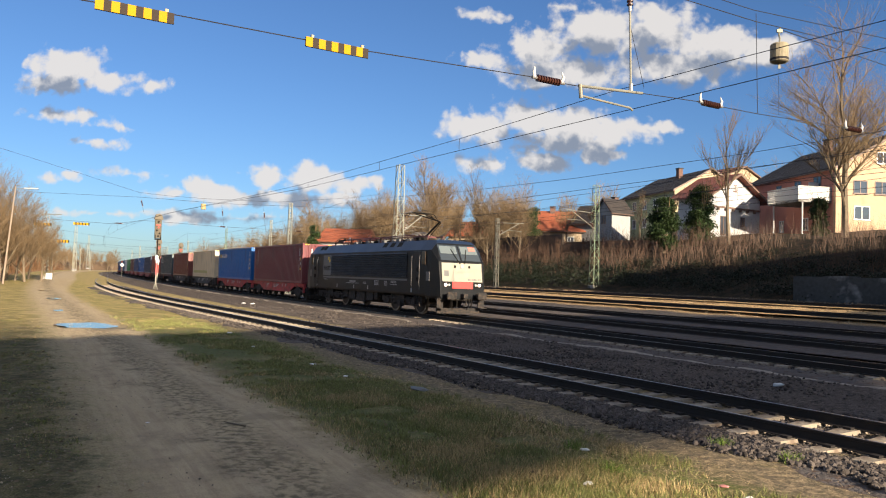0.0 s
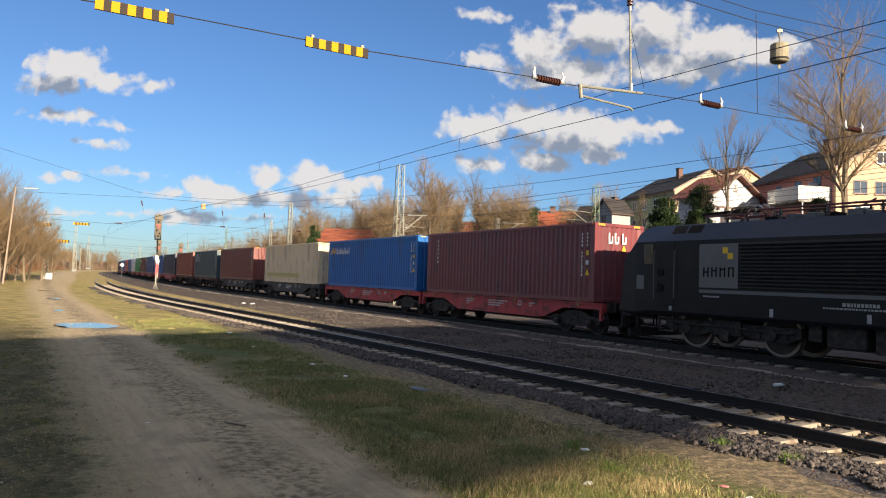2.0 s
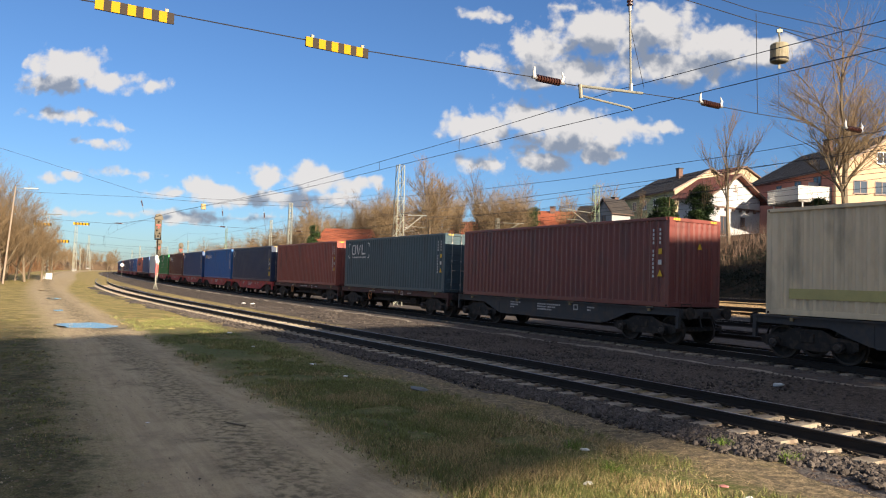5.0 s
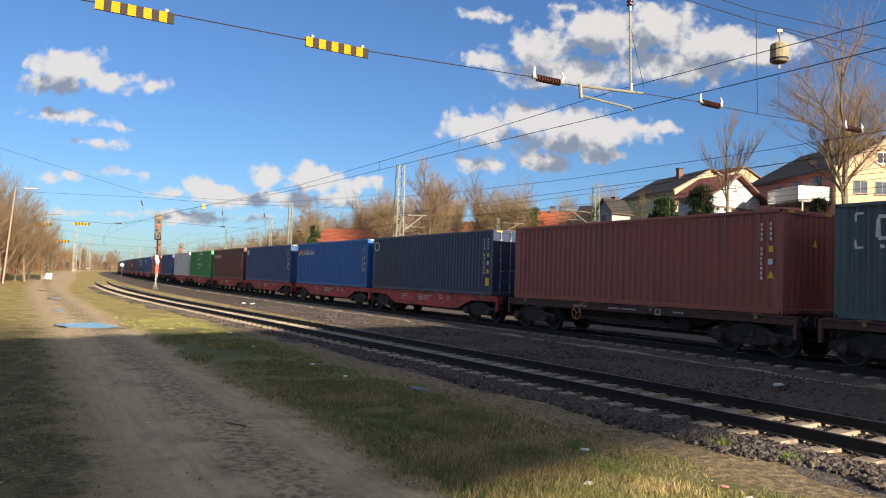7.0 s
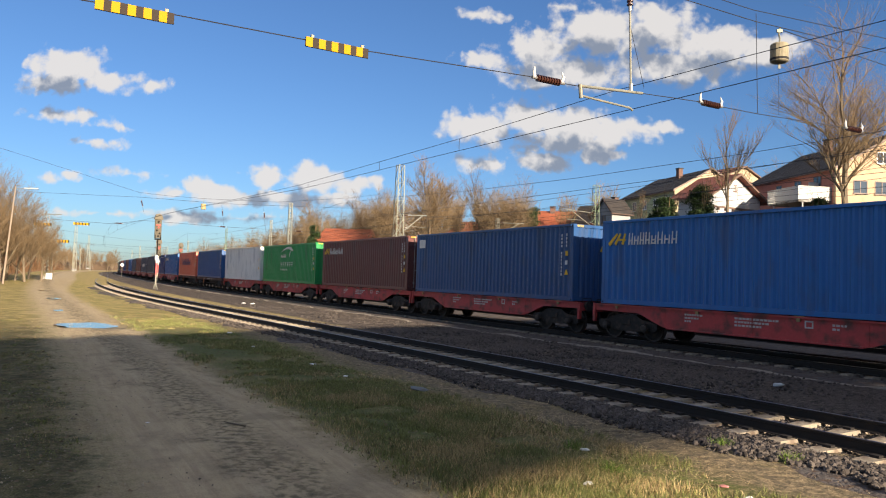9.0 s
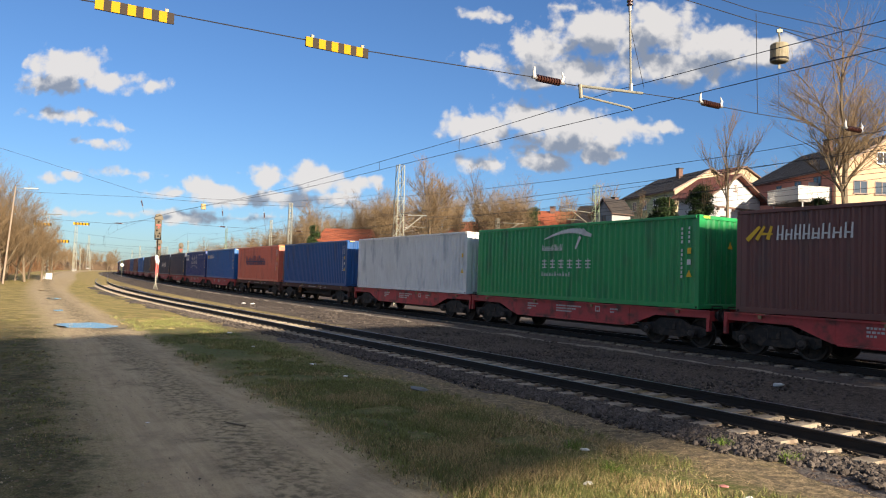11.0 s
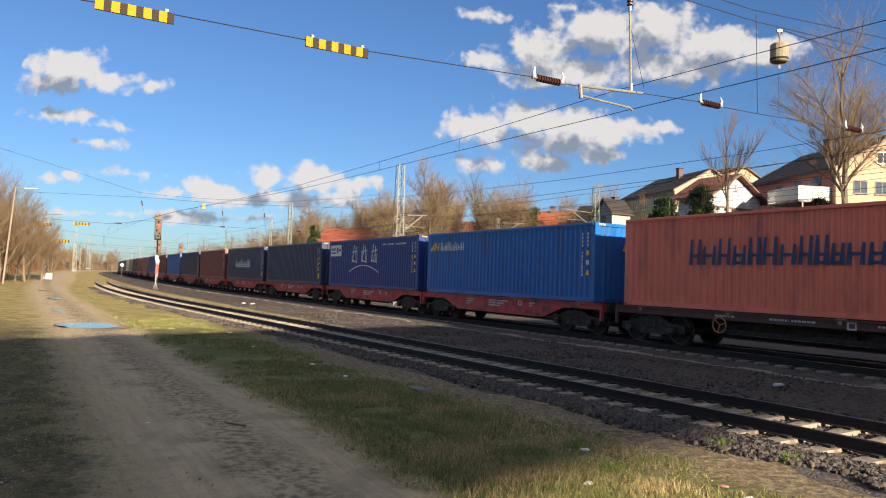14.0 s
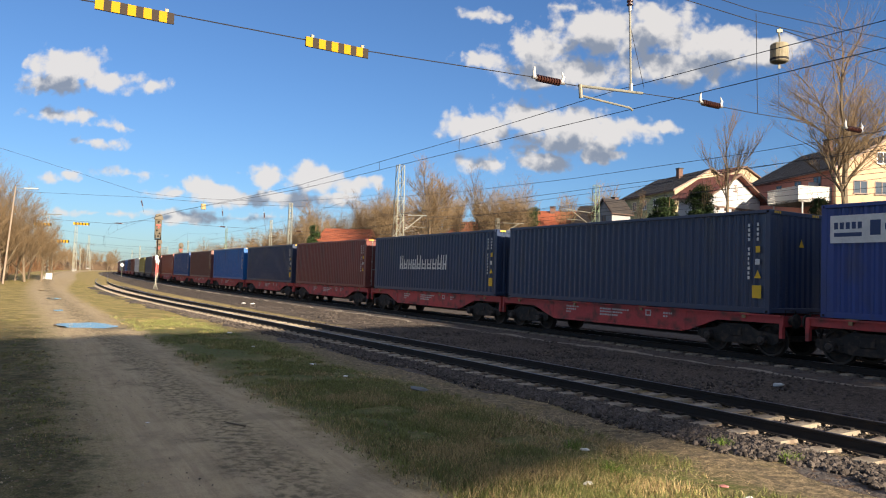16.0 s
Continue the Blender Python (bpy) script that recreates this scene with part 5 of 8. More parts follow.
            bo.box(-0.5, 0.5, y - 0.05, y + sy * 0.2 + 0.05, 0.5, 0.95, chamfer=0.03).box(-0.15, 0.15, y, y + sy * 0.28 + 0.02, 0.35, 0.6)
            bo.tube([(-2.1, y + sy * 0.15, 0.75), (2.1, y + sy * 0.15, 0.7)], 0.04, 8)
        bo.box(-0.6, 0.6, -1.0, 1.0, 0.5, 0.9)
        bg = part("bogie", bo, M_DARK, lo, m=pose(sx * 4.95, 0, 0))
        for ax in (-1.45, 1.45):
            wh = part("wheelset", kept("loco_wheelset", lambda: wheelset(0.625), (M_WHEEL, M_TYRE)), None, bg, "steel wheels with worn bright rims", m=pose(ax, 0, 0.625))
            WHEELS.append((wh, 0.625, ax))
        # pantograph
        up = sx > 0
        xb = sx * 5.6
        pa = part("pantograph", Shape().box(xb - 0.8, xb + 0.8, -0.5, -0.42, 4.05, 4.12).box(xb - 0.8, xb + 0.8, 0.42, 0.5, 4.05, 4.12).box(xb - 0.1, xb + 0.1, -0.5, 0.5, 4.05, 4.12), M_BUS, lo, "raised pantograph" if up else "folded pantograph")
        for dx in (-0.7, 0.7):
            for y in (-0.46, 0.46):
                ins = Shape()
                for i in range(4):
                    ins.tube([(xb + dx, y, 3.83 + i * 0.055), (xb + dx, y, 3.86 + i * 0.055)], 0.06, 8)
                part("insulator", ins.tube([(xb + dx, y, 3.8), (xb + dx, y, 4.06)], 0.035, 8), M_INSUL, pa)
        if up:
            knee, head = (xb + 1.15, 0, 4.85), (xb - 0.95, 0, 5.42)
        else:
            knee, head = (xb + sx * 1.3, 0, 4.22), (xb - sx * 0.6, 0, 4.3)
        part("lower_arm", Shape().tube([(xb - 0.3, 0, 4.12), knee], 0.05, 8).tube([(xb + 0.1, 0, 4.1), (knee[0] - 0.05, 0.08, knee[2] - 0.05)], 0.02, 6), M_BLACKB, pa)
        part("upper_arm", Shape().tube([knee, (head[0], -0.3, head[2] - 0.06)], 0.03, 8).tube([knee, (head[0], 0.3, head[2] - 0.06)], 0.03, 8), M_BLACKB, pa)
        hs = Shape()
        for dx in (-0.18, 0.18):
            hs.tube([(head[0] + dx, -0.9, head[2] - 0.25), (head[0] + dx, -0.75, head[2] - 0.05), (head[0] + dx, -0.5, head[2]), (head[0] + dx, 0.5, head[2]), (head[0] + dx, 0.75, head[2] - 0.05), (head[0] + dx, 0.9, head[2] - 0.25)], 0.025, 6)
        part("contact_strip", hs, M_BLACKB, pa)
    # roof gear: busbars, insulators, boxes, hoses
    for y in (-0.35, 0.4):
        part("busbar", Shape().tube([(-4.6, y, 4.2), (4.6, y, 4.2)], 0.03, 8).tube([(-2.0, y, 4.2), (-1.2, -y, 4.26)], 0.025, 6), M_BUS, lo, "dark red roof busbar")
    rnd = random.Random(9)
    for i in range(14):
        x, y = -4.6 + i * 0.71, (-0.35 if i % 2 else 0.4)
        ins = Shape().tube([(x, y, 3.8), (x, y, 4.2)], 0.03, 8)
        for k in range(5):
            ins.tube([(x, y, 3.88 + k * 0.055), (x, y, 3.91 + k * 0.055)], 0.065, 8)
        part("insulator", ins, M_INSUL, lo)
    for i in range(16):
        x = -4.6 + i * 0.6 + 0.2 * rnd.random()
        part("roof_box", Shape().box(x, x + 0.3 + 0.3 * rnd.random(), -0.2, 0.35, 3.82, 3.98 + 0.12 * rnd.random(), chamfer=0.02), M_LOCO_GREY if i % 3 else M_BLACKB, lo)
    for sx in (-1, 1):
        for k in range(3):
            x = sx * (4.2 + 0.25 * k)
            part("roof_cable", Shape().tube([(x, -0.3, 4.2), (x + sx * 0.3, -0.2 + 0.1 * k, 4.36), (x + sx * 0.7, 0, 4.3), (x + sx * 0.9, 0.1, 4.1)], 0.022, 6), M_ALU, lo)
    for x in (-7.0, -6.4, 2.6, 3.5, 4.4):
        part("roof_grille", Shape().add([(x, -1.40, 3.365), (x + 0.52, -1.40, 3.365), (x + 0.52, -1.10, 3.77), (x, -1.10, 3.77)], [(0, 1, 2, 3)]), M_BLACKB, lo)
    # boxes under the frame
    for x0, x1, z in ((-1.9, -0.9, 0.45), (-0.7, 0.5, 0.38), (0.7, 1.6, 0.48), (1.75, 2.2, 0.55), (-2.4, -2.05, 0.55)):
        part("equipment_box", Shape().box(x0, x1, -1.3, 1.3, z, 1.02, chamfer=0.02), M_DARK, lo)
    return lo


U = [33.95, 47.22, 61.34, 76.99, 90.93, 104.53, 118.35, 131.33, 145.06, 158.23, 171.75, 184.88, 198.78, 212.33, 226.01, 239.18, 252.84, 265.99, 279.45, 292.59, 306.16, 319.71, 333.0, 346.28, 359.88]
while len(U) < 44:
    U.append(U[-1] + (13.15 if len(U) % 2 else 13.55))
RUN = [("maroon", 0, "red", end_letters), ("blue", 0, "red", honey_marks), ("beige", 1, "dark", yellow_band), ("brown", 0, "dark", None), ("slate", 1, "oxide", frame_marks), ("rust", 0, "oxide", None),
       ("navy", 1, "red", ring_marks), ("blue", 1, "red", honey_marks), ("midblue", 0, "red", plate_mark), ("chestnut", 1, "red", honey_marks), ("green", 0, "red", bird_marks), ("grey", 0, "red", None),
       ("royal", 0, "oxide", None), ("orange", 1, "oxide", group_marks), ("blue", 0, "red", honey_marks), ("port", 0, "red", port_marks), ("navy", 0, "red", None), ("navy", 0, "red", union_marks),
       ("brown", 1, "red", None), ("navy", 0, "red", None), ("blue", 0, "red", None), ("chestnut", 0, "red", None), ("royal", 0, "red", None), ("rust", 0, "red", None), ("brown", 0, "red", None),
       ("navy", 0, "dark", None), ("olive", 0, "dark", None), ("grey", 0, "dark", None), ("brown", 0, "red", None), ("navy", 0, "red", None), ("blue", 0, "red", None)]
WORDS = {"maroon": "dark maroon", "blue": "bright blue", "beige": "beige", "brown": "reddish brown", "slate": "dark slate grey", "rust": "rust red", "navy": "dark navy", "midblue": "medium blue", "chestnut": "chestnut brown",
         "green": "green", "grey": "light grey", "royal": "deep blue", "orange": "orange", "port": "royal blue", "olive": "olive yellow"}
FLOOR_Z = 1.19


def build_train():
    lo = build_loco()
    TRAIN.append((lo, 17.25))
    wagons = {}
    for i, u in enumerate(U):
        col, doors, style, marks = RUN[i] if i < len(RUN) else RUN[(i * 7) % 20][:3] + (None,)
        label = "%s corrugated container%s, on a %s wagon" % (WORDS[col], ", doors forward" if doors else (" with white logo" if marks else ""), {"red": "red", "dark": "grey", "oxide": "brown"}[style])
        c = build_container(col, doors, label, marks() if marks else ())
        c["lift"] = FLOOR_Z
        TRAIN.append((c, u))
        if style not in wagons:
            wg = wagons[style] = build_wagon(style)
        else:
            wg = copy_thing(wagons[style], Matrix())
        TRAIN.append((wg, u))


build_train()
# ---- overhead line, masts, signals ----
def wire(name, pts, r, label, category="cable", group="", mat=None):
    p0 = Vector(pts[0])
    ob = part(name, Shape().tube([tuple(Vector(p) - p0) for p in pts], r, 5), mat or M_WIRE, m=Matrix.Translation(p0))
    return tagged(ob, label, category, group)


def sagging(a, b, sag, n=10):
    a, b = Vector(a), Vector(b)
    return [tuple(a.lerp(b, i / n) - Vector((0, 0, sag * 4 * (i / n) * (1 - i / n)))) for i in range(n + 1)]


def insulator_string(sh, a, b, r=0.075, n=9, slot=1):
    """Ribbed brown body between two bright fittings."""
    a, b = Vector(a), Vector(b)
    sh.tube([tuple(a), tuple(a.lerp(b, 0.16))], 0.03, 8, 0).tube([tuple(a.lerp(b, 0.84)), tuple(b)], 0.03, 8, 0)
    sh.tube([tuple(a.lerp(b, 0.14)), tuple(a.lerp(b, 0.86))], r * 0.6, 10, slot)
    for i in range(n):
        q = 0.18 + 0.64 * i / (n - 1)
        sh.tube([tuple(a.lerp(b, q - 0.016)), tuple(a.lerp(b, q + 0.016))], r, 12, slot)
    return sh


SPAN_S = -12.54


def span_at(k, z):
    """A point k metres across from the near track's wire on the head span."""
    x, y, _ = line_at(SPAN_S, -9.3 + k)
    return (x, y, z)


def build_head_span():
    pts = [span_at(k, z) for k, z in ((-24, 5.25), (-9.2, 5.09), (-8.2, 5.14), (-6.5, 5.16), (-5.5, 5.18), (-2.4, 5.32), (-1.72, 5.32), (-1.37, 5.33), (0.2, 5.45), (1.71, 5.53), (2.4, 5.53), (3.5, 5.55), (6.7, 5.69), (7.4, 5.70), (9.5, 5.72), (24, 6.1), (36, 6.6))]
    wire("span_wire", pts, 0.0085, "dark steel cross-span wire over the tracks", group="cross-span wires")
    wire("span_wire", [span_at(k, z) for k, z in ((-24, 11.0), (-10, 8.6), (1.2, 7.48), (3.42, 7.5), (8.4, 7.78), (24, 9.6), (36, 12.5))], 0.0085, "dark steel cross-span wire over the tracks", group="cross-span wires")
    wire("span_wire", [span_at(k, z) for k, z in ((-24, 11.4), (-10, 9.0), (2.25, 7.72), (3.33, 7.73), (8.4, 8.13), (24, 10.2), (36, 12.8))], 0.0085, "dark steel cross-span wire over the tracks", group="cross-span wires")
    wire("span_wire", [span_at(k, z) for k, z in ((4.2, 7.5), (9.0, 7.45), (14.0, 7.6), (20, 7.9))], 0.009, "dark steel cross-span wire over the tracks", group="cross-span wires")
    for k0, k1, z in ((-9.04, -8.2, 5.11), (-6.36, -5.48, 5.17)):
        mid = Vector(span_at((k0 + k1) / 2, z))
        _, _, th = line_at(SPAN_S, 0)
        bd = thing("warning_board", "black and yellow chequered board hanging on the span wire", "sign", "chequered boards on wires", m=pose(*mid, 0, 0, math.degrees(th)))
        n, half = 5, (k1 - k0) / 2 + 0.04
        w = 2 * half / (2 * n)
        part("backing", Shape().box(-half, half, -0.012, 0.012, -0.098, 0.042), M_BOARD_DARK, bd, "black board")
        for i in range(n):
            part("yellow_field", Shape().box(-half + 2 * i * w, -half + (2 * i + 1.05) * w, -0.018, 0.018, -0.096, 0.040), M_YELLOW, bd, "yellow field")
        for dx in (-half * 0.8, half * 0.8):
            part("clip", Shape().box(dx - 0.02, dx + 0.02, -0.02, 0.02, 0.04, 0.08), M_GALV, bd)
    for k0, k1, z0, z1 in ((-2.42, -1.72, 5.32, 5.32), (1.71, 2.4, 5.53, 5.53), (6.67, 7.42, 5.69, 5.7)):
        a, b = Vector(span_at(k0, z0)), Vector(span_at(k1, z1))
        ob = part("strain_insulator", insulator_string(Shape(), Vector(), b - a, 0.062), (M_ALU, M_INSUL), m=Matrix.Translation(a))
        tagged(ob, "brown ribbed insulator with white arcing horns", "insulator", "insulators in the span wires")
        for q in (0.08, 0.92):
            p = (b - a) * q
            part("arcing_horn", Shape().tube([tuple(p), tuple(p + Vector((0, 0, 0.1)) + (b - a) * (0.06 if q > 0.5 else -0.02)), tuple(p + Vector((0, 0, 0.19)))], [0.03, 0.028, 0.008], 8), M_WHITE, ob, "white horn")
    # hanger over the near track with its steady arms
    top, low = Vector(span_at(-0.3, 9.2)), Vector(span_at(-0.14, 5.52))
    hg = thing("wire_hanger", "grey hanger rod with insulator and steady arms for the contact wire", "overhead line fitting", m=Matrix.Translation(low))
    q1 = top.lerp(low, 0.62)
    part("insulator", insulator_string(Shape(), q1 - low, top.lerp(low, 0.42) - low, 0.06, 8), (M_ALU, M_INSUL), hg)
    part("rod", Shape().tube([tuple(q1 - low), (0, 0, 0)], 0.02, 8).tube([tuple(top - low), tuple(top.lerp(low, 0.42) - low)], 0.015, 6), M_GALV, hg)
    part("stay", Shape().tube([tuple(q1 - low + Vector((0.02, 0, -0.3))), tuple(Vector(span_at(0.2, 5.55)) - low)], 0.005, 4), M_WIRE, hg)
    part("swivel", Shape().tube([(0, 0, 0.06), (0, 0, -0.08)], 0.04, 8), M_ALU, hg)
    part("upper_tube", Shape().tube([tuple(Vector(span_at(-1.37, 5.34)) - low), tuple(Vector(span_at(0.16, 5.45)) - low)], 0.026, 8), M_GALV, hg)
    part("bracket", Shape().tube([tuple(Vector(span_at(-1.36, 5.37)) - low), tuple(Vector(span_at(-1.33, 5.13)) - low)], 0.035, 8), M_GALV, hg)
    part("steady_arm", Shape().tube([tuple(Vector(span_at(-1.3, 5.17)) - low), tuple(Vector(span_at(-0.15, 5.13)) - low), tuple(Vector(span_at(-0.08, 5.09)) - low)], 0.02, 8), M_GALV, hg)
    # dropper and tension weight
    wire("dropper", [span_at(3.42, 7.68), span_at(3.52, 5.55)], 0.007, "thin vertical dropper wire between span wires", group="droppers")
    wp = Vector(span_at(4.22, 6.98))
    wt = thing("tension_weight", "weathered beige concrete tension weight hanging from the span wire", "weight", m=Matrix.Translation(wp))
    part("block", Shape().tube([(0, 0, -0.21), (0, 0, -0.19), (0, 0, 0.17), (0, 0, 0.2)], [0.15, 0.185, 0.185, 0.16], 16), material("weathered_concrete", (0.24, 0.21, 0.145), 0.9, vary=0.35, scale=7, fine=40, bump=0.01), wt, smooth=False)
    part("band", Shape().tube([(0, 0, -0.17), (0, 0, -0.12)], 0.19, 16), M_RAIL, wt, "dark rusty band")
    part("hook", Shape().tube([(0, 0, 0.2), (0.01, 0, 0.32), (-0.01, 0, 0.4), (0, 0, 0.55)], 0.02, 6).box(-0.06, 0.06, -0.02, 0.02, 0.45, 0.52), M_GALV, wt)
    part("tail_wire", Shape().tube([(0, 0, -0.33), (0.0, 0, -1.35)], 0.004, 4), M_WIRE, wt)
    part("lower_eye", Shape().tube([(0, 0, -0.2), (0, 0, -0.32)], 0.015, 6).box(-0.025, 0.025, -0.01, 0.01, -0.34, -0.27), M_GALV, wt)


build_head_span()


def build_wires():
    con = [(-30, 5.1), (-17, 5.1), (-7.4, 5.2), (1.8, 5.27), (22.5, 5.5), (60, 5.55), (120, 5.55), (180, 5.55), (300, 5.55)]
    mes = [(-30, 5.25), (-17, 5.47), (-12.5, 5.6), (-7.4, 5.52), (1.3, 5.5), (11.5, 5.46), (34.5, 5.55), (48, 5.8), (60, 6.6), (75, 6.1), (90, 6.0), (105, 6.1), (120, 6.7), (150, 6.0), (180, 6.7), (300, 6.7)]
    wof = lambda s: -9.3 if s < 6 else (near_w(s) if s > 26 else -9.3 + (near_w(26) + 9.3) * (s - 6) / 20)
    for prof, r, nm, lab in ((con, 0.0075, "contact_wire", "dark copper contact wire over the near track"), (mes, 0.007, "messenger_wire", "messenger wire with droppers over the near track")):
        ss = sorted(set(list(np.arange(-30, 60, 3.0)) + list(np.arange(60, 300, 10.0))))
        wire(nm, [(*line_at(s, wof(s))[:2], float(np.interp(s, [a for a, _ in prof], [b for _, b in prof]))) for s in ss], r, lab, "cable", "wires over the tracks")
    for s in (-6.3, -1.5, 5.0, 13, 23, 36, 46, 54, 68, 80, 95, 110):
        x, y, _ = line_at(s, wof(s))
        za, zb = (float(np.interp(s, [a for a, _ in p], [b for _, b in p])) for p in (con, mes))
        if zb - za > 0.05:
            wire("dropper", [(x, y, za), (x, y, zb)], 0.006, "thin vertical dropper wire", group="droppers")
    for w, z in ((0.0, 0.0), (4.6, 0.17), (9.2, 0.36), (14.5, 0.85)):
        ss = list(np.arange(-40, 320, 8.0))
        off = 22.0 if w < 4 else 38.0
        def mz(s):
            q = ((s - off) % 58) / 58
            return 6.95 - 0.95 * 4 * q * (1 - q) + z
        wire("contact_wire", [(*line_at(s, w)[:2], 5.55 + z) for s in ss], 0.009, "dark contact wire over a main track", "cable", "wires over the tracks")
        wire("messenger_wire", [(*line_at(s, w)[:2], mz(s)) for s in ss], 0.009, "messenger wire over a main track", "cable", "wires over the tracks")
        for s in np.arange(off - 58, 150, 9.67):
            x, y, _ = line_at(s, w)
            if mz(s) - 5.55 - z > 0.2:
                wire("dropper", [(x, y, 5.55 + z), (x, y, mz(s))], 0.006, "thin vertical dropper wire", group="droppers")


build_wires()


def lattice(sh, base, top, w0, w1, slot=0, panels=16, bar=0.032):
    """Square lattice tower: four corner angles with zigzag bracing."""
    base, top = Vector(base), Vector(top)
    hgt = top.z - base.z
    def corner(i, q):
        w = (w0 + (w1 - w0) * q) / 2
        sx, sy = ((-1, -1), (1, -1), (1, 1), (-1, 1))[i % 4]
        return base + Vector((sx * w, sy * w, hgt * q))
    for i in range(4):
        sh.tube([tuple(corner(i, 0)), tuple(corner(i, 1))], bar, 4, slot)
        for k in range(0, panels + 1, 2):
            sh.tube([tuple(corner(i, k / panels)), tuple(corner(i + 1, k / panels))], bar * 0.5, 4, slot)
        for k in range(panels):
            a, b = (i, i + 1) if k % 2 else (i + 1, i)
            sh.tube([tuple(corner(a, k / panels)), tuple(corner(b, (k + 1) / panels))], bar * 0.55, 4, slot)
    return sh


def build_mast(s, w, top, label, arms=(), mat=None, width=(0.42, 0.26), zbase=None, xy=None):
    """A lattice mast; each arm: reach (to the far side +), height, track height."""
    x, y, th = line_at(s, w) if xy is None else (*xy, radians(28))
    zb = ground_z(s, w) - 0.1 if zbase is None else zbase
    ma = thing("catenary_mast", label, "mast", "catenary masts", m=pose(x, y, zb, 0, 0, math.degrees(th)))
    part("tower", lattice(Shape(), (0, 0, 0), (0, 0, top - zb), *width), mat or M_MAST, ma)
    part("foot", Shape().box(-0.4, 0.4, -0.4, 0.4, -0.3, 0.12, chamfer=0.04), M_CONCRETE, ma)
    for reach, z in arms:
        h = z - zb
        part("cantilever", Shape().tube([(0, 0, h + 0.9), (reach, 0, h + 1.0)], 0.035, 8).tube([(0, 0, h - 0.5), (reach * 0.82, 0, h + 0.95)], 0.035, 8).tube([(reach * 0.4, 0, h + 0.2), (reach * 0.95, 0, h + 0.15)], 0.02, 6), M_GALV, ma)
        ins = Shape()
        sg = 1 if reach > 0 else -1
        part("insulator", insulator_string(ins, (sg * 0.15, 0, h + 0.9), (sg * 0.75, 0, h + 0.91), 0.06, 6), (M_ALU, M_INSUL), ma)
        part("insulator", insulator_string(Shape(), (sg * 0.12, 0, h - 0.42), (sg * 0.6, 0, h + 0.1), 0.06, 6), (M_ALU, M_INSUL), ma)
    return ma


build_mast(21.5, 3.2, 9.5, "tall pale galvanised lattice mast between the tracks", ((2.2, 5.2),), None, (0.62, 0.42))
build_mast(44.3, 3.2, 8.6, "pale galvanised lattice mast between the tracks")
build_mast(86.3, 13.0, 9.9, "pale galvanised lattice mast beyond the main tracks", ((2.4, 6.8), (-2.4, 6.5)))
build_mast(120.8, 13.0, 10.2, "green-grey lattice mast beyond the main tracks", ((2.4, 6.8),), M_GALV_GREEN)
build_mast(38.7, 23.3, 8.2, "slim lattice mast at the foot of the bank", ((3.3, 6.9),), M_GALV, (0.36, 0.28))
build_mast(25.9, 25.0, 10.6, "green lattice mast on the bank", ((-3.4, 7.2),), M_GALV_GREEN, (0.62, 0.40), zbase=1.6)
for i, (s, w, t) in enumerate(((150, 3.2, 8.6), (205, 3.2, 8.6), (262, 3.2, 8.6), (175, 13.0, 9.6), (232, 13.0, 9.6), (290, 13, 9.6), (215, -14.0, 9.0), (275, -14.0, 9.0), (340, -14, 9), (185, 24, 9.5), (250, 24, 9.5))):
    build_mast(s, w, t, "distant pale lattice mast beside the tracks", ((2.2, 5.9),))
# the next head span, seen over the signal
for prof in (((-21.1, 12.96), (-15.3, 11.5), (-8.58, 9.77), (-5.6, 9.67), (-1.9, 9.68), (6, 9.95), (15, 11.2), (24, 13)), ((-18.6, 8.96), (-8.4, 9.3), (0.3, 9.3), (14.9, 9.92), (24, 10.4)), ((-18, 6.5), (-11, 6.35), (-8, 6.9), (0, 6.75), (12.8, 6.85), (24, 7.2))):
    wire("span_wire", [(*line_at(58.0, w)[:2], z) for w, z in prof], 0.014, "cross-span wire over the tracks behind the signal", group="cross-span wires")
for w0, z0, w1, z1 in ((-8.55, 9.7, -8.0, 7.5), (-0.2, 9.3, 0.1, 7.0), (4.4, 9.4, 4.7, 7.1)):
    wire("dropper", [(*line_at(58.0, w0)[:2], z0), (*line_at(58.0, w1)[:2], z1)], 0.009, "slanting dropper wire with insulator", group="droppers")
    a, b = Vector((*line_at(58.0, w0)[:2], z0)), Vector((*line_at(58.0, w1)[:2], z1))
    p, q = a.lerp(b, 0.3), a.lerp(b, 0.62)
    tagged(part("strain_insulator", insulator_string(Shape(), Vector(), q - p, 0.08, 7), (M_ALU, M_INSUL), m=Matrix.Translation(p)), "dark ribbed insulator hanging on a dropper", "insulator", "insulators in the span wires")
for w, z in ((-10.4, 6.45), (0.0, 6.75), (8.6, 6.8)):
    a, b = Vector((*line_at(58.0, w - 0.4)[:2], z)), Vector((*line_at(58.0, w + 0.4)[:2], z))
    tagged(part("strain_insulator", insulator_string(Shape(), Vector(), b - a, 0.08, 7), (M_ALU, M_INSUL), m=Matrix.Translation(a)), "dark ribbed insulator in a distant span wire", "insulator", "insulators in the span wires")
tw = thing("tension_weight", "small beige tension weight on the distant span wire", "weight", m=Matrix.Translation((*line_at(58.0, -2.12)[:2], 8.8)))
part("block", Shape().tube([(0, 0, -0.3), (0, 0, 0.3)], 0.26, 12), material("beige_weight", (0.36, 0.27, 0.13), 0.9, vary=0.2), tw)
part("hook", Shape().tube([(0, 0, 0.3), (0, 0, 0.85)], 0.02, 6), M_GALV, tw)
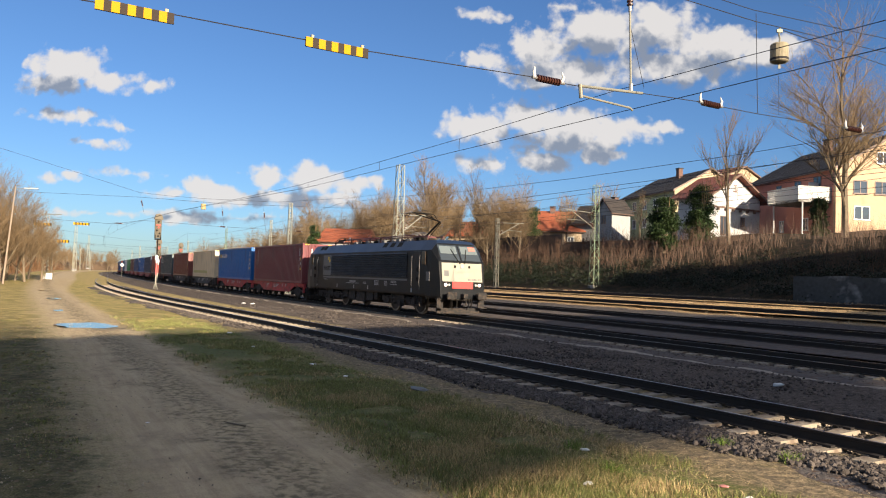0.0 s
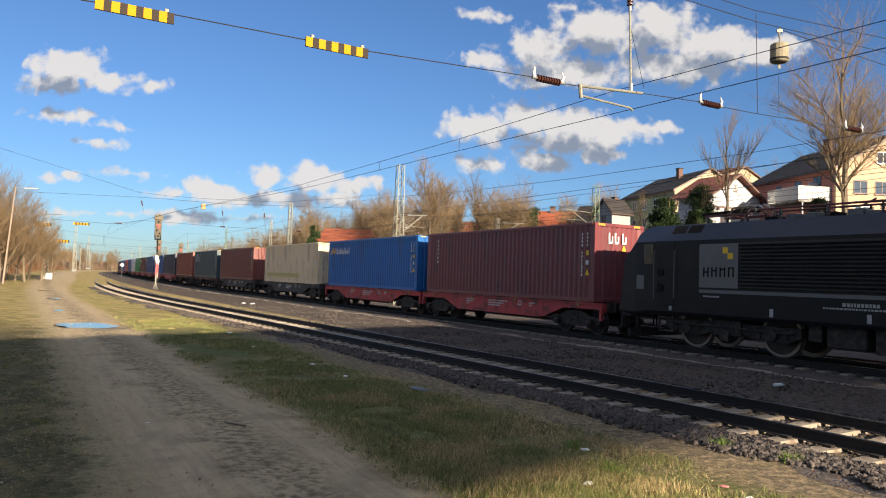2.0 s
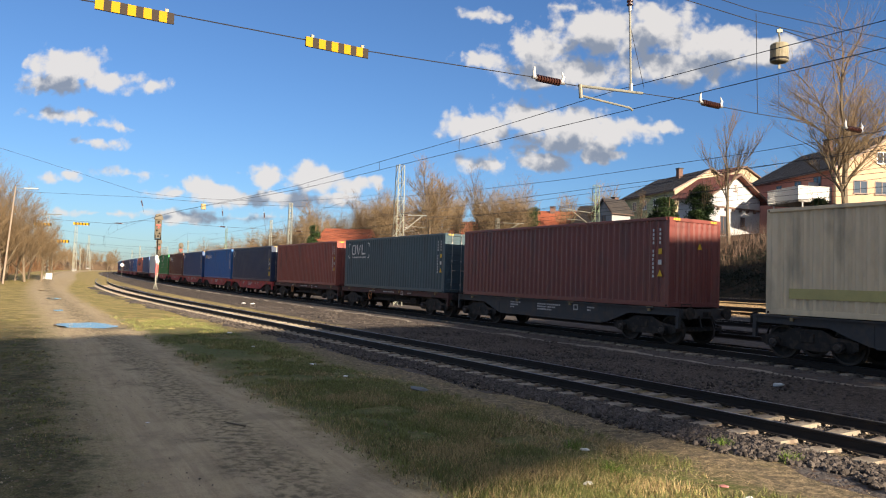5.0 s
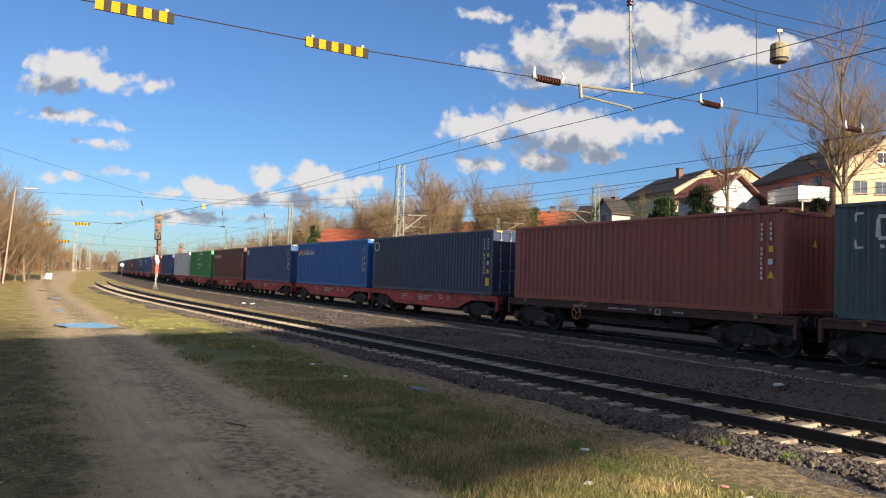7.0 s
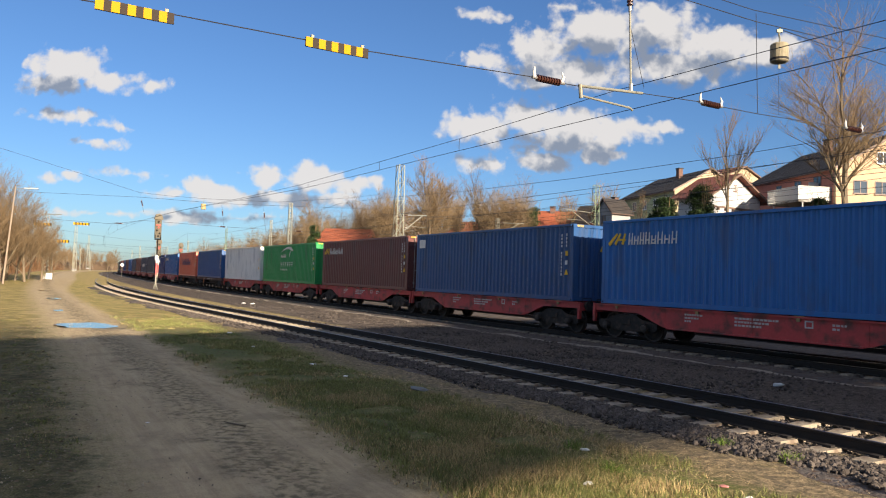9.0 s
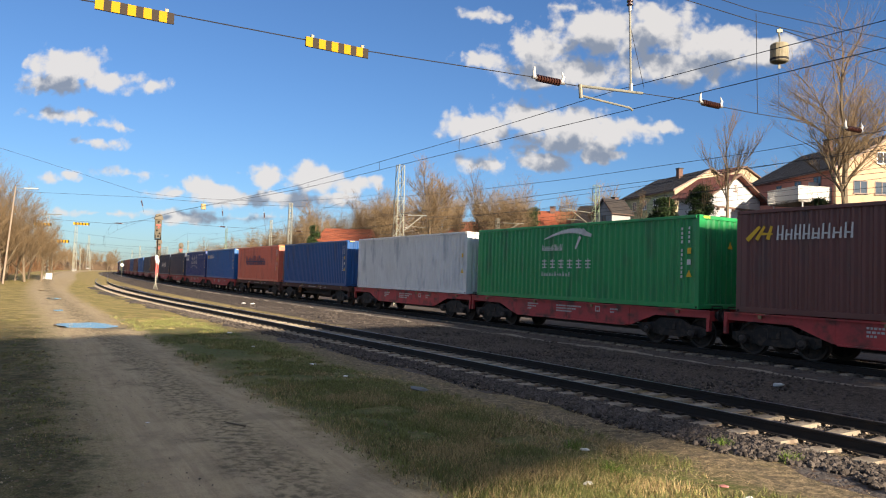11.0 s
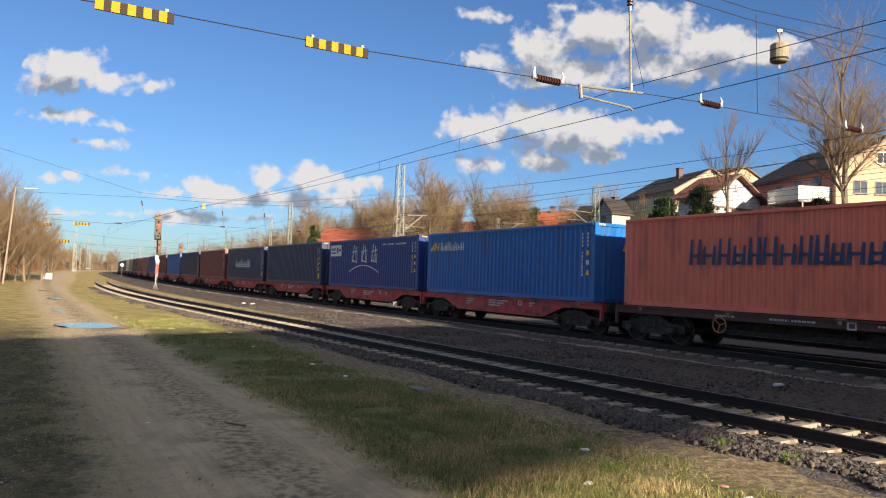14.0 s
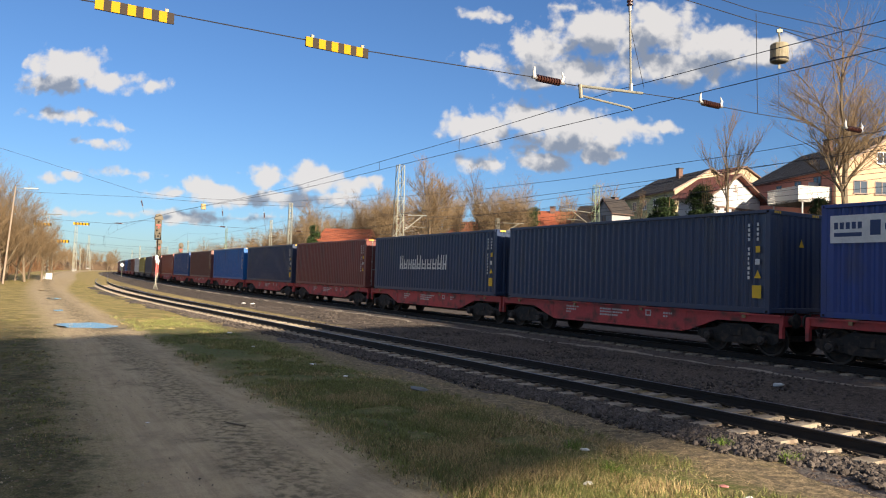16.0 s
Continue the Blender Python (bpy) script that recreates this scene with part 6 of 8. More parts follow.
# far head spans with hanging gear
for s, z in ((118.0, 5.8), (178.0, 5.8), (240.0, 5.8)):
    for dz in (0.0, 1.1):
        wire("span_wire", [(*line_at(s, w)[:2], z + dz + 0.004 * (w - 2) ** 2 * (1 if dz else 0.3)) for w in (-20, -15, -10, -5, 0, 5, 10, 15, 21, 24)], 0.012, "distant cross-span wire over the tracks", group="cross-span wires")
    for w in (-10.4, 0.0, 5.0):
        a = Vector((*line_at(s, w - 0.35)[:2], z + 0.01))
        b = Vector((*line_at(s, w + 0.35)[:2], z + 0.01))
        tagged(part("strain_insulator", insulator_string(Shape(), Vector(), b - a, 0.07, 7), (M_ALU, M_INSUL), m=Matrix.Translation(a)), "dark ribbed insulator in a distant span wire", "insulator", "insulators in the span wires")


def yellow_board(x, y, z, w, h, n, th=28):
    bd = thing("warning_board", "black and yellow striped board high beside the line", "sign", "chequered boards on wires", m=pose(x, y, z, 0, 0, th))
    part("backing", Shape().box(-w / 2, w / 2, -0.03, 0.03, -h / 2, h / 2), M_BLACKB, bd)
    for i in range(n):
        part("yellow_field", Shape().box(-w / 2 + i * w / n, -w / 2 + (i + 0.62) * w / n, -0.04, 0.04, -h / 2 + 0.02, h / 2 - 0.02), M_YELLOW, bd, "yellow field")


build_mast(0, 0, 9.1, "pale lattice mast with crossbar beside the dirt road", (), M_MAST, (0.75, 0.3), 0.3, (-55.0, 100.0))
build_mast(0, 0, 9.7, "pale lattice mast beside the dirt road", (), M_MAST, (0.7, 0.3), 1.4, (-66.3, 130.0))
build_mast(0, 0, 9.5, "pale lattice mast in the distance beside the road", (), M_MAST, (0.7, 0.3), 1.6, (-86.0, 175.0))
yellow_board(-55.5, 99.6, 7.6, 2.1, 0.42, 5)
yellow_board(-55.4, 99.5, 5.35, 1.3, 0.26, 4)
yellow_board(-55.6, 99.5, 4.9, 1.0, 0.24, 3)
yellow_board(-65.2, 129.6, 9.6, 2.6, 0.45, 5)
yellow_board(-67.5, 128.0, 6.3, 1.9, 0.5, 4)
tagged(part("crossbar", Shape().tube([(-1.2, 0, 0), (1.9, 0.3, 0.05)], 0.06, 6).tube([(-1.0, 0, -1.3), (-1.0, 0, -0.9)], 0.05, 6).tube([(1.0, 0, -1.3), (1.0, 0, -0.9)], 0.05, 6), M_GALV, m=pose(-55.0, 99.7, 9.0)), "steel crossbar on top of the lattice mast", "crossbar")

lp = thing("lamp_post", "slim grey lamp post with a long arm beside the bank", "street lamp", m=pose(-43.75, 72.0, 0.2))
part("pole", Shape().tube([(0, 0, -0.3), (0.36, 0, 4.5), (0.75, 0, 9.5)], [0.10, 0.08, 0.06], 10), material("weathered_wood_pole", (0.26, 0.20, 0.15), 0.8, vary=0.2), lp, "weathered wooden pole")
part("arm", Shape().tube([(0.74, 0, 9.3), (2.9, 0, 9.35)], 0.03, 6).tube([(-0.2, 0, 9.3), (0.74, 0, 9.3)], 0.02, 6), M_GALV, lp)
part("lamp_head", Shape().box(1.6, 3.0, -0.1, 0.1, 9.3, 9.40, chamfer=0.03), M_WHITE, lp)
cb = thing("relay_cabinet", "small white relay cabinet beside the dirt road", "cabinet", m=pose(-51.7, 95.0, 0.1, 0, 0, 28))
part("body", Shape().box(-0.38, 0.38, -0.22, 0.22, 0, 0.8, chamfer=0.03), M_WHITE, cb)
part("roof", Shape().box(-0.43, 0.43, -0.27, 0.27, 0.8, 0.86, chamfer=0.02), M_GALV, cb)


def build_signal(s, w, top, label, scale=1.0):
    x, y, th = line_at(s, w)
    zb = ground_z(s, w)
    sg = thing("railway_signal", label, "railway signal", "signals", m=pose(x, y, zb, 0, 0, math.degrees(th)))
    h = top - zb
    bands = [(0.5, 1.55, M_GALV), (1.55, 2.75, M_RED), (2.75, 3.6, M_WHITE), (3.6, h - 2.75, M_BLACKB)]
    for a, b, m in bands:
        part("post_section", Shape().box(-0.065, 0.065, -0.06, 0.06, a, b), m, sg, {M_RED: "red band of the post", M_WHITE: "white band of the post"}.get(m, "weathered grey section of the post"))
    part("foot", Shape().tube([(-0.25, 0, -0.1), (-0.05, 0, 0.55)], 0.05, 6).tube([(0.25, 0, -0.1), (0.05, 0, 0.55)], 0.05, 6).tube([(0, 0.25, -0.1), (0, 0.03, 0.55)], 0.05, 6), M_GALV, sg)
    part("number_plate", Shape().box(-0.16, 0.16, -0.1, -0.08, 3.1, 3.5), M_WHITE, sg)
    part("bracket", Shape().box(-0.3, 0.3, -0.12, 0.12, h - 2.75, h - 2.6).box(-0.3, -0.25, -0.3, 0.1, h - 2.75, h - 2.2).box(0.25, 0.3, -0.3, 0.1, h - 2.75, h - 2.2), M_BLACKB, sg)
    head = part("signal_head", Shape().box(-0.33, 0.33, -0.12, 0.12, h - 2.55, h - 0.6, chamfer=0.03), material("signal_back", (0.10, 0.085, 0.06), 0.8, vary=0.3, scale=4), sg, "dark weathered signal screen")
    part("hood", Shape().prism([(-0.45, h - 0.62), (0.45, h - 0.62), (0.28, h - 0.1), (0.0, h), (-0.28, h - 0.1)], -0.3, 0.1), material("signal_hood", (0.13, 0.11, 0.08), 0.8, vary=0.3, scale=4), sg)
    for i, (dx, dz, m) in enumerate(((0, -0.85, M_LENS), (-0.14, -1.2, M_RED), (0.14, -1.2, M_RED), (0, -1.45, M_RED), (-0.14, -1.75, M_LENS), (0.14, -2.05, M_LENS), (0, -2.35, M_LENS))):
        part("lamp_shade", Shape().tube([(dx, -0.12, h + dz), (dx, -0.32, h + dz)], [0.09, 0.08], 12), m if m is M_RED else M_BLACKB, head)
    return sg


build_signal(58.0, -6.6, 7.7, "dark main signal on a red and white post")
build_signal(92.0, -2.2, 6.4, "second dark signal on a post farther along")
build_signal(109.0, 3.2, 6.6, "distant signal rising behind the wagons")
dm = thing("disc_board", "white diamond board beside the distant track", "sign", m=pose(*line_at(152, -3.6)[:2], 0, 0, 0, 28))
part("plate", Shape().box(-0.33, 0.33, -0.03, 0.03, -0.33, 0.33, m=Matrix.Translation((0, 0, 2.6)) @ Matrix.Rotation(radians(45), 4, "Y")), M_WHITE, dm)
part("post", Shape().tube([(0, 0.05, 0), (0, 0.05, 2.6)], 0.05, 6), M_GALV, dm)
# ---- houses on the bank ----
M_ROOF_DARK = material("dark_roof_tiles", (0.027, 0.022, 0.021), 0.75, vary=0.3, scale=0.7, fine=3.5, bump=0.03, dirt=(0.042, 0.036, 0.03), dirt_amount=0.4)
M_ROOF_BROWN = material("brown_roof_tiles", (0.22, 0.070, 0.048), 0.75, vary=0.3, scale=0.7, fine=3.5, bump=0.03, dirt=(0.07, 0.05, 0.04), dirt_amount=0.4)
M_ROOF_RED = material("orange_red_roof_tiles", (0.26, 0.070, 0.030), 0.8, vary=0.3, scale=0.7, fine=3.5, bump=0.03, dirt=(0.25, 0.08, 0.04), dirt_amount=0.4)
M_PLASTER = {k: material("plaster_" + k, c, 0.9, vary=0.1, scale=0.5, fine=6, dirt=tuple(v * 0.8 for v in c), dirt_amount=0.3) for k, c in
             {"white": (0.46, 0.465, 0.47), "peach": (0.45, 0.315, 0.205), "pink": (0.50, 0.21, 0.15), "green": (0.36, 0.41, 0.26), "cream": (0.42, 0.335, 0.225), "grey": (0.30, 0.30, 0.30)}.items()}
M_CHIMNEY = material("sooty_brick", (0.13, 0.075, 0.06), 0.9, vary=0.3, scale=2, fine=12)
M_FRAME = material("window_frame_white", (0.70, 0.70, 0.68), 0.5, vary=0.08)
M_FRAME_DARK = material("window_frame_dark", (0.14, 0.09, 0.07), 0.5, vary=0.1)
M_PANE = glass("window_pane", (0.05, 0.06, 0.075), 0.06)


def wall_window(parent, m, w, h, dark=False, cross=True):
    """A window on a wall: m puts x along the wall, y outwards, z up, from the window's middle."""
    fr = Shape()
    t = 0.09
    fr.box(-w / 2, w / 2, -0.02, 0.05, -h / 2, -h / 2 + t).box(-w / 2, w / 2, -0.02, 0.05, h / 2 - t, h / 2).box(-w / 2, -w / 2 + t, -0.02, 0.05, -h / 2 + t, h / 2 - t).box(w / 2 - t, w / 2, -0.02, 0.05, -h / 2 + t, h / 2 - t)
    if cross:
        fr.box(-t / 2, t / 2, -0.02, 0.05, -h / 2 + t, h / 2 - t)
    wn = part("window", fr, M_FRAME_DARK if dark else M_FRAME, parent, m=m)
    part("pane", Shape().box(-w / 2 + t, w / 2 - t, 0.005, 0.02, -h / 2 + t, h / 2 - t), M_PANE, wn)
    part("sill", Shape().box(-w / 2 - 0.08, w / 2 + 0.08, -0.02, 0.16, -h / 2 - 0.06, -h / 2), M_FRAME_DARK if dark else M_FRAME, wn)
    return wn


def build_house(name, label, x, y, z, L, W, eave, ridge, wall, roof, turn=120.6, gable_wall=None, over=0.5, wins_gable=(), wins_long=(), chimney=None, half_hip=0.0):
    """Ridge along local x; the near gable stands at x = 0, the long wall that faces the road at y = +W/2."""
    ho = thing(name, label, "house", "houses on the bank", m=pose(x, y, z, 0, 0, turn))
    t = 0.35
    dz = (ridge - eave)
    g = gable_wall or wall
    for gx, mat in ((0.0, g), (L - t, g)):
        part("gable_wall", Shape().add([(gx, -W / 2, -3), (gx, W / 2, -3), (gx, W / 2, eave), (gx, 0, ridge), (gx, -W / 2, eave), (gx + t, -W / 2, -3), (gx + t, W / 2, -3), (gx + t, W / 2, eave), (gx + t, 0, ridge), (gx + t, -W / 2, eave)],
                                       [(0, 4, 3, 2, 1), (5, 6, 7, 8, 9), (0, 1, 6, 5), (1, 2, 7, 6), (2, 3, 8, 7), (3, 4, 9, 8), (4, 0, 5, 9)]), M_PLASTER[mat], ho)
    for sy in (-1, 1):
        part("long_wall", Shape().box(t, L - t, sy * W / 2 - t * (sy > 0), sy * W / 2 + t * (sy < 0), -3, eave), M_PLASTER[wall], ho)
        sl = dz / (W / 2)
        a, b = (0.0, ridge + 0.06), (sy * (W / 2 + over), eave - over * sl + 0.06)
        vs = []
        for xx in (-over, L + over):
            vs += [(xx, a[0], a[1]), (xx, b[0], b[1]), (xx, b[0], b[1] + 0.2), (xx, a[0], a[1] + 0.22)]
        part("roof_slope", Shape().add(vs, [(0, 1, 2, 3), (7, 6, 5, 4), (0, 4, 5, 1), (1, 5, 6, 2), (2, 6, 7, 3), (3, 7, 4, 0)]), roof, ho)
        part("gutter", Shape().tube([(-over, b[0], b[1] + 0.02), (L + over, b[0], b[1] + 0.02)], 0.07, 6), M_FRAME_DARK, ho)
        # courses of roof tiles
        tiles = Shape()
        n = int(math.hypot(W / 2 + over, dz) / 0.36)
        for i in range(n):
            q0, q1 = i / n, (i + 1) / n
            p0 = (a[0] + (b[0] - a[0]) * q0, a[1] + (b[1] - a[1]) * q0)
            p1 = (a[0] + (b[0] - a[0]) * q1, a[1] + (b[1] - a[1]) * q1)
            vs = [(-over, p0[0], p0[1] + 0.215), (L + over, p0[0], p0[1] + 0.215), (L + over, p1[0], p1[1] + 0.25), (-over, p1[0], p1[1] + 0.25), (-over, p1[0], p1[1] + 0.2), (L + over, p1[0], p1[1] + 0.2)]
            tiles.add(vs, [(0, 3, 2, 1), (3, 4, 5, 2)] if sy > 0 else [(0, 1, 2, 3), (3, 2, 5, 4)])
        tagged(part("tile_course", tiles, roof, ho), kind="stuff")
        part("verge_board", Shape().add([(-over - 0.03, a[0], a[1] - 0.05), (-over - 0.03, b[0], b[1] - 0.05), (-over - 0.03, b[0], b[1] + 0.2), (-over - 0.03, a[0], a[1] + 0.22), (-over, a[0], a[1] - 0.05), (-over, b[0], b[1] - 0.05), (-over, b[0], b[1] + 0.2), (-over, a[0], a[1] + 0.22)],
                                        [(0, 1, 2, 3), (7, 6, 5, 4), (0, 4, 5, 1), (1, 5, 6, 2), (2, 6, 7, 3), (3, 7, 4, 0)]), M_FRAME_DARK, ho)
    face = Matrix(((0, -1, 0, 0), (1, 0, 0, 0), (0, 0, 1, 0), (0, 0, 0, 1)))      # x along the gable, y outwards (-x)
    gm = Matrix(((0, -1, 0, -0.005), (-1, 0, 0, 0), (0, 0, 1, 0), (0, 0, 0, 1)))
    for u, v, w, h, dark in wins_gable:
        wall_window(ho, Matrix.Translation((0, u, v)) @ gm, w, h, dark)
    lm = Matrix(((-1, 0, 0, 0), (0, 1, 0, W / 2 + 0.005), (0, 0, 1, 0), (0, 0, 0, 1)))
    for u, v, w, h, dark in wins_long:
        wall_window(ho, Matrix.Translation((u, 0, v)) @ lm, w, h, dark)
    if chimney:
        cx, cy, ch = chimney
        c = part("chimney", Shape().box(cx - 0.4, cx + 0.4, cy - 0.35, cy + 0.35, ridge - 1.2, ridge + ch), M_CHIMNEY, ho)
        part("chimney_cap", Shape().box(cx - 0.5, cx + 0.5, cy - 0.45, cy + 0.45, ridge + ch, ridge + ch + 0.12), M_ROOF_DARK, c)
    return ho


# peach house with the balcony
ho = build_house("house", "peach plastered house with dark roof and white balcony on the bank", 49.12, 78.2, 7.82, 15.6, 14.4, 7.38, 11.4, "pink", M_ROOF_DARK, turn=98.6, gable_wall="peach",
                 wins_gable=((4.3, 5.4, 1.7, 1.45, True), (1.7, 5.4, 1.7, 1.45, True), (4.1, 2.6, 1.9, 1.5, False), (1.6, 8.7, 1.5, 1.3, False), (-2.0, 5.4, 1.7, 1.45, True)),
                 wins_long=((3.0, 5.9, 1.3, 1.8, True), (6.4, 5.7, 1.2, 2.0, True), (10.0, 5.9, 1.1, 1.4, True), (5.0, 1.6, 1.0, 1.4, False), (9.4, 1.6, 0.9, 1.4, False)), chimney=(9.0, 1.5, 0.9))
B0, B1, BY = 0.7, 6.2, 7.2 + 3.9
for i in range(7):
    part("balcony_board", Shape().box(B0, B1, BY, BY + 0.05, 3.85 + i * 0.2, 3.85 + i * 0.2 + 0.17), M_WHITE, ho)
    part("balcony_board", Shape().box(B0 - 0.05, B0, 7.2, BY + 0.05, 3.85 + i * 0.2, 3.85 + i * 0.2 + 0.17), M_WHITE, ho)
    part("balcony_board", Shape().box(B1, B1 + 0.05, 7.2, BY + 0.05, 3.85 + i * 0.2, 3.85 + i * 0.2 + 0.17), M_WHITE, ho)
part("balcony_floor", Shape().box(B0, B1, 7.2, BY, 3.6, 3.82), M_CONCRETE, ho)
part("balcony_rail", Shape().box(B0 - 0.1, B1 + 0.1, BY - 0.04, BY + 0.1, 5.26, 5.32), M_WHITE, ho)
part("balcony_rail", Shape().box(B0 - 0.1, B0 + 0.04, 7.2, BY - 0.05, 5.26, 5.32), M_WHITE, ho)
for xx in (B0 + 0.2, B1 - 0.2):
    part("balcony_post", Shape().tube([(xx, BY - 0.6, -3), (xx, BY - 0.6, 3.6)], 0.09, 8), M_WHITE, ho)
part("balcony_screen", Shape().box(B0 + 2.1, B0 + 2.17, 7.2, 8.4, 5.3, 6.1), M_PLASTER["white"], ho)

ho = build_house("house", "small white house with brown roof and timber gable", 34.15, 84.5, 7.71, 4.4, 9.17, 4.73, 7.32, "white", M_ROOF_BROWN, over=0.8, wins_gable=((2.0, 1.4, 1.2, 2.2, True), (-1.4, 2.0, 0.75, 1.1, True), (0, 5.9, 0.6, 0.8, True)), wins_long=((2.4, 2.6, 1.1, 1.2, False),))
part("timber_beam", Shape().box(-0.12, 0.02, -4.6, 4.6, 3.4, 3.6), M_FRAME_DARK, ho, "dark timber beam")
for yy in (-3.4, -2.1, -0.8, 0.5, 1.8, 3.1):
    part("timber_bracket", Shape().box(-0.3, 0.0, yy - 0.08, yy + 0.08, 3.1, 3.4), M_FRAME_DARK, ho, "dark timber bracket")
for i in range(9):
    part("gable_plank", Shape().box(-0.03, -0.005, -4.4 + 0.0 + max(0, i - 3) * 0.75, 4.4 - max(0, i - 3) * 0.75, 3.65 + i * 0.36, 3.65 + i * 0.36 + 0.34), M_PLASTER["white"], ho)
build_house("house", "long pale green house with dark roof behind the ivy", 40.31, 109.0, 9.52, 15.0, 12.3, 6.8, 10.16, "green", M_ROOF_DARK, turn=104.9, gable_wall="cream", wins_long=[(2 + 3.2 * i, v, 1.1, 1.5, False) for i in range(4) for v in (2.3, 5.2)], wins_gable=((2, 5.6, 1.2, 1.3, False),), chimney=(6.0, 1.5, 0.9))
build_house("house", "cream gabled house with brown roof behind the white house", 53.9, 129.6, 11.4, 13.0, 10.4, 10.1, 12.3, "cream", M_ROOF_BROWN, turn=116.8, wins_gable=((2, 9.0, 1.2, 1.3, False),))
build_house("house", "small house with dark slated roof and grey gable", 23.1, 104.0, 8.21, 3.6, 3.3, 4.0, 5.82, "grey", M_ROOF_DARK, turn=30, over=0.35, wins_gable=((0, 3.0, 0.8, 1.2, True),), chimney=(2.6, 0.5, 0.5))
build_house("house", "dark roofed grey house behind the mast", 26.5, 116.0, 7.6, 5.0, 5.0, 4.2, 6.8, "grey", M_ROOF_DARK, turn=135)
build_house("house", "house with a broad orange tiled roof behind the trees", 23.4, 122.0, 7.5, 10.4, 11.0, 2.8, 6.2, "cream", M_ROOF_RED, turn=172, chimney=(5.0, 0.5, 0.9), wins_long=[(2 + 2.6 * i, 1.2, 1.1, 1.3, False) for i in range(3)])
build_house("house", "long low house with red tiled roof and grey walls", -11.5, 132.0, 4.6, 10.0, 11.0, 3.2, 5.6, "grey", M_ROOF_RED, turn=172, wins_long=[(2 + 3.4 * i, 1.6, 1.3, 1.6, False) for i in range(2)])
build_house("house", "brown gabled house with red tiled roof among bare trees", -7.0, 130.0, 4.6, 14.0, 9.0, 3.4, 7.4, "grey", M_ROOF_BROWN, turn=110, wins_gable=((2, 1.6, 1.2, 1.4, False), (-2, 1.6, 1.2, 1.4, False)))
build_house("house", "house with red tiled roof deep among bare trees", 14.0, 150.0, 7.0, 12.0, 10.0, 4.0, 7.0, "cream", M_ROOF_RED, turn=150)

# unseen tall house added farther along the bank to shade the slope
x0, y0, _ = line_at(-44, 30)
build_house("house", "unseen tall house added along the bank to shade the slope", x0, y0, 7.0, 16.0, 13.0, 8.0, 11.5, "grey", M_ROOF_DARK)

# retaining wall and garden wall
def build_walls():
    sh = Shape()
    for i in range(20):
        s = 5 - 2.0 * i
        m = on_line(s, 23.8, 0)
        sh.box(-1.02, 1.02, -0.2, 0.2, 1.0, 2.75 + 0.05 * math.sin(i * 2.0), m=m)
    # dark base and pale patches put shade and dappled light into the concrete
    tagged(part("retaining_wall", sh, material("shaded_concrete", (0.045, 0.05, 0.052), 0.9, vary=0.6, scale=0.35, fine=5, bump=0.01, dirt=(0.30, 0.31, 0.31), dirt_amount=0.22)), "concrete retaining wall at the foot of the bank, shade put in its colour", "wall", kind="structure")
    g = Shape()
    for i in range(30):
        s = 90 - 2.0 * i
        m = on_line(s, 37.0, 0)
        g.box(-1.01, 1.01, -0.12, 0.12, 3.5, ground_z(s, 37.0) + (1.9 if s > 44 else 0.6), m=m)
    tagged(part("garden_wall", g, material("dark_wood_fence", (0.050, 0.042, 0.036), 0.9, vary=0.35, scale=1.0, fine=9)), "dark garden fence along the top of the bank", "fence", kind="structure")


build_walls()


# ---- trees ----
def bare_tree(seed, h, spread=1.0, levels=5, first=0.28, kids=(7, 5, 5, 4), twig_r=0.012, lean=0.0):
    """Trunk and limbs in one shape, twigs in another."""
    rnd = random.Random(seed)
    wood, twigs = Shape(), Shape()

    def grow(p, d, ln, r, lev):
        n = 4 if lev == 0 else 3
        pts, q = [p], p
        dd = d.copy()
        for i in range(n):
            dd = (dd + Vector((rnd.uniform(-1, 1), rnd.uniform(-1, 1), rnd.uniform(-0.5, 0.9))) * (0.10 if lev == 0 else 0.17)).normalized()
            q = q + dd * (ln / n)
            pts.append(q)
        end = 0.5 if lev < 2 else 0.35
        radii = [r * (1 - (1 - end) * i / n) for i in range(n + 1)]
        (wood if lev < 2 else twigs).tube([tuple(v) for v in pts], radii, 7 if lev == 0 else (5 if lev == 1 else 3), caps=False)
        if lev >= levels - 1:
            return
        k = kids[min(lev, len(kids) - 1)]
        for i in range(k):
            t = (first if lev == 0 else 0.25) + (1 - (first if lev == 0 else 0.25)) * (i + rnd.random() * 0.7) / k
            j = min(int(t * n), n - 1)
            b = pts[j].lerp(pts[j + 1], t * n - j)
            out = Vector((rnd.uniform(-1, 1), rnd.uniform(-1, 1), 0.05)).normalized()
            nd = (dd * rnd.uniform(0.5, 0.9) + out * rnd.uniform(0.55, 0.95) * spread + Vector((0, 0, 0.25))).normalized()
            grow(b, nd, ln * rnd.uniform(0.5, 0.72) * (1.0 if lev else 0.85), max(r * (0.55 if lev else 0.45) * (1 - 0.35 * t), twig_r * 0.6), lev + 1)
        grow(pts[-1], dd, ln * 0.6, radii[-1] * 0.9, lev + 1)

    grow(Vector((0, 0, -0.3)), Vector((lean, 0, 1)).normalized(), h * 0.52, h * 0.017, 0)
    return wood, twigs


def make_tree(label, seed, h, m, **kw):
    wood, twigs = bare_tree(seed, h, **kw)
    tr = thing("bare_tree", label, "tree", "bare trees", m=m)
    part("trunk", wood, M_BARK, tr)
    part("crown", twigs, M_TWIG, tr, "leafless twigs")
    return tr


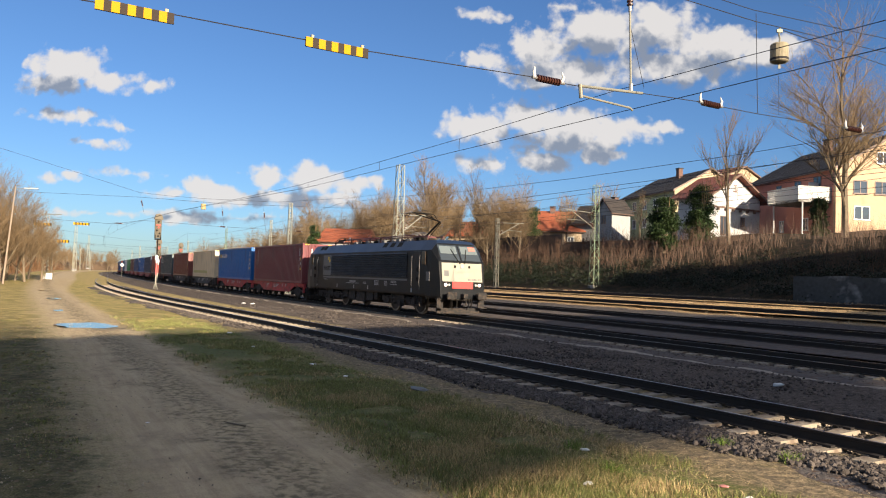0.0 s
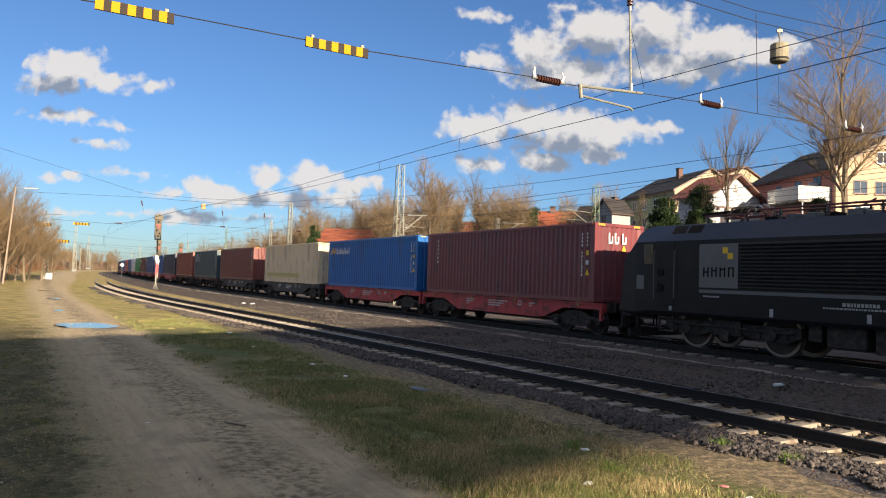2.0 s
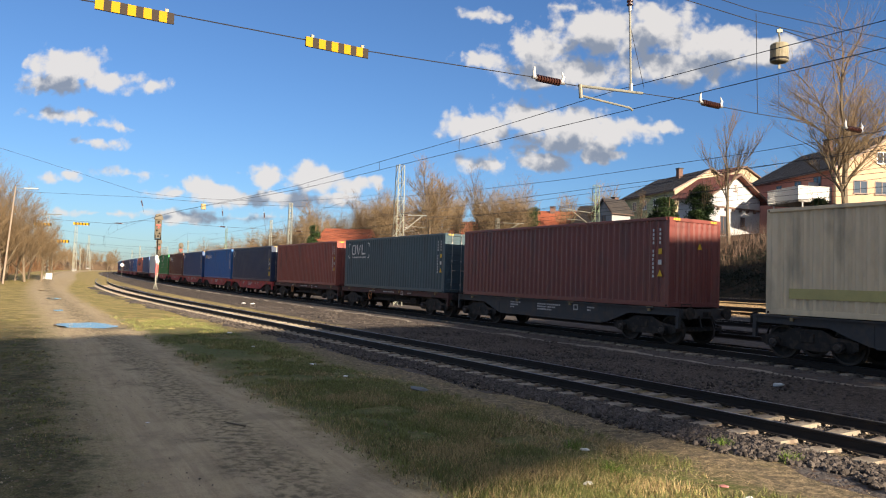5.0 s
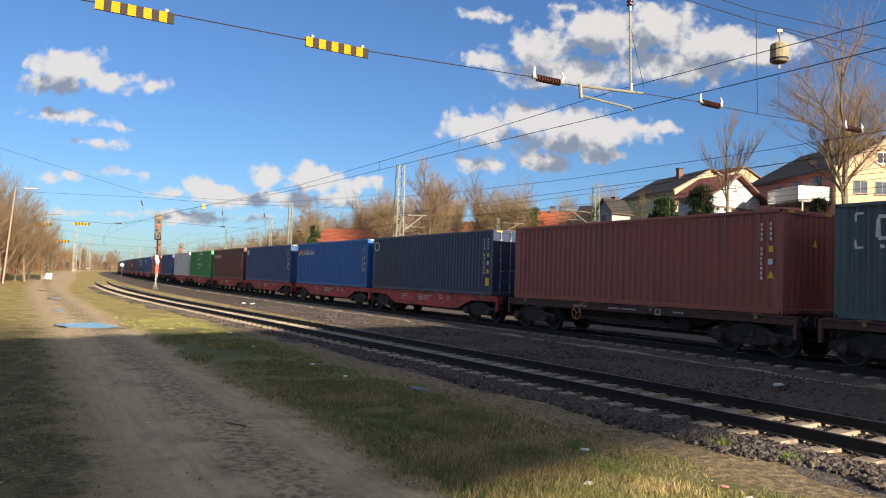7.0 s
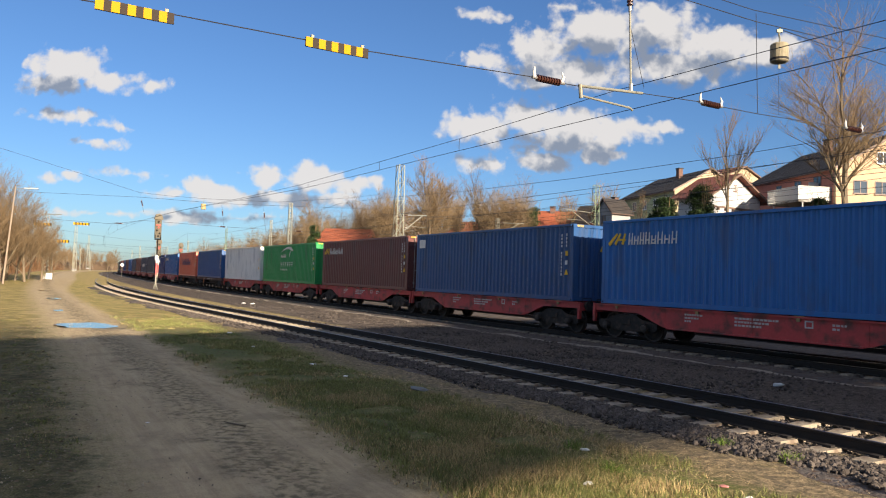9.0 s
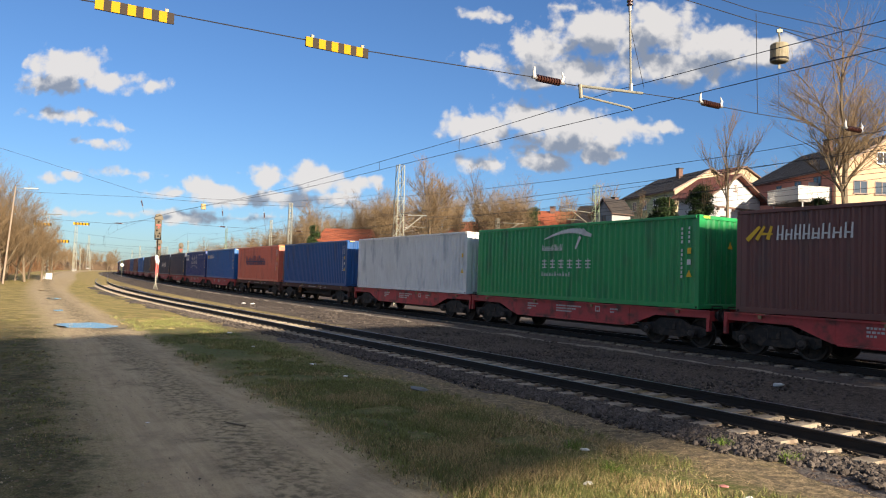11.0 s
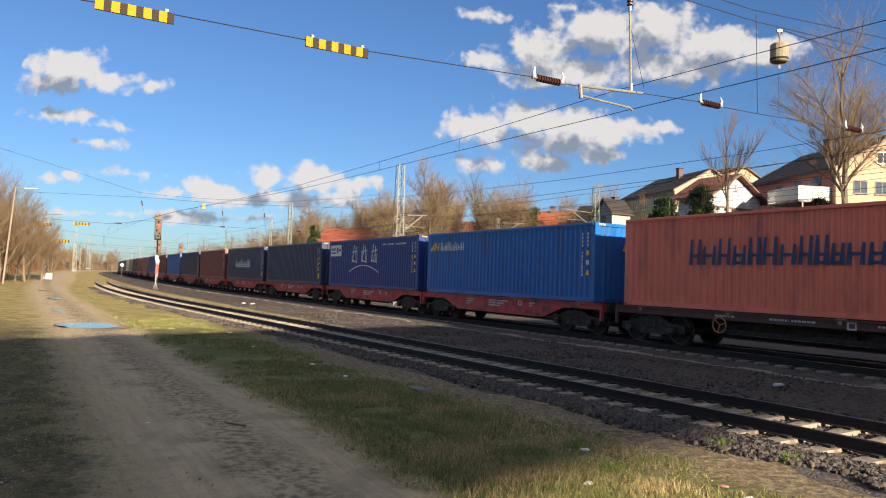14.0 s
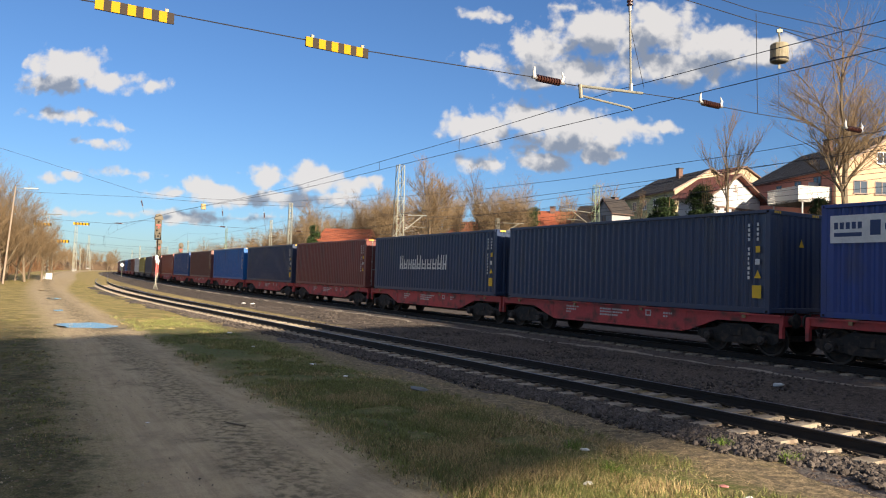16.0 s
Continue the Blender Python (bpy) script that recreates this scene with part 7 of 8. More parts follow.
make_tree("tall bare tree with spreading crown on the bank", 4, 18.5, pose(34.6, 62.0, 6.4), spread=1.1, kids=(10, 8, 7, 5), first=0.30, twig_r=0.012)
make_tree("pollarded bare tree with thin upright shoots on the bank", 21, 11.5, pose(26.2, 66.0, 5.9), spread=0.45, kids=(4, 6, 5, 4), first=0.6, twig_r=0.014)
make_tree("bare tree rising beside the peach house", 8, 15.0, pose(41.5, 63.0, 6.8), spread=0.9, kids=(8, 6, 5, 4))
make_tree("small bare garden tree before the green house", 33, 6.0, pose(24.0, 88.0, 7.6), spread=1.0, kids=(6, 5, 5, 3), twig_r=0.01)
make_tree("tall round-crowned bare tree behind the far tracks", 61, 13.0, pose(-1.9, 100.0, 4.6), spread=1.15, kids=(10, 7, 7, 5), first=0.25, twig_r=0.026)
VARIANTS = []
for i in range(6):
    VARIANTS.append(make_tree("leafless brown tree in the wood beside the line", 50 + i, 13.0, pose(0, 0, -200), spread=0.75 + 0.06 * i, kids=(8, 6, 6, 4), first=0.2, twig_r=0.017))


def build_woods():
    rnd = random.Random(77)
    spots = []
    for _ in range(90):      # wood on the bank to the side of the dirt road
        s = rnd.uniform(95, 400)
        spots.append((s, rnd.triangular(-45, -22, -26), rnd.uniform(0.5, 0.8)))
    for _ in range(16):
        spots.append((rnd.uniform(66, 105), rnd.uniform(-31, -22.5), rnd.uniform(0.55, 0.85)))
    for _ in range(90):      # wood behind the far tracks
        spots.append((rnd.uniform(130, 420), rnd.uniform(30, 85), rnd.uniform(0.7, 1.1)))
    for _ in range(75):      # the wood's edge behind the far tracks
        spots.append((rnd.uniform(105, 260), rnd.uniform(29, 48), rnd.uniform(0.5, 0.8)))
    for _ in range(22):      # thicket before the red-roofed houses
        spots.append((rnd.uniform(48, 100), rnd.uniform(31, 40), rnd.uniform(0.38, 0.62)))
    for _ in range(34):      # round the red-roofed houses
        spots.append((rnd.uniform(62, 125), rnd.uniform(34, 75), rnd.uniform(0.55, 0.95)))
    for _ in range(12):
        spots.append((rnd.uniform(10, 60), rnd.uniform(80, 120), rnd.uniform(0.7, 1.1)))
    for _ in range(30):      # belt that closes the line's far end
        w = rnd.uniform(-34, 30)
        spots.append((rnd.uniform(400, 520), w if abs(w) > 8 else w + 16, rnd.uniform(0.7, 1.0)))
    for s, w, sc in ((84, 40, 1.0), (72, 42, 0.9), (90, 34, 0.9)):
        spots.append((s, w, sc))
    for x, y, sc in ((-47.5, 74, 0.7), (-50, 77, 0.78), (-48.5, 79, 0.72), (-53, 80, 0.8), (-54, 84, 0.78), (-50.5, 83, 0.66), (-52, 86, 0.66), (-50, 80, 0.72), (-48.5, 84, 0.6), (-52, 88, 0.62), (-51, 92, 0.52), (-55, 96, 0.55), (-49, 75, 0.8), (-54, 100, 0.45), (-57, 104, 0.5)):
        j = int(np.argmin((X_TAB - 22 * np.cos(H_TAB) - x) ** 2 + (Y_TAB - 22 * np.sin(H_TAB) - y) ** 2))
        wv = (x - X_TAB[j]) * math.cos(H_TAB[j]) + (y - Y_TAB[j]) * math.sin(H_TAB[j])
        spots.append((float(S_TAB[j]), float(wv), sc * 1.25))
    used = set()
    for s, w, sc in spots:
        x, y, _ = line_at(s, w)
        m = pose(x, y, ground_z(s, w), 0, 0, rnd.uniform(0, 360))
        k = rnd.randrange(len(VARIANTS))
        v = VARIANTS[k]
        if k not in used:
            used.add(k)
            t = v
            t.matrix_basis = m
        else:
            t = copy_thing(v, m)
        t.scale = (sc, sc, sc)


build_woods()


def leaf_cloud(sh, centre, radii, n, size, rnd, droop=0.0):
    for _ in range(n):
        d = Vector((rnd.gauss(0, 1), rnd.gauss(0, 1), rnd.gauss(0, 1))).normalized() * (rnd.random() ** 0.4)
        lump = 0.75 + 0.5 * noise.noise((centre[0] + d.x * 2.2, centre[1] + d.y * 2.2, d.z * 2.2))
        p = Vector(centre) + Vector((d.x * radii[0], d.y * radii[1], d.z * radii[2])) * lump
        a = Vector((rnd.uniform(-1, 1), rnd.uniform(-1, 1), rnd.uniform(-1, 0.4))).normalized() * size * rnd.uniform(0.6, 1.4)
        b = a.cross(Vector((rnd.uniform(-1, 1), rnd.uniform(-1, 1), rnd.uniform(-1, 1)))).normalized() * size * 0.5
        sh.add([tuple(p), tuple(p + a * 0.5 + b), tuple(p + a), tuple(p + a * 0.5 - b)], [(0, 1, 2, 3)])
    return sh


def leaf_material(name, c):
    m = bpy.data.materials.new(name)
    m.use_nodes = True
    t = m.node_tree
    b = t.nodes["Principled BSDF"]
    b.inputs["Roughness"].default_value = 0.6
    b.inputs["Specular IOR Level"].default_value = 0.25
    g = t.nodes.new("ShaderNodeNewGeometry")
    mix = t.nodes.new("ShaderNodeMix")
    mix.data_type = "RGBA"
    mix.inputs["A"].default_value = (*(v * 0.5 for v in c), 1)
    mix.inputs["B"].default_value = (*(v * 1.6 for v in c), 1)
    t.links.new(g.outputs["Random Per Island"], mix.inputs["Factor"])
    t.links.new(mix.outputs["Result"], b.inputs["Base Color"])
    return m


M_IVY = leaf_material("ivy_leaves", (0.026, 0.046, 0.013))
# lower bank's shade put into the leaf colour, darker than the tree ivy
M_IVY_SHADED = leaf_material("shaded_ivy", (0.009, 0.014, 0.006))
M_REED = leaf_material("dry_stems", (0.115, 0.062, 0.030))
# darker copy of the dry stems, standing in for shade on the bank
M_BRAMBLE_SHADED = leaf_material("shaded_bramble_stems", (0.060, 0.033, 0.020))
M_DRY = leaf_material("dry_grass", (0.38, 0.28, 0.14))
M_GRASS = leaf_material("spring_grass", (0.170, 0.178, 0.058))


def build_ivy_tree(x, y, z, h, r, label, seed):
    rnd = random.Random(seed)
    tr = thing("ivy_tree", label, "tree", m=pose(x, y, z))
    part("trunk", Shape().tube([(0, 0, -1), (0.1, 0, h * 0.5), (0, 0.1, h * 0.9)], [0.3, 0.22, 0.1], 8), M_BARK, tr)
    sh = Shape()
    for i in range(40):
        q = 0.06 + 0.88 * i / 39
        sp = (0.45 + 0.55 * math.sin(min(q * 3.0, 2.9))) * r * (1 - 0.35 * q)
        k = rnd.uniform(0.4, 0.62)
        leaf_cloud(sh, (rnd.uniform(-0.55, 0.55) * sp, rnd.uniform(-0.55, 0.55) * sp, h * q), (r * k, r * k, h * 0.10), 430, 0.15, rnd)
    for _ in range(9):          # bare shoots above the leaves
        q, ln = rnd.uniform(0, 6.28), rnd.uniform(0.3, 0.75) * h * 0.5
        bx, by = math.cos(q) * r * 0.4, math.sin(q) * r * 0.4
        part("bare_shoot", Shape().tube([(bx, by, h * 0.6), (bx * 1.5, by * 1.5, h * 0.8 + ln * 0.5), (bx * 2.0 + rnd.uniform(-0.3, 0.3), by * 2.0, h * 0.85 + ln)], [0.04, 0.025, 0.01], 4), M_TWIG, tr)
    part("ivy_leaves", sh, M_IVY, tr, "dense dark green ivy")


build_ivy_tree(21.8, 71.0, 5.4, 5.2, 2.0, "tree stump wrapped in dense dark ivy", 3)
build_ivy_tree(25.2, 71.0, 5.6, 6.3, 2.1, "tree overgrown with dense green ivy", 4)
build_ivy_tree(36.8, 70.5, 6.6, 4.4, 1.2, "green conifer shrub beside the balcony", 5)
build_ivy_tree(-21.2, 118.0, 4.0, 6.0, 1.4, "small dark green spruce among the houses", 6)
build_ivy_tree(13.5, 112.0, 6.5, 7.0, 2.4, "yellow-green conifer among bare trees", 7)


def build_bank_growth():
    rnd = random.Random(12)
    sh = Shape()
    for _ in range(27000):
        s, w = rnd.uniform(-22, 105), rnd.triangular(26, 42, 38)
        x, y, _ = line_at(s, w)
        if noise.noise((x * 0.45, y * 0.45, 4)) * 1.6 + rnd.random() * 0.8 < 0.35:
            continue
        z = ground_z(s, w) - 0.1
        h = rnd.triangular(0.5, 3.4, 1.1) * (0.8 + 0.7 * noise.noise((x * 0.2, y * 0.2, 9)))
        dx, dy = rnd.gauss(0, 0.24) * h, rnd.gauss(0, 0.24) * h
        t = rnd.uniform(0.006, 0.014)
        sh.add([(x - t, y, z), (x + t, y, z), (x + dx * 0.5 + t * 0.7, y + dy * 0.4, z + h * 0.6), (x + dx * 0.5 - t * 0.7, y + dy * 0.4, z + h * 0.6), (x + dx * 1.3, y + dy * 1.2, z + h)], [(0, 1, 2, 3), (3, 2, 4)])
        if rnd.random() < 0.5:
            sh.add([(x + dx * 0.5, y + dy * 0.4, z + h * 0.6), (x + dx * 0.5 + 0.3 * rnd.uniform(-1, 1), y + 0.2 * rnd.uniform(-1, 1), z + h * rnd.uniform(0.75, 1.05)), (x + dx * 0.5 + t, y + dy * 0.4, z + h * 0.6 + t)], [(0, 1, 2)])
    tagged(new("dry_brambles", sh.mesh("dry_brambles", M_BRAMBLE_SHADED)), "dense dry brown stems and brambles covering the bank, coloured darker for shade", "brambles", kind="stuff")
    iv = Shape()
    for _ in range(1300):
        s, w = rnd.uniform(-20, 110), rnd.triangular(24.0, 35, 25)
        x, y, _ = line_at(s, w)
        leaf_cloud(iv, (x, y, ground_z(s, w) + 0.25), (1.3, 1.3, 0.4), 60, 0.12, rnd)
    tagged(new("ground_ivy", iv.mesh("ground_ivy", M_IVY_SHADED)), "evergreen ivy creeping over the lower bank, darkened in colour for shade", "ivy", kind="stuff")
    br = Shape()
    for _ in range(9000):     # scrub at the wood's edge beside the dirt road
        s, w = rnd.uniform(50, 320), rnd.triangular(-42, -21.5, -25)
        x, y, _ = line_at(s, w)
        z = ground_z(s, w) - 0.1
        h = rnd.uniform(0.8, 3.6)
        dx, dy, t = rnd.gauss(0, 0.2) * h, rnd.gauss(0, 0.2) * h, rnd.uniform(0.02, 0.05)
        br.add([(x - t, y, z), (x + t, y, z), (x + dx * 0.5, y + dy * 0.5, z + h * 0.6), (x + dx, y + dy, z + h)], [(0, 1, 2), (0, 2, 3)])
    tagged(new("wood_edge_scrub", br.mesh("wood_edge_scrub", M_REED)), "brown leafless scrub along the edge of the wood", "scrub", kind="stuff")


build_bank_growth()
# ---- grass, stones, litter ----
def tuft(sh, x, y, z, n, h, rad, rnd, wid=0.004):
    for _ in range(n):
        q, r = rnd.uniform(0, 6.283), rad * rnd.random()
        px, py = x + r * math.cos(q), y + r * math.sin(q)
        hh = h * rnd.uniform(0.5, 1.2)
        lx, ly = rnd.gauss(0, 0.45) * hh, rnd.gauss(0, 0.45) * hh
        a = rnd.uniform(0, 3.14)
        cx, cy = wid * math.cos(a), wid * math.sin(a)
        sh.add([(px - cx, py - cy, z), (px + cx, py + cy, z), (px + lx, py + ly, z + hh)], [(0, 1, 2)])


def build_grass():
    rnd = random.Random(31)
    green, dry = Shape(), Shape()
    for _ in range(26000):
        s = rnd.triangular(-17.8, 14, -14.5)
        w = rnd.uniform(-26, -18.3) if rnd.random() < 0.42 else rnd.triangular(-15.6, -12.1, -13.9)
        x, y, _ = line_at(s, w)
        if y < 4:
            continue
        k = noise.noise((x * 0.5, y * 0.5, 2)) + 0.5 * noise.noise((x * 1.7, y * 1.7, 5))
        bare = w > -12.5
        if k < -0.15 + (0.3 if bare else 0) or (w < -18 and k < 0.0):
            continue
        z = ground_z(s, w) - 0.02 + 0.05 * noise.noise((x * 0.6, y * 0.6, 0))
        far = math.hypot(x, y)
        tuft(dry if noise.noise((x * 0.9, y * 0.9, 8)) + rnd.gauss(0, 0.3) > (0.12 if s < -14.0 else 0.45) else green, x, y, z, 7 if far < 16 else 6, 0.075 if w > -16 else 0.05, 0.10, rnd, 0.007 if far < 14 else 0.011)
    for _ in range(15000):     # the verge nearest to the ballast
        s, w = rnd.triangular(-18.2, -8, -16.5), rnd.triangular(-15.4, -12.0, -13.8)
        x, y, _ = line_at(s, w)
        if y < 4 or noise.noise((x * 0.7, y * 0.7, 12)) < -0.2:
            continue
        tuft(dry if noise.noise((x * 1.1, y * 1.1, 8)) + rnd.gauss(0, 0.3) > 0.10 else green, x, y, ground_z(s, w) - 0.02, 6, 0.10, 0.08, rnd, 0.0055)
    tagged(new("grass_blades", green.mesh("grass_blades", M_GRASS)), "short patchy spring grass along the dirt road", "grass", kind="stuff")
    tagged(new("dry_grass_blades", dry.mesh("dry_grass_blades", M_DRY)), "dry straw-coloured grass beside the track", "grass", kind="stuff")
    straw = Shape()
    for _ in range(5200):      # dead stalks lying flat at the ballast's edge
        s, w = rnd.triangular(-18, -4, -15.5), rnd.triangular(-14.6, -10.9, -12.2)
        x, y, _ = line_at(s, w)
        if y < 4 or noise.noise((x * 0.8, y * 0.8, 6)) < -0.25:
            continue
        z, q, ln = ground_z(s, w) + rnd.uniform(0.0, 0.05), rnd.uniform(0, 6.28), rnd.uniform(0.08, 0.3)
        dx, dy = math.cos(q), math.sin(q)
        straw.add([(x - dy * 0.003, y + dx * 0.003, z), (x + dy * 0.003, y - dx * 0.003, z), (x + dx * ln, y + dy * ln, z + rnd.uniform(-0.01, 0.05))], [(0, 1, 2)])
    tagged(new("straw_litter", straw.mesh("straw_litter", M_DRY)), "dead straw lying on the ground by the ballast", "straw", kind="stuff")
    dead = Shape()
    for _ in range(14000):     # fallen leaves and stalks in the grass
        s = rnd.triangular(-18, 16, -14)
        w = rnd.triangular(-25, -17.9, -19) if rnd.random() < 0.62 else rnd.uniform(-15.6, -11.2)
        x, y, _ = line_at(s, w)
        if y < 4:
            continue
        z, q, r = ground_z(s, w) + 0.02 + 0.05 * noise.noise((x * 0.6, y * 0.6, 0)), rnd.uniform(0, 6.28), rnd.triangular(0.008, 0.034, 0.012)
        dx, dy, tz = math.cos(q) * r, math.sin(q) * r, rnd.uniform(0, 0.8) * r
        dead.add([(x - dx, y - dy, z), (x + dy * 0.5, y - dx * 0.5, z + tz), (x + dx, y + dy, z + tz * 0.4), (x - dy * 0.5, y + dx * 0.5, z)], [(0, 1, 2, 3)])
    tagged(new("fallen_leaves", dead.mesh("fallen_leaves", leaf_material("dead_leaf", (0.125, 0.085, 0.048)))), "brown fallen leaves scattered in the grass", "leaves", kind="stuff")
    strip = Shape()
    for _ in range(6000):
        s, w = rnd.uniform(-14, 75), rnd.choice((rnd.uniform(12.6, 14.2), rnd.uniform(16.9, 19.6), rnd.uniform(22.3, 24.0)))
        x, y, _ = line_at(s, w)
        tuft(strip, x, y, ground_z(s, w) - 0.02, 3, 0.13, 0.3, rnd, 0.012)
    tagged(new("dry_grass_strip", strip.mesh("dry_grass_strip", leaf_material("dusty_grass", (0.30, 0.21, 0.13)))), "dry yellow grass between the far tracks", "grass", kind="stuff")
    fresh = Shape()
    for s, w in ((-15.9, -11.0), (-16.8, -10.9), (-15.2, -12.9), (-16.3, -13.3)):
        x, y, _ = line_at(s, w)
        tuft(fresh, x, y, ground_z(s, w) - 0.02, 130, 0.17, 0.13, rnd, 0.004)
    tagged(new("grass_tufts", fresh.mesh("grass_tufts", leaf_material("fresh_grass", (0.13, 0.20, 0.03)))), "fresh bright green grass tufts at the ballast edge", "grass", kind="stuff")


build_grass()


def stone_at(sh, x, y, z, r, rnd):
    pts = []
    for vx, vy, vz in ((0, 0, 1), (0.9, 0, 0.4), (0.28, 0.85, 0.4), (-0.72, 0.53, 0.4), (-0.72, -0.53, 0.4), (0.28, -0.85, 0.4), (0.72, 0.53, -0.4), (-0.28, 0.85, -0.4), (-0.9, 0, -0.4), (-0.28, -0.85, -0.4), (0.72, -0.53, -0.4), (0, 0, -1)):
        k = r * rnd.uniform(0.65, 1.25)
        pts.append((vx * k, vy * k, vz * k * 0.75))
    m = Matrix.Rotation(rnd.uniform(0, 6.28), 3, Vector((rnd.uniform(-1, 1), rnd.uniform(-1, 1), rnd.uniform(-1, 1))))
    pts = [m @ Vector(p) for p in pts]
    f = [(0, 1, 2), (0, 2, 3), (0, 3, 4), (0, 4, 5), (0, 5, 1), (1, 6, 2), (2, 6, 7), (2, 7, 3), (3, 7, 8), (3, 8, 4), (4, 8, 9), (4, 9, 5), (5, 9, 10), (5, 10, 1), (1, 10, 6), (11, 7, 6), (11, 8, 7), (11, 9, 8), (11, 10, 9), (11, 6, 10)]
    sh.add([(x + p.x, y + p.y, z + p.z) for p in pts], f)


def build_stones():
    rnd = random.Random(41)
    sh = Shape()
    for _ in range(38000):
        s = rnd.triangular(-20, -2, -16) if rnd.random() < 0.72 else rnd.uniform(-6, 26)
        a = rnd.triangular(-2.45, 2.3, -1.6)
        w = near_w(s) + a
        x, y, _ = line_at(s, w)
        zb = float(np.interp(abs(a), (0, 1.0, 1.35, 2.1, 2.6, 3.0), (-0.262, -0.258, -0.21, -0.20, -0.215, -0.225)))
        if abs(a) > 1.9 and noise.noise((x * 0.8, y * 0.8, 0)) < (abs(a) - 2.2) * 1.8:
            continue
        stone_at(sh, x, y, zb + rnd.uniform(-0.01, 0.025), rnd.uniform(0.024, 0.058), rnd)
    tagged(new("ballast_stones", sh.mesh("ballast_stones", stone_material())), "crushed grey-brown ballast stones round the near track", "ballast", kind="stuff")
    sh = Shape()
    for _ in range(14000):
        s, w = rnd.triangular(-18, 30, -8), rnd.uniform(-7.0, 3.2)
        if -2.7 < w < -2.0 and rnd.random() < 0.85:
            continue
        x, y, _ = line_at(s, w)
        z = ground_z(s, w) + (0.0 if w < -2.1 else 0.02)
        stone_at(sh, x, y, z, rnd.uniform(0.02, 0.05), rnd)
    tagged(new("loose_stones", sh.mesh("loose_stones", stone_material())), "loose dark stones between the tracks", "ballast", kind="stuff")
    sh = Shape()
    for _ in range(5000):
        s, w = rnd.triangular(-18, 14, -13), rnd.uniform(-22, -10.8)
        x, y, _ = line_at(s, w)
        stone_at(sh, x, y, ground_z(s, w), rnd.triangular(0.004, 0.016, 0.005), rnd)
    tagged(new("pebbles", sh.mesh("pebbles", leaf_material("pebble", (0.30, 0.24, 0.165)))), "small pebbles scattered over the dirt road", "pebbles", kind="stuff")


def stone_material():
    if "stone_islands" in bpy.data.materials:
        return bpy.data.materials["stone_islands"]
    m = leaf_material("stone_islands", (0.074, 0.062, 0.055))
    m.node_tree.nodes["Principled BSDF"].inputs["Roughness"].default_value = 0.9
    return m


build_stones()


def scrap(name, label, x, y, z, r, mat, seed, flat=0.35):
    rnd = random.Random(seed)
    sh = Shape()
    stone_at(sh, 0, 0, 0, r, rnd)
    sh.v = [(a * 1.3, b, c * flat + r * 0.2) for a, b, c in sh.v]
    tagged(part(name, sh, mat, m=pose(x, y, z, 0, 0, rnd.uniform(0, 180))), label, "litter", "litter by the track")


M_PAPER = material("white_litter", (0.75, 0.75, 0.74), 0.7, vary=0.15, scale=9)
for i, (x, y, z, r) in enumerate(((1.84, 9.05, -0.2, 0.06), (1.55, 7.45, -0.18, 0.055), (1.75, 7.3, -0.2, 0.03), (-1.15, 13.6, -0.2, 0.05), (-1.9, 14.9, -0.2, 0.06), (-2.9, 16.7, -0.2, 0.06), (-7.1, 24.4, -0.2, 0.09), (-12.9, 47.3, -0.2, 0.22), (-12.3, 47.0, -0.2, 0.18), (3.1, 7.2, -0.2, 0.05), (-5.2, 20.2, -0.2, 0.06), (-3.9, 9.8, -0.2, 0.025))):
    scrap("paper_scrap" if i < 7 or i > 8 else "white_stone", "crumpled white paper scrap lying in the grass" if i < 7 or i > 8 else "pale white stone lying between the tracks", x, y, z, r, M_PAPER, i)
scrap("plastic_sheet", "grey-green crumpled plastic sheet lying in the grass", -0.37, 13.3, -0.2, 0.19, material("grey_sheet", (0.10, 0.105, 0.10), 0.5, vary=0.4, scale=9), 30, 0.2)
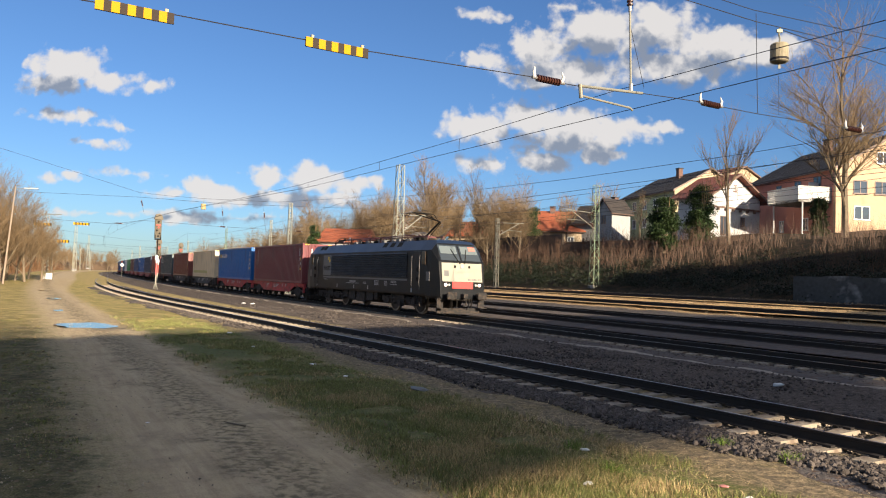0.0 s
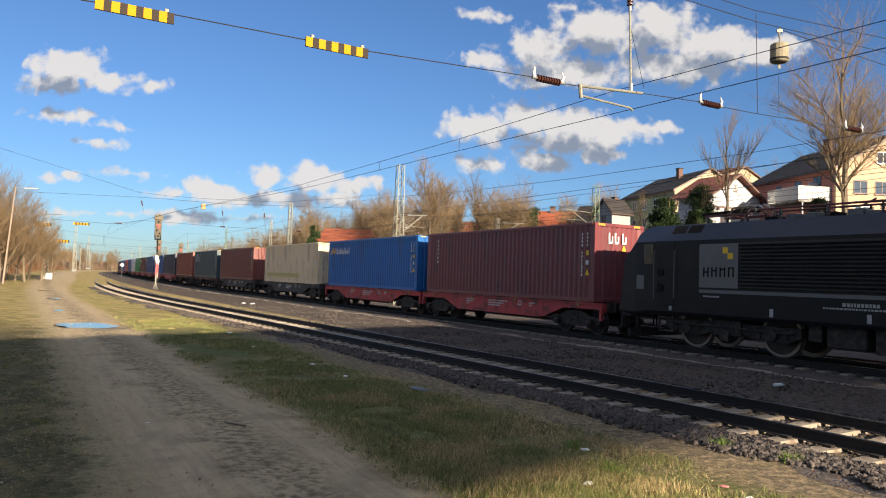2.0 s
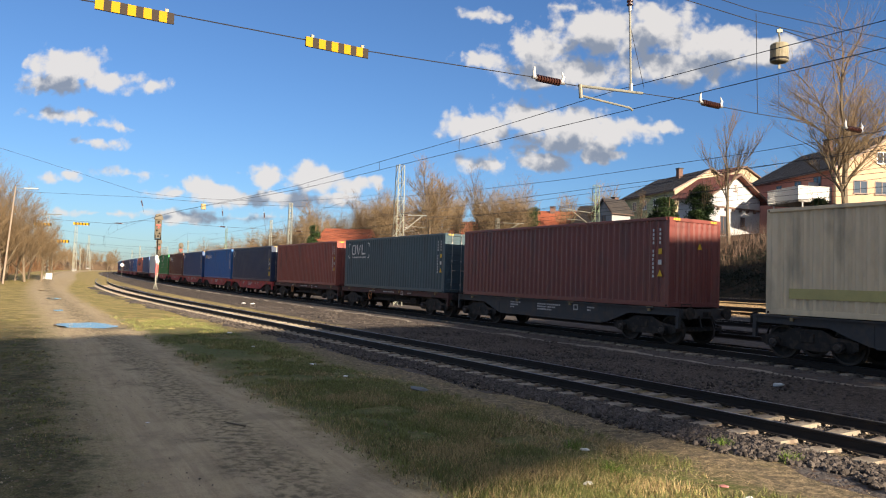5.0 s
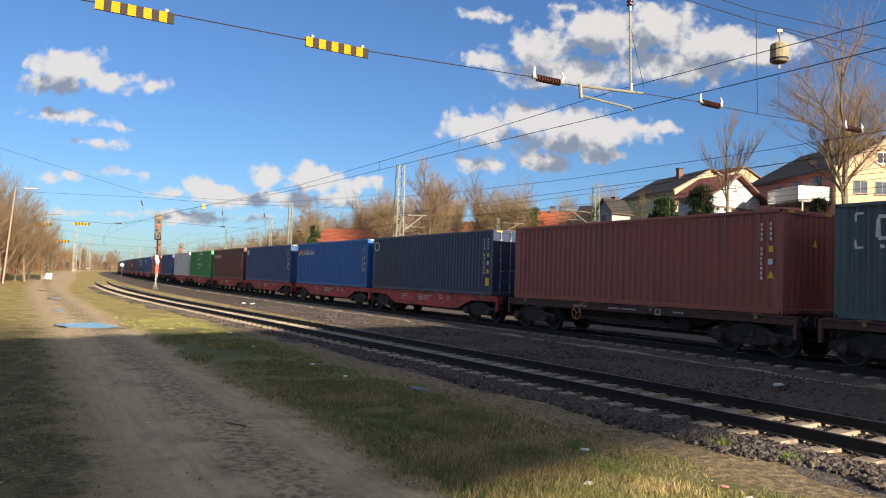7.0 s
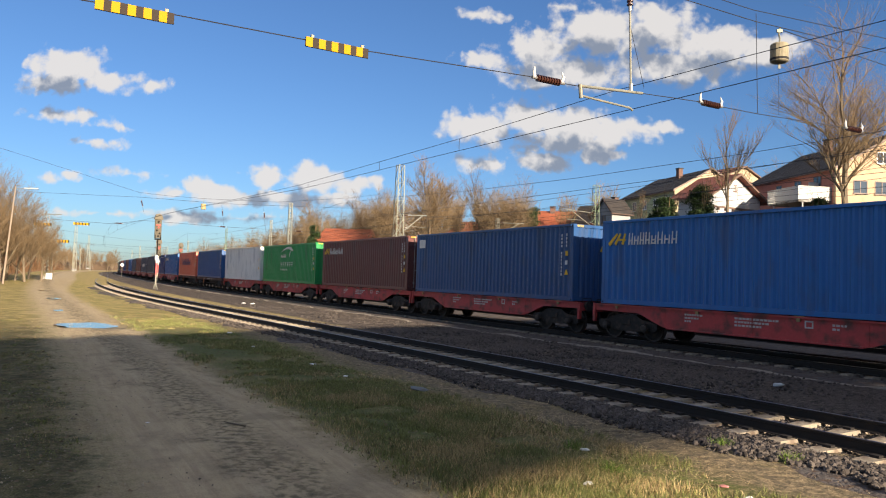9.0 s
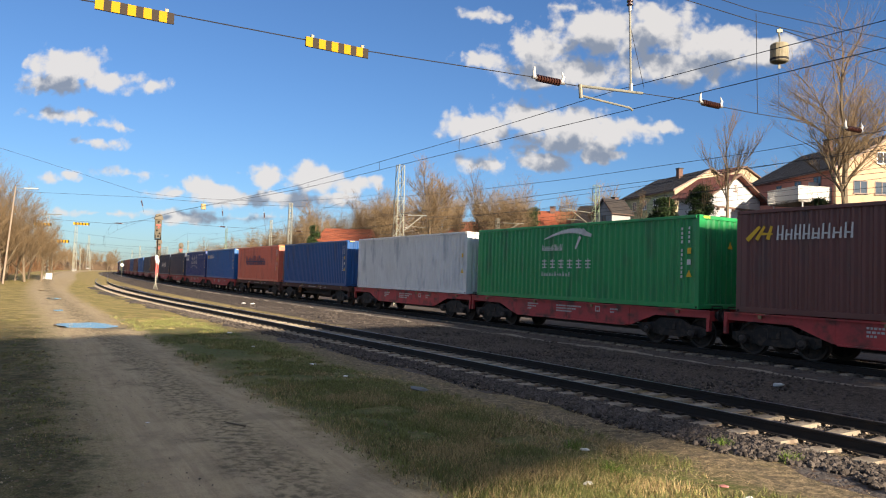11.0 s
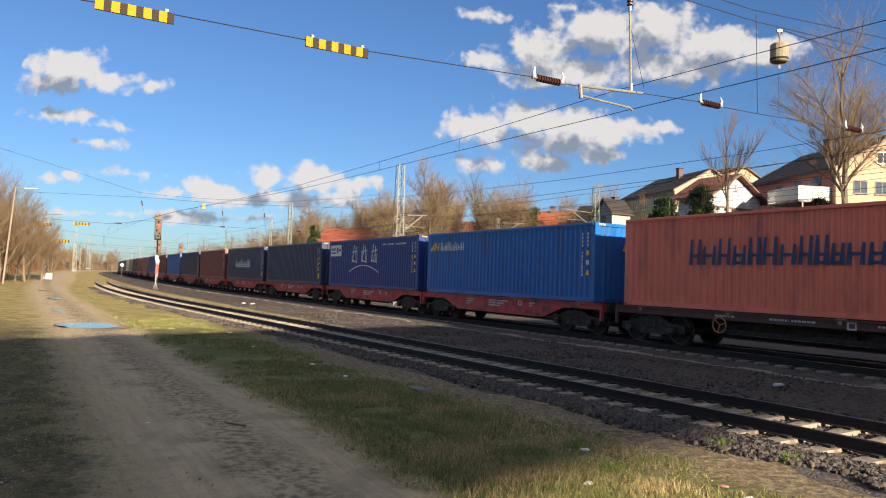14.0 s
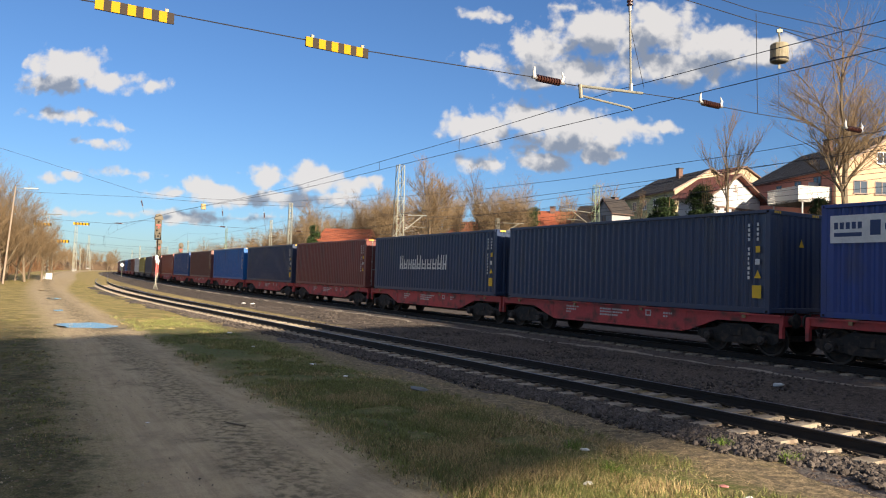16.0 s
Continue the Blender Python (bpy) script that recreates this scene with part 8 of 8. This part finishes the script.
scrap("red_scrap", "faded red scrap lying in dry grass", 3.0, 7.6, -0.2, 0.05, material("faded_red", (0.5, 0.2, 0.18), 0.7, vary=0.2), 31)
bt = thing("plastic_bottle", "clear crushed plastic bottle lying on stones between the tracks", "bottle", m=pose(7.18, 15.54, -0.17, 0, 90, 20))
part("bottle_body", Shape().tube([(0, 0, 0), (0, 0, 0.02), (0, 0, 0.19), (0, 0, 0.25)], [0.03, 0.04, 0.04, 0.014], 12), material("cloudy_plastic", (0.55, 0.57, 0.6), 0.2, vary=0.1), bt)
part("cap", Shape().tube([(0, 0, 0.25), (0, 0, 0.275)], 0.017, 10), M_WHITE, bt)
for i, (s, w, ln) in enumerate(((-14.6, -11.9, 0.5), (-15.5, -13.6, 0.35), (-13.9, -12.3, 0.4), (-12.5, -16.3, 0.45))):
    x, y, _ = line_at(s, w)
    tagged(part("dead_branch", Shape().tube([(0, 0, 0.02), (ln * 0.5, 0.04, 0.035), (ln, -0.03, 0.02)], [0.012, 0.01, 0.005], 6), M_BARK, m=pose(x, y, ground_z(s, w), 0, 0, 50 * i)), "dry brown twig lying on the ground", "twig", "twigs on the ground")


# ---- what moves ----
def motions():
    steps = [k * 0.5 for k in range(33)]
    for ob, u in TRAIN:
        z = FLOOR_Z if "lift" in ob else 0.0
        walk(ob, [(t, on_line(u - gone(t), 0.0, z)) for t in steps])
    done = {}
    for ob, r, ax in WHEELS:
        if (r, ax) not in done:
            walk(ob, [(k / 30, pose(ax, 0, r, 0, math.degrees(gone(k / 30) / r) % 360, 0)) for k in range(481)])
            done[r, ax] = ob
    # the wheels that were copied or built later turn like the first ones
    for ob in bpy.data.objects:
        if ob.name.startswith("wheelset") and not ob.animation_data:
            r, ax = (0.625 if ob.location.z > 0.5 else 0.46), round(ob.location.x, 2)
            first = done[r, ax]
            ob.rotation_mode = "QUATERNION"
            ob.animation_data_create()
            ob.animation_data.action = first.animation_data.action
            ob.animation_data.action_slot = first.animation_data.action_slot


motions()
